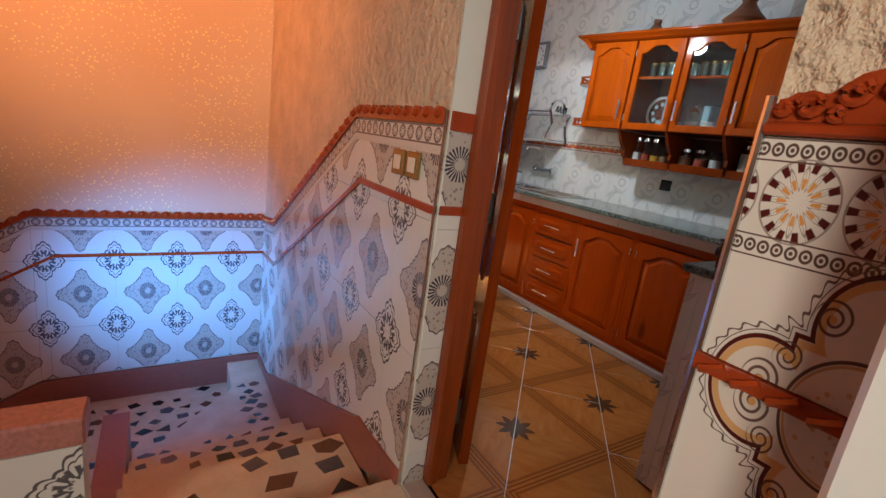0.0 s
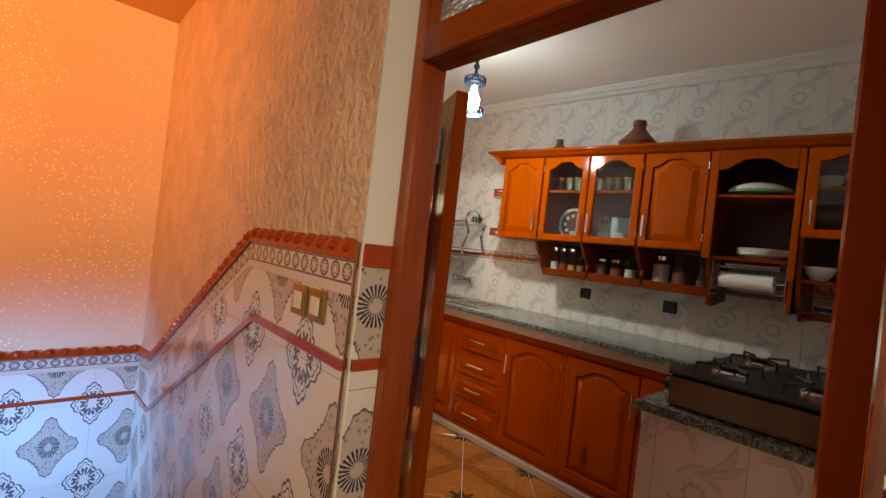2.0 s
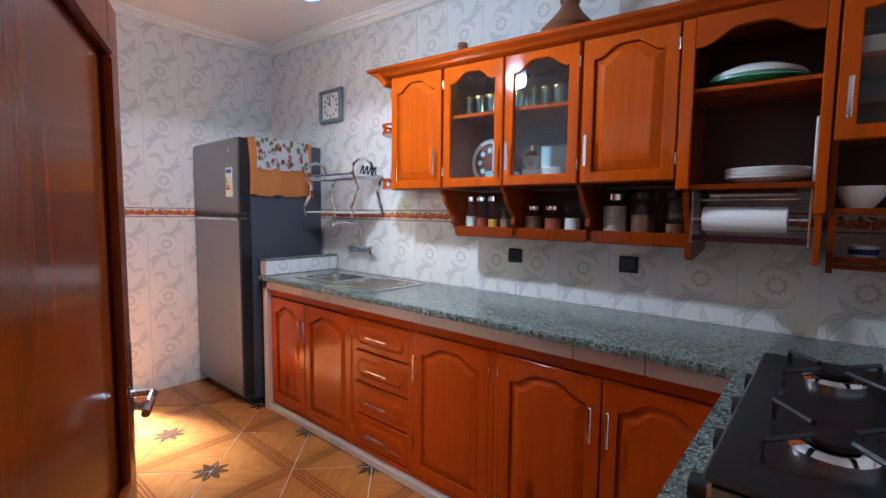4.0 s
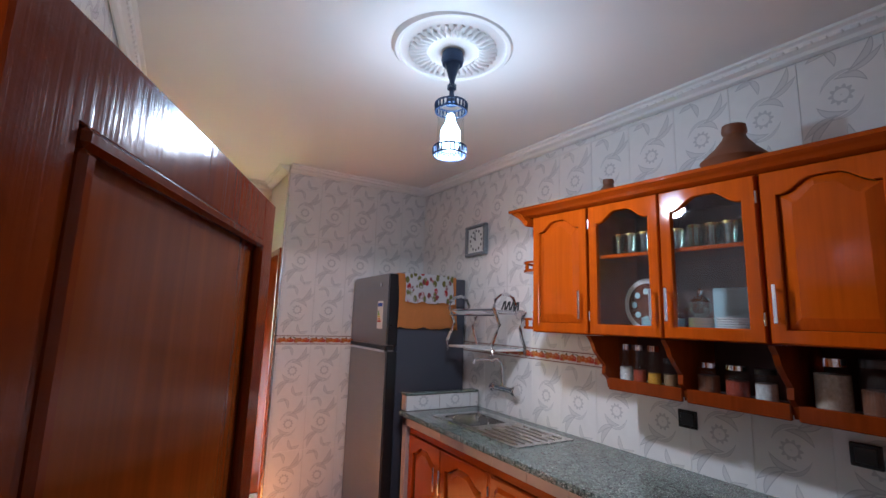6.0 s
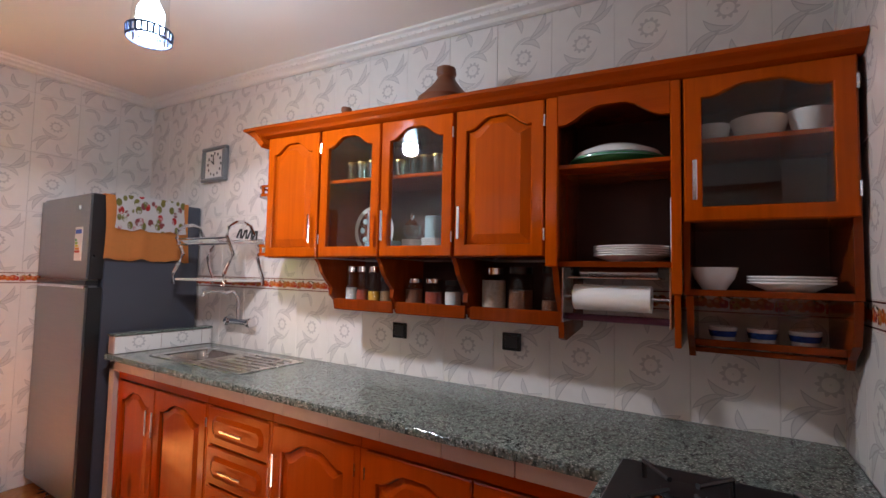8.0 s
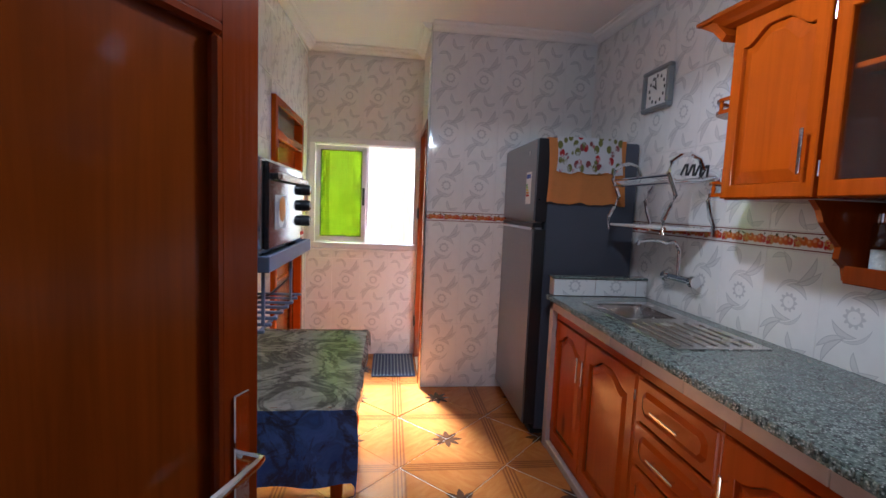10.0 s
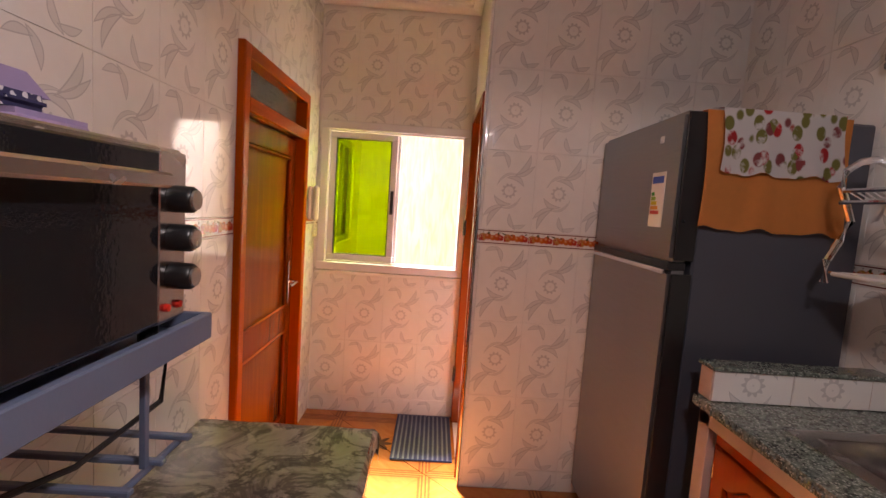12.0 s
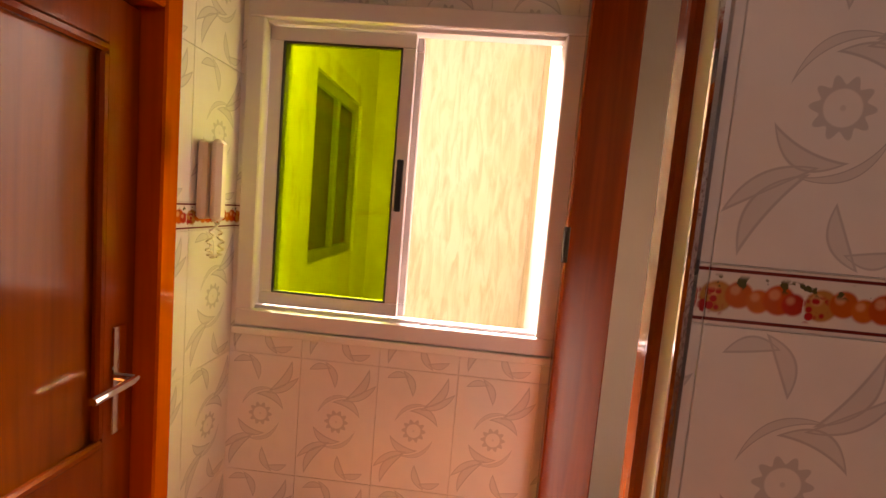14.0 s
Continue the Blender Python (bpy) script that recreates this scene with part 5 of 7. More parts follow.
def tinted():
    m = Mat("green_tinted_glass")
    m.b.inputs["Transmission Weight"].default_value = 1.0
    m.b.inputs["IOR"].default_value = 1.45
    return m.end((0.17, 0.30, 0.003), 0.01)


TINT = tinted()
for nm, x0, x1, yy in (("sash", 1.092, 1.545, 0.036), ("sash", 1.105, 1.565, 0.062)):
    bm = bmesh.new()
    wd = 0.042
    for a, b, c0, d in ((x0, x1, 1.067, 1.067 + wd), (x0, x1, 1.933 - wd, 1.933), (x0, x0 + wd, 1.067 + wd, 1.933 - wd), (x1 - wd, x1, 1.067 + wd, 1.933 - wd)):
        box(a, b, YF + yy, YF + yy + 0.022, c0, d, 0.003, bm)
    sa = part(nm, bm, ALU, w1)
    if yy < 0.05:
        pane = part("pane", box(x0 + wd, x1 - wd, YF + yy + 0.009, YF + yy + 0.013, 1.067 + wd, 1.933 - wd), TINT, sa, "green-yellow tinted pane")
        pane.visible_shadow = False
        part("gasket", tube([(x0 + wd + 0.002, YF + yy + 0.004, z) for z in (1.067 + wd, 1.933 - wd)], 0.004, 6), BLACK, sa)
        part("gasket", tube([(x1 - wd - 0.002, YF + yy + 0.004, z) for z in (1.067 + wd, 1.933 - wd)], 0.004, 6), BLACK, sa)
        part("gasket", tube([(x, YF + yy + 0.004, 1.933 - wd - 0.002) for x in (x0 + wd, x1 - wd)], 0.004, 6), BLACK, sa)
        part("gasket", tube([(x, YF + yy + 0.004, 1.067 + wd + 0.002) for x in (x0 + wd, x1 - wd)], 0.004, 6), BLACK, sa)
        part("latch", box(x1 - 0.034, x1 - 0.012, YF + yy - 0.006, YF + yy - 0.0005, 1.40, 1.56, 0.004), BLACK, sa, "black slide latch")


def cream():
    m = Mat("weathered_cream_wall")
    a = m.noise(1.0, 5, m.stretch(18, 18, 3.0), 0.6, 0.8)
    b = m.noise(3, 3)
    c = m.mix(m.span(a, 0.42, 0.66), (0.86, 0.80, 0.64), (0.66, 0.57, 0.38))
    c = m.mix(m.mul(m.span(b, 0.45, 0.7), 0.4), c, (0.78, 0.70, 0.50))
    return m.end(c, 0.9, 0.0, a, 0.006, 0.6)


CREAM = cream()
WELL0, WELL1 = 0.95, 2.95
wall_well = wall("wall_well_far", "y", 7.6, 7.75, WELL0 - 0.2, WELL1, -0.3, 4.2, [], CREAM)
wall("wall_well_left", "x", WELL0, WELL0 - 0.15, YW + 0.16, 7.6, -0.3, 4.2, [(6.35, 7.2, 1.08, 2.05)], CREAM)
wall("wall_well_right", "x", XP + 0.121, XP + 0.30, 6.301, 7.6, -0.3, 4.2, [], CREAM)
wall("wall_over_window", "y", YW + 0.001, YW + 0.14, WELL0 - 0.2, XP + 0.12, 2.901, 2.96, [], CREAM)
wall("wall_well_corner", "y", YW + 0.10, YW + 0.16, WELL0 - 0.2, XW - 0.001, -0.3, 2.9, [], CREAM)
tagged(solo("floor_well", box(WELL0 - 0.2, WELL1, YW + 0.16, 7.6, -0.4, -0.3), CREAM, "cream floor of the light well", "floor"), kind="structure")
w2 = thing("window_2", WELL0, 6.77, 1.08, "aluminium window in the light well wall", "window", kind="structure")
DIMALU = plain("grey_aluminium", (0.30, 0.30, 0.28), 0.4)
bm = bmesh.new()
for a, b, c0, d in ((6.35, 7.2, 1.08, 1.14), (6.35, 7.2, 1.99, 2.05), (6.35, 6.41, 1.14, 1.99), (7.14, 7.2, 1.14, 1.99), (6.75, 6.80, 1.14, 1.99)):
    box(WELL0 - 0.07, WELL0 - 0.02, a, b, c0, d, 0.003, bm)
part("window_frame", bm, DIMALU, w2)
part("pane", box(WELL0 - 0.05, WELL0 - 0.046, 6.41, 7.14, 1.14, 1.99), plain("dark_pane", (0.03, 0.035, 0.04), 0.05), w2)

# ---- intercom ----
ic = thing("intercom_phone", XW, 5.36, 1.33, "cream intercom handset on the tiled wall", "intercom")
CRM = plain("cream_plastic", (0.70, 0.62, 0.50), 0.35)
part("base", box(XW + 0.008, XW + 0.035, 5.31, 5.41, 1.34, 1.55, 0.008), CRM, ic)
part("handset", box(XW + 0.037, XW + 0.07, 5.318, 5.362, 1.335, 1.555, 0.012), CRM, ic, "cream handset")
coil = [(XW + 0.05 + 0.008 * math.cos(k * 1.1), 5.345 + 0.03 * math.sin(k / 30 * math.pi) + 0.008 * math.sin(k * 1.1), 1.335 - 0.10 * math.sin(k / 60 * math.pi)) for k in range(61)]
part("coiled_cord", tube(coil, 0.003, 5), CRM, ic)

# ---- mat ----
mt = thing("doormat", 1.86, 5.25, 0.0, "navy blue ribbed rug on the tiled floor", "rug")
MATB = plain("navy_rug", (0.03, 0.04, 0.10), 0.95, 0.0, 0.3, 60)
MATG = plain("grey_rug_stripe", (0.16, 0.18, 0.25), 0.95, 0.0, 0.3, 60)
bm = bmesh.new()
part("rug_body", box(1.655, 2.02, 4.945, 5.515, 0.001, 0.009, 0.003), MATB, mt)
for k in range(12):
    part("stripe", box(1.668 + 0.029 * k, 1.679 + 0.029 * k, 4.95, 5.51, 0.0092, 0.0125, 0.001), MATG, mt)

# ---- low table with oilcloth ----
tb = thing("low_table", 1.34, 3.5, 0.0, "low wooden table along the tiled wall", "table")
part("top", box(1.03, 1.658, 2.97, 4.05, 0.625, 0.648, 0.004), WOOD_Y, tb)
part("apron", box(1.06, 1.62, 3.0, 4.02, 0.545, 0.624, 0.003), WOOD_Y, tb)
for x in (1.08, 1.59):
    for y in (3.02, 3.99):
        part("leg", lathe([(0.022, 0.0), (0.022, 0.05), (0.03, 0.10), (0.022, 0.15), (0.028, 0.45), (0.032, 0.544)], x, y, 0, 12), WOOD, tb, "", True)


def table_cloth():
    own = bmesh.new()
    x0, x1, y0, y1, zt = 1.025, 1.668, 2.955, 4.062, 0.652
    nx, ny = 24, 36
    grid = []
    for j in range(ny + 1):
        row = []
        for i in range(nx + 1):
            u, v = i / nx, j / ny
            x = x0 + (x1 - x0 + 0.075) * u
            y = y0 - 0.30 + (y1 - y0 + 0.30 + 0.10) * v
            z = zt + 0.0015 * math.sin(x * 31 + y * 17)
            if x > x1:
                z -= (x - x1)
                x = x1 + 0.006 * math.sin(y * 14)
            if y < y0:
                k = y0 - y
                z -= k
                y = y0 - 0.012 * k / 0.3 * (1 + math.sin(x * 22))
            elif y > y1:
                z -= y - y1
                y = y1 + 0.004
            row.append(own.verts.new((x, y, z)))
        grid.append(row)
    for a, b in zip(grid, grid[1:]):
        for i in range(nx):
            f = own.faces.new((a[i], a[i + 1], b[i + 1], b[i]))
            f.material_index = 1 if a[i].co.z < zt - 0.02 and a[i].co.y < y0 + 0.01 else 0
    bmesh.ops.solidify(own, geom=own.faces[:], thickness=0.0015)
    return own


solo("table_cloth", table_cloth(), [OILCLOTH, BLUECLOTH], "glossy cream marbled oilcloth with blue marbled front drop", "tablecloth", smooth=True)

# ---- wall rack with the electric oven ----
rk = thing("wall_rack", 1.2, 3.05, 1.0, "grey metal wall rack with wire shelf", "rack")
part("tray", box(1.02, 1.455, 2.74, 3.39, 1.222, 1.232, 0.002), GREYBAR, rk)
for b in ((1.445, 1.46, 2.74, 3.39), (1.02, 1.46, 2.735, 2.745), (1.02, 1.46, 3.385, 3.395)):
    part("edge", box(*b, 1.215, 1.262, 0.002), GREYBAR, rk)
for y in (2.90, 3.30):
    part("hanger", box(1.395, 1.405, y - 0.006, y + 0.006, 1.02, 1.221, 0.001), GREYBAR, rk)
    part("hanger", box(1.03, 1.04, y - 0.006, y + 0.006, 1.02, 1.221, 0.001), GREYBAR, rk)
for k in range(9):
    y = 2.74 + 0.082 * k
    part("wire", box(1.04, 1.425, y - 0.007, y + 0.007, 1.018, 1.028, 0.002), GREYBAR, rk)
for x in (1.055, 1.40):
    part("rail", tube([(x, 2.72, 1.012), (x, 3.42, 1.012)], 0.006, 6), GREYBAR, rk)
part("scroll", tube([(1.375 + 0.055 * math.cos(k * 0.3), 2.722, 1.285 + 0.055 * math.sin(k * 0.3)) for k in range(-3, 14)], 0.009, 8), GREYBAR, rk, "", True)

rk.location = (1.178, 2.905, 1.0)
OY0, OY1, OZ0, OZ1, OX = 2.63, 3.205, 1.262, 1.541, 1.408
OVENSTEEL = plain("oven_steel", (0.34, 0.33, 0.35), 0.24, 1.0, 0.1)
ov = thing("mini_oven", 1.24, 2.92, 1.232, "steel countertop oven with black glass door", "oven")
for x in (1.10, 1.38):
    for y in (2.68, 3.16):
        part("foot", lathe([(0.015, 1.233), (0.015, 1.262)], x, y, 0, 10), BLACK, ov)
part("case", box(1.04, OX - 0.018, OY0, OY1, OZ0, OZ1, 0.006), OVENSTEEL, ov, "steel casing")
for x in (OX - 0.052, OX - 0.098):
    part("side_rib", box(x - 0.004, x + 0.004, OY0 - 0.004, OY0 + 0.002, OZ0 + 0.006, OZ1 - 0.004, 0.0015), STEEL, ov)
for k in range(5):
    part("vent_slot", box(1.075, 1.135, OY0 - 0.0015, OY0 + 0.002, OZ1 - 0.07 - 0.012 * k, OZ1 - 0.064 - 0.012 * k, 0.001), BLACK, ov)
part("bezel", box(OX - 0.018, OX - 0.004, OY0, OY1, OZ0, OZ1, 0.003), STEEL, ov)
OVG = plain("black_oven_glass", (0.012, 0.012, 0.014), 0.05)
dd = part("oven_door", box(OX - 0.0035, OX + 0.012, OY0 + 0.02, OY1 - 0.085, OZ0 + 0.012, OZ1 - 0.010, 0.003), OVG, ov, "black glass door")
part("door_handle", box(OX + 0.026, OX + 0.042, OY0 + 0.05, OY1 - 0.10, OZ1 - 0.062, OZ1 - 0.040, 0.004), STEEL, dd, "flat steel handle")
for y in (OY0 + 0.07, OY1 - 0.12):
    part("handle_post", box(OX + 0.0125, OX + 0.0255, y - 0.012, y + 0.012, OZ1 - 0.06, OZ1 - 0.042, 0.002), BLACK, dd)
part("control_panel", box(OX - 0.0035, OX + 0.006, OY1 - 0.075, OY1 - 0.004, OZ0 + 0.008, OZ1 - 0.006, 0.002), STEEL, ov)
for z in (1.463, 1.402, 1.341):
    kb = part("knob", lathe([(0.022, 0.0), (0.021, 0.03), (0.018, 0.034), (0, 0.034)], OX + 0.0065, OY1 - 0.04, z, 18, axis="x"), BLACK, ov, "black control knob", True)
    part("knob_face", lathe([(0.016, 0.0345), (0.015, 0.038), (0, 0.038)], OX + 0.0065, OY1 - 0.04, z, 18, axis="x"), STEEL, kb)
for y in (OY1 - 0.058, OY1 - 0.026):
    part("indicator", lathe([(0.007, 0.0), (0.006, 0.006), (0, 0.007)], OX + 0.0065, y, 1.292, 10, axis="x"), plain("red_indicator", (0.6, 0.02, 0.01), 0.3), ov, "red indicator light")
pic = part("picture_sticker", box(OX + 0.0125, OX + 0.0135, 2.72, 2.865, 1.330, 1.435), plain("sticker_ground", (0.24, 0.24, 0.28), 0.3), dd, "printed sticker of roast chicken")
part("plate_print", lathe([(0, 0.0), (0.036, 0.0), (0.036, 0.0012), (0, 0.0012)], OX + 0.0137, 2.795, 1.368, 24, axis="x"), PAPER, dd)
roast = lathe([(0, -0.04), (0.022, -0.03), (0.034, 0.0), (0.026, 0.03), (0, 0.045)], 0, 0, 0, 14)
for v in roast.verts:
    v.co = Vector((OX + 0.0165 + v.co.x * 0.04, 2.80 + v.co.y * 1.25, 1.389 + v.co.z))
part("roast_print", roast, plain("roast_print", (0.60, 0.20, 0.03), 0.4, 0.0, 0.5, 50), dd, "printed roast chicken", True)
cab = [(1.30, 3.225, 1.30), (1.36, 3.25, 1.20), (1.36, 3.23, 1.10), (1.31, 3.10, 1.05), (1.23, 2.90, 1.06), (1.18, 2.80, 1.08), (1.13, 2.75, 1.045)]
solo("power_cable", tube(cab, 0.005, 6), BLACK, "black power cable looped on the wire shelf", "cable", smooth=True)
solo("adapter", box(1.10, 1.22, 2.77, 2.89, 1.029, 1.07, 0.012), BLACK, "black plug adapter lying on wire shelf", "adapter")

# the cloth things on the oven
VIO = plain("violet_cloth", (0.36, 0.28, 0.48), 0.95, 0.0, 0.2, 40)
DOT = Mat("dotted_cloth")
vv = DOT.voronoi(55)
DOTS = DOT.end(DOT.mix(DOT.near(vv, 0.30, 0.04), (0.03, 0.03, 0.09), (0.65, 0.62, 0.66)), 0.95)
ph = thing("pot_holder", 1.22, 3.06, 1.542, "folded violet and dotted cloth pot holder on oven", "pot holder")
part("cushion", box(1.13, 1.33, 2.98, 3.16, 1.543, 1.575, 0.014, None, 3), VIO, ph, "", True)
part("dotted_side", box(1.12, 1.31, 2.975, 3.07, 1.576, 1.60, 0.010, None, 3), DOTS, ph, "dark blue dotted cloth", True)
part("flap", slabpoly([(3.0, 1.601), (3.10, 1.601), (3.05, 1.632), (3.0, 1.632)], "x", 1.15, 1.28), VIO, ph)
part("strawberry", lathe([(0, 0.0), (0.014, 0.008), (0.022, 0.028), (0.014, 0.042), (0, 0.045)], 1.21, 3.02, 1.632, 12), plain("red_felt", (0.55, 0.05, 0.02), 0.8), ph, "red felt strawberry", True)
part("strawberry_leaf", lathe([(0.018, 0.042), (0.012, 0.052), (0.004, 0.062), (0, 0.062)], 1.21, 3.02, 1.632, 8), plain("green_felt", (0.04, 0.2, 0.03), 0.8), ph)
ph.location = (1.18, 3.135, 1.542)
ph.scale = (0.72, 0.85, 1.0)

# ---- stairwell ----
def glitter():
    m = Mat("glitter_orange_paint")
    big = m.noise(0.7, 2)
    v = m.voronoi(40)
    fl = m.mul(m.near(v, 0.22, 0.04), m.span(m.noise(1.5, 4), 0.42, 0.56))
    c = m.mix(m.span(big, 0.35, 0.65), (0.70, 0.59, 0.47), (0.64, 0.49, 0.36))
    c = m.mix(fl, c, (1.0, 0.92, 0.45))
    return m.end(c, m.sub(0.55, m.mul(fl, 0.3)), 0.0, m.noise(60, 3), 0.001, 0.3)


def rough_plaster(name, col):
    m = Mat(name)
    a = m.noise(30, 4, None, 0.55, 0.0)
    b = m.noise(7, 3)
    c = m.mix(m.span(b, 0.35, 0.7), col, tuple(x * 0.78 for x in col))
    c = m.mix(m.mul(m.span(a, 0.5, 0.7), 0.25), c, tuple(x * 0.7 for x in col))
    return m.end(c, 0.55, 0.0, a, 0.030, 1.0)


GLIT = glitter()
ROUGH = rough_plaster("rough_ochre_plaster", (0.66, 0.50, 0.36))
for o in bpy.data.objects:
    if o.name.startswith("wall_stair"):
        o.data.materials[0] = GLIT
XS = 0.915
tagged(solo("wall_stair_face", slabpoly([(-1.6, 0.0), (0.488, 0.0), (0.488, 2.68), (-1.6, 2.68)], "x", XS - 0.177, XS - 0.001), ROUGH, "rough ochre plaster beside the door", "wall"), kind="structure")
tagged(solo("wall_stair_face_far", slabpoly([(1.442, -1.0), (4.119, -1.0), (4.119, 2.68), (1.442, 2.68)], "x", XS - 0.005, XS - 0.001), ROUGH, "rough ochre plaster over the stair dado", "wall"), kind="structure")
tagged(solo("wall_stair_face_head", box(XS - 0.012, XS - 0.001, 0.5095, 1.4415, 2.03, 2.68), ROUGH, "rough ochre plaster over the door", "wall"), kind="structure")
tagged(solo("reveal", box(XS, 0.999, 1.4385, 1.4395, 1.33, 2.03), PLASTER, "pale plaster door reveal", "wall"), kind="structure")


def dado_tile():
    """White glazed 42 cm tile: a taupe eight-pointed figure in the middle, quarters of a dark lace medallion at the corners."""
    m = Mat("lace_dado_tile")
    s = m.split("UV")
    a = 0.42
    u = m.sub(s[0], a / 2)
    v = m.sub(s[1], a / 2)

    def polar(x, y):
        return m.op("SQRT", m.add(m.op("POWER", x, 2.0), m.op("POWER", y, 2.0))), m.op("ARCTAN2", y, x)
    r, th = polar(u, v)
    edge = m.add(0.112, m.mul(m.op("COSINE", m.mul(th, 4.0)), 0.026))
    edge = m.add(edge, m.mul(m.op("ABSOLUTE", m.op("COSINE", m.mul(th, 4.0))), 0.016))
    edge = m.add(edge, m.mul(m.op("COSINE", m.mul(th, 32.0)), 0.003))
    inside = m.near(m.sub(r, edge), 0.0, 0.002)
    dots = m.near(m.voronoi(60, m.vec(u, v)), 0.30, 0.06)
    rays = m.mul(m.mul(m.near(m.op("COSINE", m.mul(th, 24.0)), 0.0, 0.3), m.near(r, 0.056, 0.002)), m.sub(1.0, m.near(r, 0.020, 0.002)))
    c = m.mix(m.mul(inside, 0.75), (0.66, 0.62, 0.60), (0.40, 0.32, 0.28))
    c = m.mix(m.mul(m.mul(inside, dots), 0.6), c, (0.10, 0.07, 0.08))
    c = m.mix(m.near(m.op("ABSOLUTE", m.sub(r, edge)), 0.003, 0.001), c, (0.12, 0.09, 0.10))
    c = m.mix(rays, c, (0.03, 0.025, 0.05))
    # the medallion that four tiles share
    mu = m.sub(m.mod(m.add(s[0], a / 2), a), a / 2)
    mv = m.sub(m.mod(m.add(s[1], a / 2), a), a / 2)
    r2, t2 = polar(mu, mv)
    e2 = m.add(0.086, m.mul(m.op("COSINE", m.mul(t2, 4.0)), 0.018))
    e2 = m.add(e2, m.mul(m.op("ABSOLUTE", m.op("COSINE", m.mul(t2, 8.0))), 0.010))
    lace = m.near(m.op("ABSOLUTE", m.sub(r2, e2)), 0.0045, 0.0015)
    lace = m.hi(lace, m.near(m.op("ABSOLUTE", m.sub(r2, m.sub(e2, 0.020))), 0.0028, 0.001))
    fl = m.near(m.op("ABSOLUTE", m.sub(r2, m.add(0.040, m.mul(m.op("COSINE", m.mul(t2, 8.0)), 0.010)))), 0.006, 0.002)
    lace = m.hi(lace, m.hi(fl, m.mul(m.near(r2, 0.066, 0.004), m.mul(m.near(m.voronoi(60, m.vec(mu, mv)), 0.3, 0.06), 0.7))))
    ray2 = m.mul(m.near(m.op("COSINE", m.mul(t2, 16.0)), 0.1, 0.3), m.mul(m.near(r2, 0.066, 0.003), m.sub(1.0, m.near(r2, 0.036, 0.002))))
    lace = m.hi(lace, ray2)
    lace = m.mul(lace, m.sub(1.0, m.near(r2, 0.022, 0.002)))
    c = m.mix(m.mul(lace, 0.92), c, (0.06, 0.045, 0.06))
    return m.end(c, 0.14, 0.0, m.noise(4, 2), 0.002, 0.3)


def border_tile():
    """Narrow border printed with a row of rosettes and lace drops."""
    m = Mat("rosette_border_tile")
    s = m.split("UV")
    p = 0.062
    u = m.sub(m.mod(s[0], p), p / 2)
    v = m.sub(s[1], 0.058)
    r = m.op("SQRT", m.add(m.op("POWER", u, 2.0), m.op("POWER", v, 2.0)))
    th = m.op("ARCTAN2", v, u)
    ringm = m.near(m.op("ABSOLUTE", m.sub(r, 0.021)), 0.0035, 0.001)
    pet = m.near(m.op("ABSOLUTE", m.sub(r, m.add(0.012, m.mul(m.op("COSINE", m.mul(th, 8.0)), 0.004)))), 0.0025, 0.001)
    lines = m.hi(m.near(m.op("ABSOLUTE", m.sub(s[1], 0.030)), 0.003, 0.001), m.near(m.op("ABSOLUTE", m.sub(s[1], 0.086)), 0.003, 0.001))
    small = m.near(m.voronoi(70, m.vec(s[0], s[1])), 0.2, 0.05)
    c = m.mix(0.5, (0.60, 0.56, 0.54), (0.52, 0.46, 0.42))
    c = m.mix(m.mul(small, 0.35), c, (0.25, 0.18, 0.15))
    c = m.mix(m.hi(m.hi(ringm, pet), lines), c, (0.14, 0.10, 0.10))
    return m.end(c, 0.16, 0.0, m.noise(5, 2), 0.001, 0.3)


DADO = dado_tile()
BORDER = border_tile()
CROWN = plain("red_brown_glaze", (0.40, 0.055, 0.012), 0.16, 0.0, 0.35, 25)
SKIRT = plain("red_stone_skirting", (0.36, 0.12, 0.09), 0.3, 0.0, 0.3, 40)


def clip(poly, a, b, c):
    """Keeps the part of a polygon with a*u + b*v <= c."""
    out = []
    for i, p in enumerate(poly):
        q = poly[(i + 1) % len(poly)]
        dp, dq = a * p[0] + b * p[1] - c, a * q[0] + b * q[1] - c
        if dp <= 0:
            out.append(p)
        if dp * dq < 0:
            k = dp / (dp - dq)
            out.append((p[0] + (q[0] - p[0]) * k, p[1] + (q[1] - p[1]) * k))
    return out


def poly_tile(parent, poly, to_world, uv0, mat, t=0.007, name="tile", scale=(1.0, 1.0)):
    """A tile cut to a polygon, thin and proud of its wall."""
    me = bpy.data.meshes.new(name)
    n = len(poly)
    cx, cy = sum(p[0] for p in poly) / n, sum(p[1] for p in poly) / n
    sh = [(p[0] + (cx - p[0]) * 0.006, p[1] + (cy - p[1]) * 0.006) for p in poly]
    verts = [to_world(u, v, 0.0) for u, v in sh] + [to_world(u, v, t) for u, v in sh]
    off = OFF.get(parent, Vector((0, 0, 0)))
    me.from_pydata([Vector(v) - off for v in verts], [], [tuple(range(n, 2 * n))] + [(i, (i + 1) % n, n + (i + 1) % n, n + i) for i in range(n)])
    lay = me.uv_layers.new(name="UVMap")
    for lp in me.loops:
        u, v = sh[lp.vertex_index % n]
        lay.data[lp.index].uv = ((u - uv0[0]) * scale[0], (v - uv0[1]) * scale[1])
    me.materials.append(mat)
    ob = new(name, me)
    ob.parent = parent
    return ob


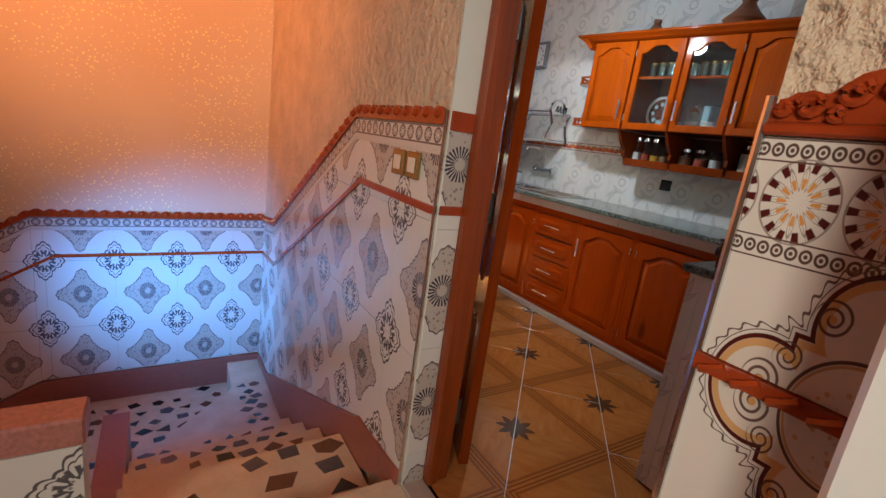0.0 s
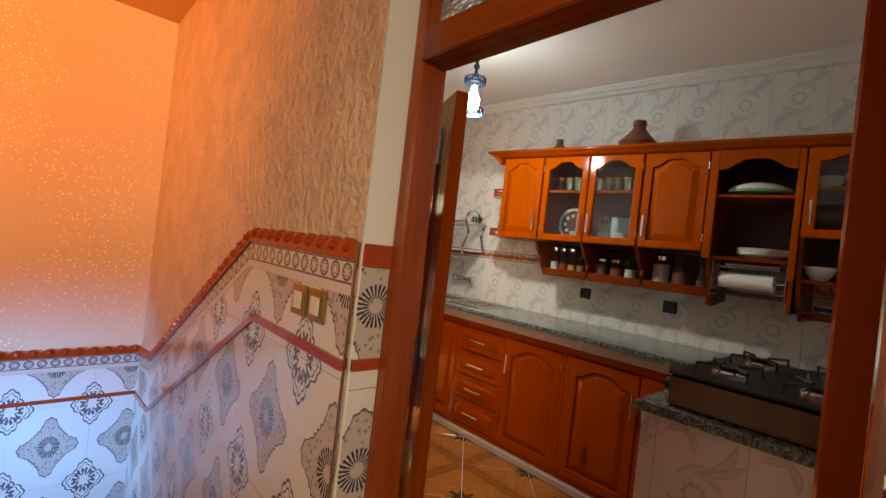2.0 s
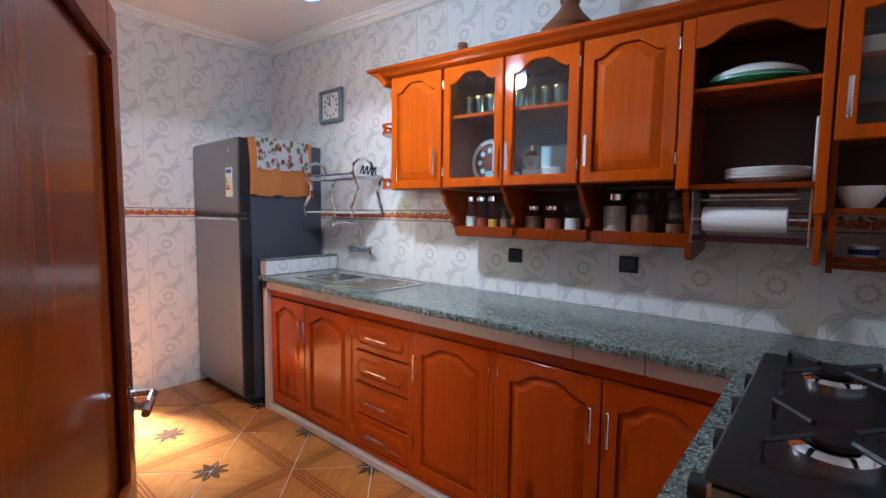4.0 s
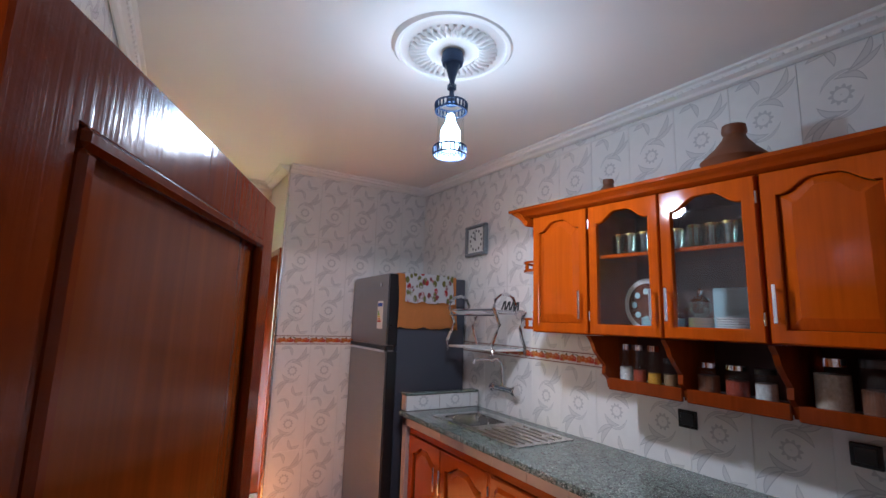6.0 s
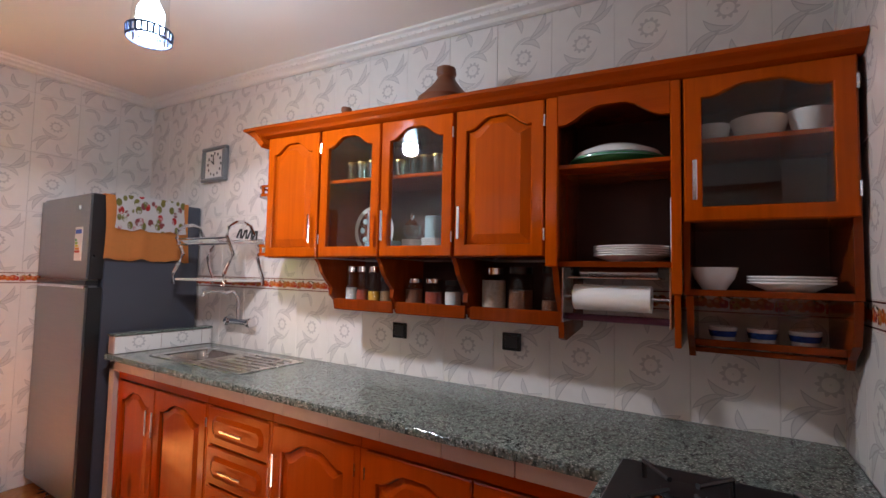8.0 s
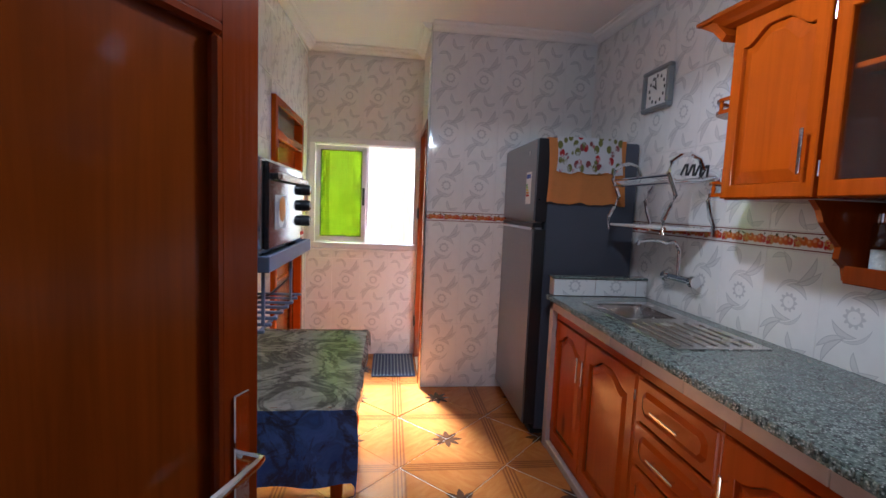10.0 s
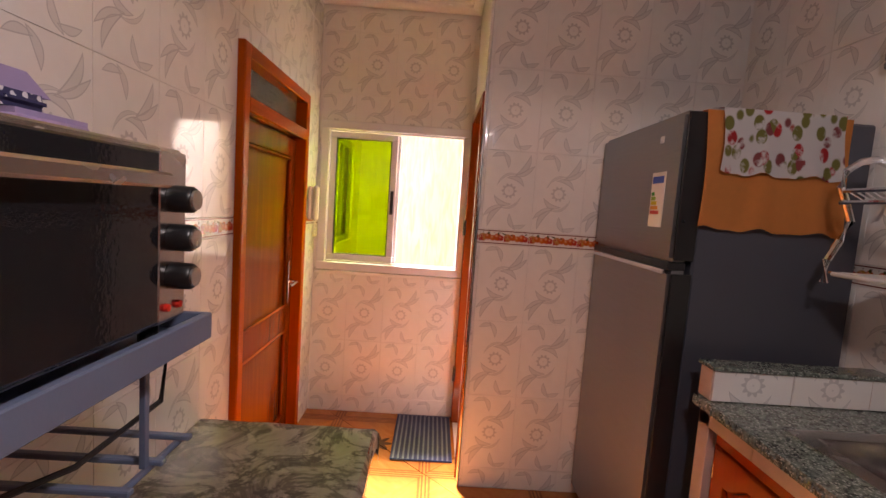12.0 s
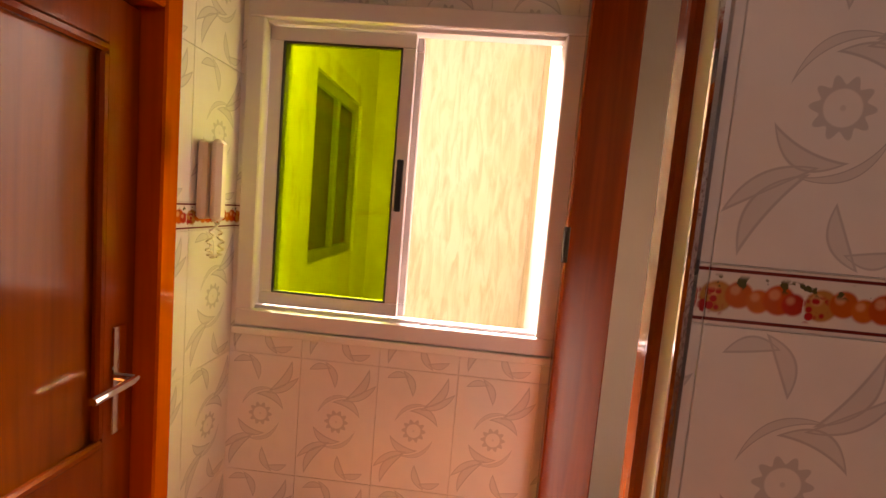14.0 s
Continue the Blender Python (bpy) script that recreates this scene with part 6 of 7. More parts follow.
def dado_run(parent, segs, to_world, ou, ov, step=0.42, rise=0.42):
    """Tiles between sloping lines. segs: (u0, u1, bottom at u0, bottom at u1, top at u0, top at u1)."""
    for u0, u1, b0, b1, t0, t1 in segs:
        sb, stp = (b1 - b0) / (u1 - u0), (t1 - t0) / (u1 - u0)
        i = math.floor((u0 - ou) / step)
        while ou + i * step < u1:
            a, b = max(u0, ou + i * step), min(u1, ou + (i + 1) * step)
            j = math.floor((min(b0, b1) - ov) / rise)
            while ov + j * rise < max(t0, t1):
                c, d = ov + j * rise, ov + (j + 1) * rise
                poly = [(a, c), (b, c), (b, d), (a, d)]
                poly = clip(poly, -stp, 1.0, t0 - stp * u0)
                if len(poly) > 2:
                    poly = clip(poly, sb, -1.0, -(b0 - sb * u0))
                if len(poly) > 2:
                    area = abs(sum(p[0] * q[1] - q[0] * p[1] for p, q in zip(poly, poly[1:] + poly[:1]))) / 2
                    if area > 0.0006:
                        poly_tile(parent, poly, to_world, (ou + i * step, ov + j * rise), DADO, scale=(0.42 / step, 0.42 / rise))
                j += 1
            i += 1


def strip_run(name, parent, line, h0, h1, to_world, mat, t=0.009, pitch=0.21):
    """Pieces of a border that follow a bent line, between two heights over it."""
    for (u0, v0), (u1, v1) in zip(line, line[1:]):
        n = max(1, round(math.hypot(u1 - u0, v1 - v0) / pitch))
        ln = math.hypot(u1 - u0, v1 - v0)
        for k in range(n):
            a, b = k / n, (k + 1) / n
            pa, pb = (u0 + (u1 - u0) * a, v0 + (v1 - v0) * a), (u0 + (u1 - u0) * b, v0 + (v1 - v0) * b)
            poly = [(pa[0], pa[1] + h0), (pb[0], pb[1] + h0), (pb[0], pb[1] + h1), (pa[0], pa[1] + h1)]
            ob = poly_tile(parent, poly, to_world, (0, 0), mat, t, name)
            lay = ob.data.uv_layers[0]
            for lp in ob.data.loops:
                q = lp.vertex_index % 4
                lay.data[lp.index].uv = ((a if q in (0, 3) else b) * ln, 0.0 if q in (0, 1) else h1 - h0)


def crown_run(parent, line, to_world, pitch=0.075, h=0.05, name="crown_piece"):
    """Glazed relief pieces with a scalloped top along a bent line."""
    for (u0, v0), (u1, v1) in zip(line, line[1:]):
        ln = math.hypot(u1 - u0, v1 - v0)
        n = max(1, round(ln / pitch))
        for k in range(n):
            a, b = k / n, (k + 1) / n
            bm = bmesh.new()
            pts = []
            for i in range(9):
                s = i / 8
                w = a + (b - a) * s
                pts.append((u0 + (u1 - u0) * w, v0 + (v1 - v0) * w + h * (0.72 + 0.35 * math.sin(math.pi * s))))
            base = [(u0 + (u1 - u0) * b, v0 + (v1 - v0) * b), (u0 + (u1 - u0) * a, v0 + (v1 - v0) * a)]
            out = pts + base
            lo = [bm.verts.new(to_world(u, v, 0.0)) for u, v in out]
            hi = [bm.verts.new(to_world(u, v, 0.017)) for u, v in out]
            bm.faces.new(hi)
            for i in range(len(out)):
                j = (i + 1) % len(out)
                bm.faces.new((lo[i], lo[j], hi[j], hi[i]))
            mu, mv = (pts[4][0], pts[4][1] - h * 0.45)
            c = to_world(mu, mv, 0.017)
            bmesh.ops.create_icosphere(bm, subdivisions=1, radius=h * 0.34, matrix=Matrix.Translation(c))
            part(name, bm, CROWN, parent, "", True)


# dado on the door wall
near = lambda u, v, t: (XS - 0.006 - t, u, v)
dw = thing("wall_dado", XS, 2.8, 0.0, "lace-patterned glazed tile dado stepping down with the stair", "wall tiling", kind="structure")
SL = -0.547
TOPL = [(1.445, 1.292), (2.18, 1.292), (3.72, 1.292 + SL * 1.54), (4.112, 0.39)]
dado_run(dw, [(1.445, 1.86, 0.056, 0.02, 1.20, 1.20), (1.86, 2.18, 0.02, -0.12, 1.20, 1.20), (2.18, 3.72, -0.12, -0.78, 1.20, 1.20 + SL * 1.54), (3.72, 4.112, -0.78, -0.80, 1.20 + SL * 1.54, 0.30)], near, 1.67, 0.51, 0.41, 0.48)
strip_run("border_tile", dw, [(u, v - 0.092) for u, v in TOPL], 0.0, 0.09, near, BORDER)
crown_run(dw, TOPL, near)
strip_run("rail_tile", dw, [(1.445, 1.015), (2.07, 1.020), (3.66, 0.150), (4.10, 0.115)], 0.0, 0.026, near, CROWN, 0.018, 0.30)
tagged(solo("trim_corner_strip", tube([(XS - 0.012, 1.4425, 0.0), (XS - 0.012, 1.4425, 1.335)], 0.006, 8), CHROME, "chrome tile corner strip", "trim"), kind="structure")

rv = thing("reveal_tiling", 0.95, 1.44, 0.0, "lace tile strip in the door reveal", "wall tiling", kind="structure")
revw = lambda u, v, t: (u, 1.4398 - t, v)
for z in range(4):
    z0, z1 = -0.292 + 0.42 * z, -0.292 + 0.42 * (z + 1)
    poly_tile(rv, [(0.918, max(0, z0)), (0.998, max(0, z0)), (0.998, min(1.275, z1)), (0.918, min(1.275, z1))], revw, (0.918 - 0.16, z0), DADO)
poly_tile(rv, [(0.918, 1.277), (0.998, 1.277), (0.998, 1.335), (0.918, 1.335)], revw, (0, 0), CROWN, 0.012, "crown_piece")
poly_tile(rv, [(0.918, 1.016), (0.998, 1.016), (0.998, 1.045), (0.918, 1.045)], revw, (0, 0), CROWN, 0.014, "rail_tile")
sw = thing("light_switch", XS, 1.70, 1.09, "two brass-framed cream light switches on tile", "light switch")
BRASS = plain("brass_plate", (0.45, 0.33, 0.14), 0.25, 0.9)
for y in (1.605, 1.715):
    pl = part("plate", box(XS - 0.026, XS - 0.014, y - 0.048, y + 0.048, 1.105, 1.195, 0.004), BRASS, sw, "brass switch plate")
    part("rocker", box(XS - 0.031, XS - 0.0265, y - 0.026, y + 0.026, 1.125, 1.175, 0.003), CRM, pl, "cream rocker")

# dado on the far wall
far = lambda u, v, t: (u, 4.114 - t, v)
df = thing("wall_dado_far", 0.0, 4.12, 0.0, "lace-patterned glazed tile dado of far stair wall", "wall tiling", kind="structure")
FT = [(0.905, 0.408), (-0.56, 0.398), (-2.15, -0.60)]
dado_run(df, [(-2.15, -0.56, -1.6, -0.80, -0.69, 0.308), (-0.56, 0.905, -0.80, -0.78, 0.308, 0.318)], far, -0.111, 0.09, 0.39, 0.50)
strip_run("border_tile", df, [(u, v - 0.092) for u, v in FT][::-1], 0.0, 0.09, far, BORDER)
crown_run(df, FT[::-1], far)
strip_run("rail_tile", df, [(-2.1, -0.84), (-0.45, 0.115), (0.90, 0.125)], 0.0, 0.022, far, CROWN, 0.018, 0.3)
tagged(solo("skirting", slabpoly([(1.445, 0.0), (1.445, 0.054), (1.86, 0.018), (2.18, -0.122), (3.72, -0.782), (4.10, -0.802), (4.10, -0.95), (3.2, -0.95), (2.2, -0.40)], "x", XS - 0.026, XS - 0.006), SKIRT, "red stone stair skirting", "skirting"), kind="structure")
tagged(solo("skirting", slabpoly([(0.89, -0.79), (0.89, -1.4), (-2.15, -1.75), (-2.15, -1.62), (-0.56, -0.81)], "y", 4.09, 4.114), SKIRT, "red stone skirting of far wall", "skirting"), kind="structure")

# dado on the narrow wall by the door
def pillar_tile():
    """White tile printed with chains, a ring of rosettes and scalloped brown arches."""
    m = Mat("rosette_pillar_tile")
    s = m.split("UV")
    u, v = s[0], s[1]

    def polar(cx, cy, wrap=None):
        du = m.sub(u, cx) if wrap is None else m.sub(m.mod(m.sub(u, cx - wrap / 2), wrap), wrap / 2)
        dv = m.sub(v, cy)
        return m.op("SQRT", m.add(m.op("POWER", du, 2.0), m.op("POWER", dv, 2.0))), m.op("ARCTAN2", dv, du)
    c = m.mix(m.mul(m.noise(5, 3), 0.3), (0.68, 0.63, 0.58), (0.60, 0.54, 0.49))
    r, th = polar(0.082, 1.216, 0.118)
    r = m.mul(r, 0.87)
    cut = m.near(m.op("COSINE", m.mul(th, 12.0)), 0.25, 0.2)
    dark = m.mul(m.near(m.op("ABSOLUTE", m.sub(r, 0.0405)), 0.0062, 0.001), m.sub(1.0, m.near(m.op("COSINE", m.mul(th, 14.0)), 0.1, 0.25)))
    org = m.mul(m.near(m.op("ABSOLUTE", m.sub(r, 0.021)), 0.006, 0.001), m.sub(1.0, cut))
    zig = m.add(0.027, m.mul(m.op("COSINE", m.mul(th, 12.0)), 0.013))
    web = m.hi(m.mul(m.near(m.op("ABSOLUTE", m.op("SINE", m.mul(th, 6.0))), 0.045, 0.03), m.near(r, 0.047, 0.001)), m.near(m.op("ABSOLUTE", m.sub(r, zig)), 0.0022, 0.001))
    rim = m.near(m.op("ABSOLUTE", m.sub(r, 0.048)), 0.0012, 0.0006)
    band = m.near(m.op("ABSOLUTE", m.sub(v, 1.216)), 0.056, 0.001)
    c = m.mix(m.mul(m.hi(web, rim), m.mul(band, 0.7)), c, (0.15, 0.09, 0.07))
    c = m.mix(m.mul(org, band), c, (0.62, 0.28, 0.08))
    c = m.mix(m.mul(dark, band), c, (0.08, 0.012, 0.012))
    for z in (1.150, 1.281):
        d, t3 = polar(0.01, z, 0.021)
        ch = m.hi(m.near(m.op("ABSOLUTE", m.sub(d, 0.0075)), 0.002, 0.0008), m.near(d, 0.003, 0.001))
        c = m.mix(m.mul(ch, m.near(m.op("ABSOLUTE", m.sub(v, z)), 0.012, 0.0005)), c, (0.10, 0.06, 0.05))
        c = m.mix(m.near(m.op("ABSOLUTE", m.sub(m.op("ABSOLUTE", m.sub(v, z)), 0.0145)), 0.0012, 0.0005), c, (0.12, 0.07, 0.06))
    # a four-lobed figure with square shoulders, lace round it and scrolls inside
    for cx, cy in ((0.235, 0.955), (0.755, 0.955), (0.235, 0.30), (0.755, 0.30)):
        x, y = m.op("ABSOLUTE", m.sub(u, cx)), m.op("ABSOLUTE", m.sub(v, cy))

        def off(px, py, rr):
            return m.sub(m.op("SQRT", m.add(m.op("POWER", m.sub(x, px), 2.0), m.op("POWER", m.sub(y, py), 2.0))), rr)
        sd = m.lo(m.hi(m.sub(x, 0.100), m.sub(y, 0.098)), m.lo(off(0.125, 0.0, 0.082), off(0.0, 0.118, 0.082)))
        th4 = m.op("ARCTAN2", y, x)
        inner = m.near(sd, 0.0, 0.001)
        c = m.mix(m.mul(inner, 0.35), c, (0.60, 0.46, 0.36))
        lace = m.near(m.op("ABSOLUTE", m.sub(sd, m.add(0.013, m.mul(m.op("COSINE", m.mul(th4, 56.0)), 0.0035)))), 0.0016, 0.0006)
        lace = m.hi(lace, m.near(m.op("ABSOLUTE", m.sub(sd, 0.006)), 0.0008, 0.0004))
        c = m.mix(lace, c, (0.14, 0.09, 0.08))
        c = m.mix(m.near(m.op("ABSOLUTE", m.add(sd, 0.003)), 0.0035, 0.0008), c, (0.075, 0.012, 0.010))
        c = m.mix(m.near(m.op("ABSOLUTE", m.add(sd, 0.0125)), 0.0055, 0.0008), c, (0.58, 0.33, 0.14))
        core = off(0.0, 0.0, 0.088)
        c = m.mix(m.near(m.op("ABSOLUTE", core), 0.0025, 0.0008), c, (0.09, 0.05, 0.04))
        c = m.mix(m.near(m.op("ABSOLUTE", m.add(core, 0.006)), 0.002, 0.0006), c, (0.45, 0.28, 0.16))
        for px, py, rr in ((0.128, 0.018, 0.030), (0.060, 0.128, 0.026), (0.100, 0.062, 0.022)):
            o = off(px, py, 0.0)
            spin = m.op("ARCTAN2", m.sub(y, py), m.sub(x, px))
            curl = m.op("ABSOLUTE", m.sub(m.mod(m.add(o, m.mul(spin, rr / 16.0)), rr / 2.4), rr / 4.8))
            c = m.mix(m.mul(m.mul(m.near(curl, rr / 13.0, 0.0008), m.near(o, rr, 0.001)), 0.92), c, (0.085, 0.035, 0.03))
            c = m.mix(m.near(o, rr * 0.2, 0.001), c, (0.60, 0.30, 0.10))
        dots = m.mul(m.near(m.voronoi(75, m.vec(u, v)), 0.28, 0.06), m.near(core, -0.014, 0.001))
        c = m.mix(m.mul(dots, 0.8), c, (0.50, 0.27, 0.12))
    return m.end(c, 0.12, 0.0, m.noise(4, 2), 0.0015, 0.3)


PIL = pillar_tile()
pil = thing("wall_dado_pillar", 0.9, 0.3, 0.0, "rosette-printed tile dado of the wall by the door", "wall tiling", kind="structure")
pw = lambda u, v, t: (XS - 0.0125 - t, 0.552 - u, v)
for u0 in (0.0, 0.25, 0.5):
    for a, b in ((-0.325, -0.25), (-0.25, 0.15), (0.15, 0.55), (0.55, 0.948), (0.974, 1.298)):
        ob = poly_tile(pil, [(u0, a), (u0 + 0.249, a), (u0 + 0.249, b), (u0, b)], pw, (0.0, 0.0), PIL, scale=(1.25, 1.0))
    poly_tile(pil, [(u0, 0.949), (u0 + 0.249, 0.949), (u0 + 0.249, 0.973), (u0, 0.973)], pw, (0, 0), CROWN, 0.016, "rail_tile")
    for k in range(5):
        bm = bmesh.new()
        y = 0.552 - u0 - 0.03 - 0.047 * k
        tube([(XS - 0.03, y + 0.016, 0.953), (XS - 0.033, y, 0.961), (XS - 0.03, y - 0.016, 0.970)], 0.007, 6, bm)
        part("rope_twist", bm, CROWN, pil, "", True)
    bm = bmesh.new()
    box(XS - 0.028, XS - 0.0125, 0.552 - u0 - 0.249, 0.552 - u0, 1.299, 1.316, 0.004, bm)
    part("crown_base", bm, CROWN, pil)
    yc = 0.552 - u0 - 0.125
    prof = [(yc - 0.122, 1.317), (yc + 0.122, 1.317), (yc + 0.122, 1.336), (yc + 0.095, 1.354), (yc + 0.06, 1.352), (yc + 0.035, 1.374), (yc, 1.384), (yc - 0.035, 1.374), (yc - 0.06, 1.352), (yc - 0.095, 1.354), (yc - 0.122, 1.336)]
    part("crown_piece", slabpoly(prof, "x", XS - 0.022, XS - 0.0125), CROWN, pil)
    for sgn in (-1, 1):
        for cy, cz, rr, turns, ph0 in ((0.075, 1.336, 0.016, 1.3, 0.3), (0.035, 1.352, 0.016, 1.2, 2.2), (0.045, 1.328, 0.009, 1.0, 4.0), (0.105, 1.332, 0.009, 1.1, 1.0)):
            pts = []
            for k in range(15):
                a = ph0 + turns * 2 * math.pi * k / 14
                q = rr * (1 - 0.65 * k / 14)
                pts.append((XS - 0.025 - 0.003 * k / 14, yc + sgn * (cy + q * math.cos(a)), cz + q * math.sin(a)))
            part("scroll", tube(pts, 0.0055, 6), CROWN, pil, "", True)
    part("bud", lathe([(0, -0.010), (0.010, 0.0), (0.008, 0.012), (0, 0.022)], XS - 0.026, yc, 1.352, 10), CROWN, pil, "", True)
tagged(solo("trim_corner_strip", tube([(XS - 0.183, 0.491, 0.0), (XS - 0.183, 0.491, 1.34)], 0.006, 8), CHROME, "chrome tile corner strip", "trim"), kind="structure")
pil.location, pil.scale = (0.735, 0.288, 0.26), (1.0, 0.8, 0.8)



# landing and steps of terrazzo with large dark chips
def terrazzo():
    m = Mat("pale_terrazzo")
    f = m.voronoi(140)
    n = m.noise(8, 3)
    c = m.mix(m.span(n, 0.3, 0.7), (0.66, 0.55, 0.42), (0.56, 0.44, 0.31))
    c = m.mix(m.mul(m.near(f, 0.22, 0.06), 0.5), c, (0.30, 0.20, 0.13))
    return m.end(c, 0.2, 0.0, m.noise(40, 2), 0.0005, 0.2)


TERRAZZO = terrazzo()
CHIPS = [plain("black_marble_chip", (0.018, 0.018, 0.024), 0.15, 0.0, 0.5, 40), plain("brown_marble_chip", (0.16, 0.075, 0.045), 0.15, 0.0, 0.4, 40), plain("grey_marble_chip", (0.10, 0.10, 0.12), 0.15, 0.0, 0.4, 40)]
rs = random.Random(11)


def chip(parent, cx, cy, z, r):
    n = rs.choice((4, 4, 4, 5, 3))
    a0 = rs.uniform(0, 6)
    pts = [(cx + r * rs.uniform(0.85, 1.3) * math.cos(a0 + 2 * math.pi * k / n), cy + 0.8 * r * rs.uniform(0.85, 1.3) * math.sin(a0 + 2 * math.pi * k / n)) for k in range(n)]
    me = bpy.data.meshes.new("stone_chip")
    off = OFF.get(parent, Vector((0, 0, 0)))
    me.from_pydata([Vector((x, y, z - 0.002)) - off for x, y in pts] + [Vector((x, y, z + 0.0012)) - off for x, y in pts], [], [tuple(range(n, 2 * n))] + [(i, (i + 1) % n, n + (i + 1) % n, n + i) for i in range(n)])
    me.materials.append(rs.choice(CHIPS[:1] * 3 + CHIPS[1:] * 2))
    ob = new("stone_chip", me)
    ob.parent = parent


def step(name, poly, z, depth, label, gap=0.185, size=(0.05, 0.08)):
    s = thing(name, poly[0][0], poly[0][1], z - depth, label, "step", "stair steps", "structure")
    part("tread", slabpoly(poly, "z", z - 0.035, z, 0.005 if len(poly) < 5 else 0), TERRAZZO, s)
    part("riser", slabpoly([(sum(p[0] for p in poly) / len(poly) + (x - sum(p[0] for p in poly) / len(poly)) * 0.985, sum(p[1] for p in poly) / len(poly) + (y - sum(p[1] for p in poly) / len(poly)) * 0.96) for x, y in poly], "z", z - depth, z - 0.036), TERRAZZO, s)
    xs, ys = [p[0] for p in poly], [p[1] for p in poly]
    y = min(ys) + 0.05
    row = 0
    while y < max(ys) - 0.03:
        x = min(xs) + 0.06 + (0.05 if row % 2 else 0)
        while x < max(xs) - 0.05:
            px, py = x + rs.uniform(-0.13, 0.13) * gap, y + rs.uniform(-0.11, 0.11) * gap
            inside = all((poly[(i + 1) % len(poly)][0] - p[0]) * (py - p[1]) - (poly[(i + 1) % len(poly)][1] - p[1]) * (px - p[0]) > 0.045 * math.dist(p, poly[(i + 1) % len(poly)]) for i, p in enumerate(poly))
            if inside and rs.random() < 0.88:
                chip(s, px, py, z, rs.uniform(*size))
            x += gap
        y += gap * 0.85
        row += 1
    return s


step("landing", [(-2.2, -1.6), (0.914, -1.6), (0.914, 1.485), (-2.2, 1.485)], 0.0, 1.3, "pale terrazzo landing with dark stone chips", 0.26, (0.05, 0.08))
L = 0.02
for k, (a, b) in enumerate(((1.47, 2.01), (1.99, 2.31), (2.29, 2.615), (2.595, 2.925))):
    step("stair_step", [(L, a), (0.888, a), (0.888, b), (L, b - 0.025)], -0.165 - 0.17 * k, 1.1 - 0.1 * k, "pale terrazzo step with black and brown stone chips", *((0.17, (0.045, 0.07)) if k == 0 else (0.11, (0.03, 0.05))))
step("stair_step", [(L, 2.90), (0.888, 2.90), (0.888, 4.088), (0.645, 4.088), (0.63, 3.68), (L, 3.02)], -0.845, 0.6, "triangular terrazzo winder step with black chips", 0.095, (0.03, 0.05))
step("stair_step", [(-0.62, 2.93), (L - 0.01, 2.93), (0.66, 3.66), (0.66, 4.088), (-0.62, 4.088)], -1.03, 0.5, "lower terrazzo winder step with black chips", 0.14, (0.035, 0.06))
step("stair_step", [(-1.25, 2.86), (-0.60, 2.86), (-0.60, 4.088), (-1.25, 4.088)], -1.20, 0.4, "lower terrazzo step with black stone chips", 0.15, (0.035, 0.06))
tagged(solo("floor_lower", box(-2.2, 0.915, 1.5, 4.12, -1.75, -1.5), TERRAZZO, "terrazzo floor of the lower stair", "floor"), kind="structure")

# parapet
pp = thing("stair_parapet", -0.5, 1.56, 0.0, "low tiled stair parapet with pink granite cap", "parapet")
PINK = plain("pink_granite", (0.52, 0.20, 0.17), 0.3, 0.0, 0.5, 90)
part("core", box(-1.6, -0.005, 1.505, 1.59, -0.2, 0.383), PLASTER, pp)
part("cap", box(-1.62, 0.004, 1.49, 1.60, 0.384, 0.462, 0.006), PINK, pp, "pink granite cap")
ppw = lambda u, v, t: (u, 1.5045 - t, v)
for k in range(4):
    poly_tile(pp, [(-0.42 * (k + 1) - 0.004, 0.0), (-0.42 * k - 0.004, 0.0), (-0.42 * k - 0.004, 0.382), (-0.42 * (k + 1) - 0.004, 0.382)], ppw, (-0.42 * (k + 1) - 0.004, -0.16), DADO)
tagged(solo("wall_stair_core", box(-0.10, 0.018, 1.64, 2.90, -1.5, -0.42), SKIRT, "red painted inner stair wall", "wall"), kind="structure")

lb = solo("leaning_board", box(0.60, 0.63, -0.55, 0.317, 0.0, 1.35, 0.006), WHITE, "white painted board standing against the tiled wall", "board")

# ---- tiles ----
tile_face(wall_east, (XE - 0.001, 4.738, 0), (0, -1, 0), 0.0, 4.193, ROWS_K, [(0, 4.2, 0, 0.9)], start=0.0)
tile_face(wall_north, (XP, YN - 0.001, 0), (1, 0, 0), 0.0, XE - XP, ROWS_K, [], start=0.02)
tile_face(wall_window, (XW, YW - 0.001, 0), (1, 0, 0), 0.0, XP - XW, ROWS_K, [(WIN[0] - XW, WIN[1] - XW, 1.0, 2.0)], start=-0.01)
tile_face(wall_west, (XW + 0.001, 0.0, 0), (0, 1, 0), YS, YW, ROWS_K, [DOOR1, DOOR2], start=0.005)
tile_face(wall_south, (XE, YS + 0.001, 0), (-1, 0, 0), 0.0, XE - XW, ROWS_K, [(0, 1.56, 0, 0.9)], start=0.0)
P = 0.594
ft = uv_quad_mesh("floor_tile", 0.4175, 0.4175, 0.00125, 0.00125, FLOORTILE)
rot45 = Matrix.Rotation(radians(45), 4, "Z")
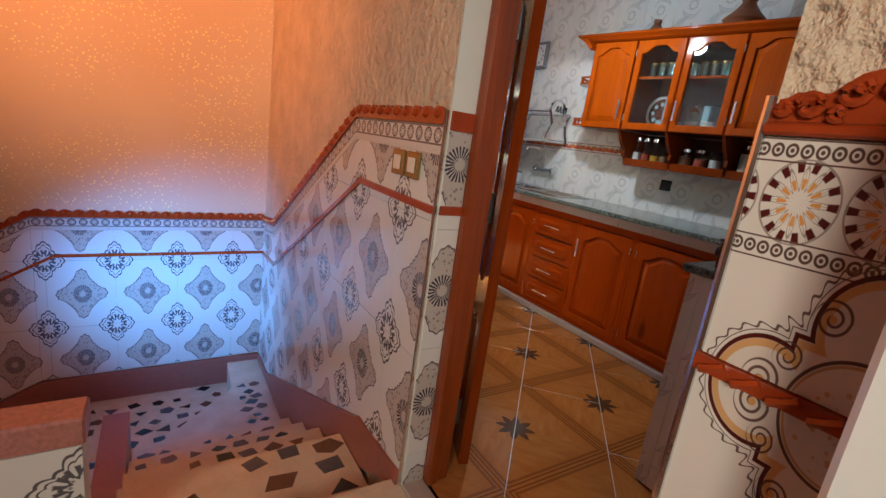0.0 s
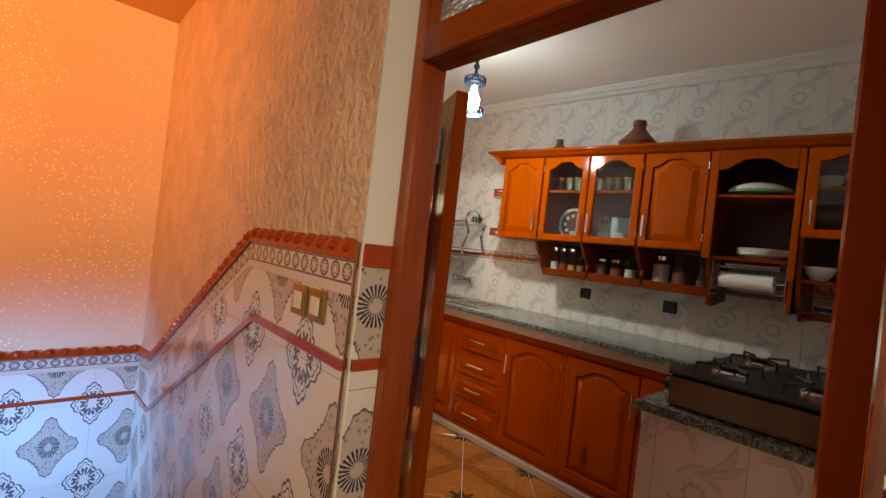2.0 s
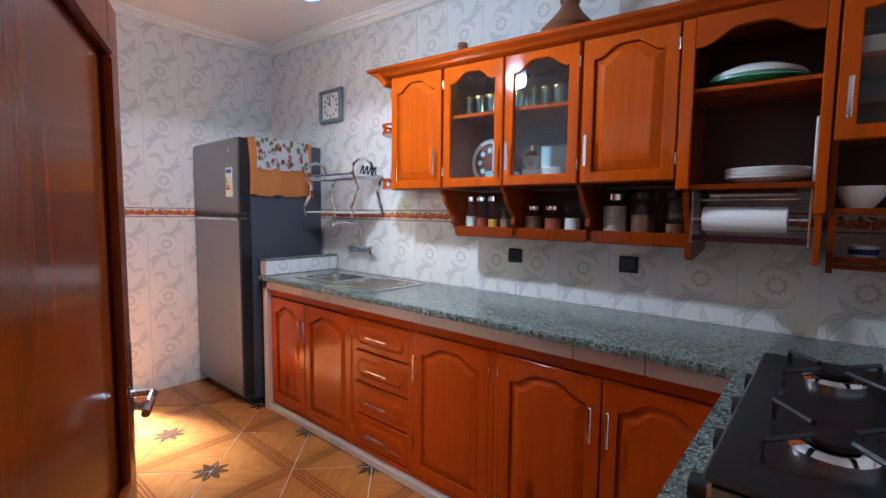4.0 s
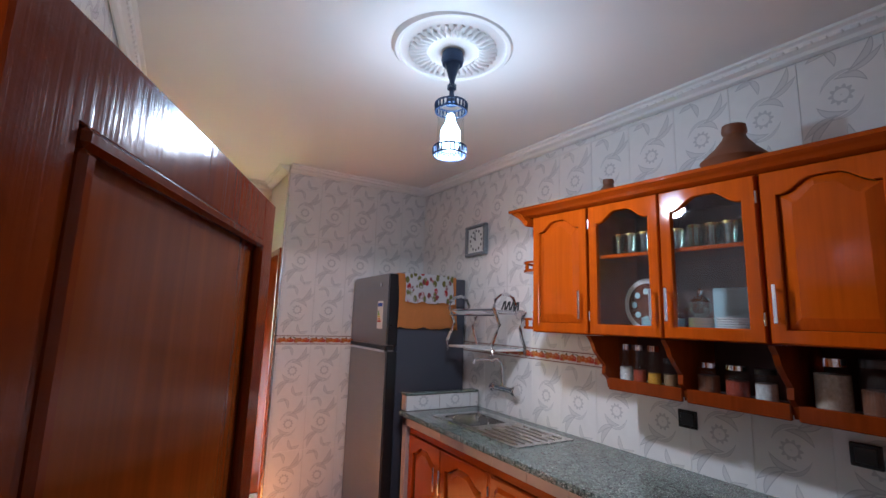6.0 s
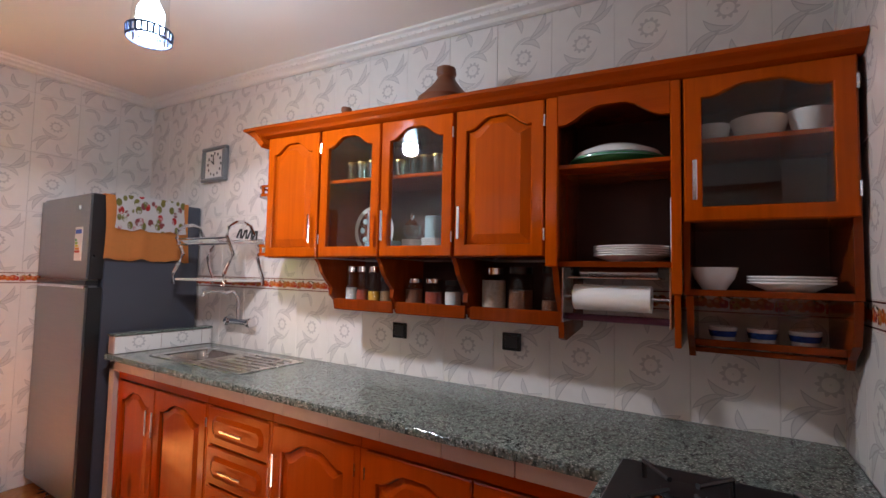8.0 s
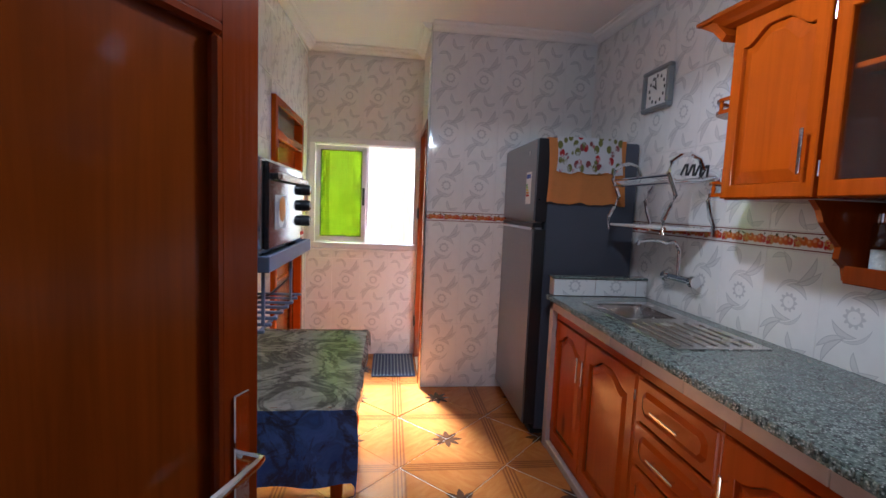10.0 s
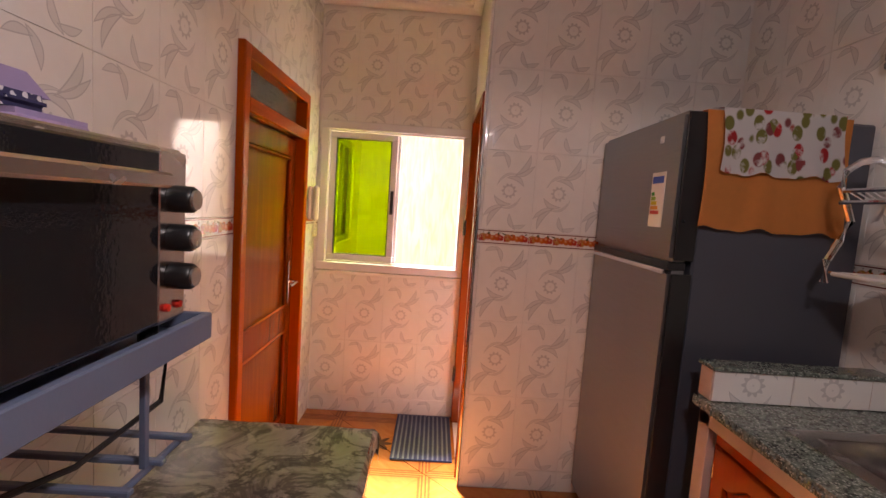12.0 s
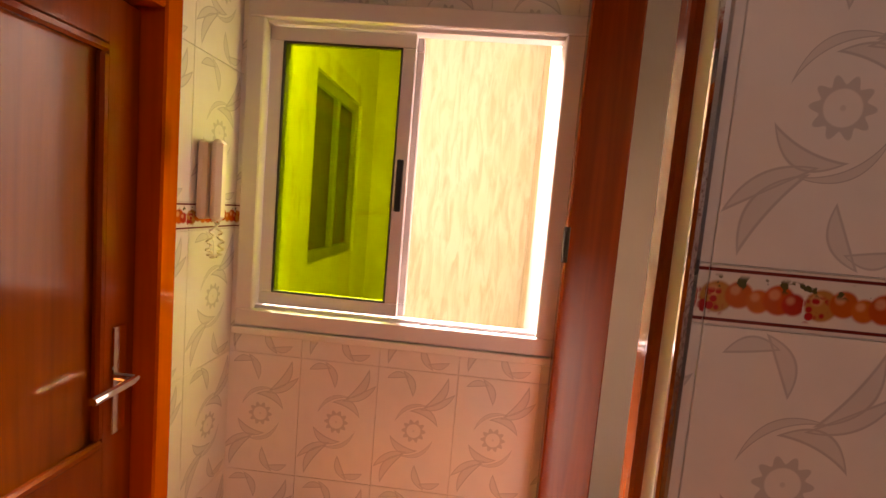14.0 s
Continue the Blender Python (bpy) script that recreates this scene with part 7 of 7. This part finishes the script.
rot135 = Matrix.Rotation(radians(135), 4, "Z")
for i in range(-6, 12):
    for j in range(-6, 12):
        for which in (0, 1):
            x, y = 1.860 + P * i, 1.262 + P * j
            cx, cy = (x, y + P / 2) if which == 0 else (x + P / 2, y)
            if not (0.7 < cx < 3.6 and 0.25 < cy < 5.85):
                continue
            m = (Matrix.Translation((x, y, -0.006)) @ rot45) if which == 0 else (Matrix.Translation((x + P, y, -0.006)) @ rot135)
            if cx > 1.30 and cx < 3.0 and 0.85 < cy < 5.2 and not (cy > 4.4 and cx > 1.75):
                ob = new("tile", ft)
                ob.parent = floor
                ob.matrix_local = m
                continue
            inv = m.inverted()
            full = [(m @ Vector(p))[:2] for p in ((0.00125, 0.00125, 0), (0.41875, 0.00125, 0), (0.41875, 0.41875, 0), (0.00125, 0.41875, 0))]
            cuts = [(0.55, 4.735, 3.31), (4.735, 5.53, 2.04)] if cy > 4.3 and cx > 1.7 else [(0.55, 5.53, 3.31 if cy < 4.75 else 2.04)]
            for low, high, side in cuts:
                quad = full
                for na, nb, lim in ((-1, 0, -1.0), (1, 0, side), (0, -1, -low), (0, 1, high)):
                    quad = clip(quad, na, nb, lim) if len(quad) > 2 else []
                if len(quad) < 3:
                    continue
                n = len(quad)
                loc = [inv @ Vector((a, b, -0.006)) for a, b in quad]
                me = bpy.data.meshes.new("floor_tile_cut")
                me.from_pydata([(p.x, p.y, 0.0) for p in loc] + [(p.x, p.y, 0.006) for p in loc], [], [tuple(range(n, 2 * n))] + [(k, (k + 1) % n, n + (k + 1) % n, n + k) for k in range(n)])
                lay = me.uv_layers.new(name="UVMap")
                for lp in me.loops:
                    p = me.vertices[lp.vertex_index].co
                    lay.data[lp.index].uv = (p.x, p.y)
                me.materials.append(FLOORTILE)
                ob = new("tile", me)
                ob.parent = floor
                ob.matrix_local = m
tagged(solo("threshold", box(0.916, 1.0, 0.56, 1.436, -0.02, 0.004, 0.003), STRIP, "pale marble door threshold", "threshold"), kind="structure")
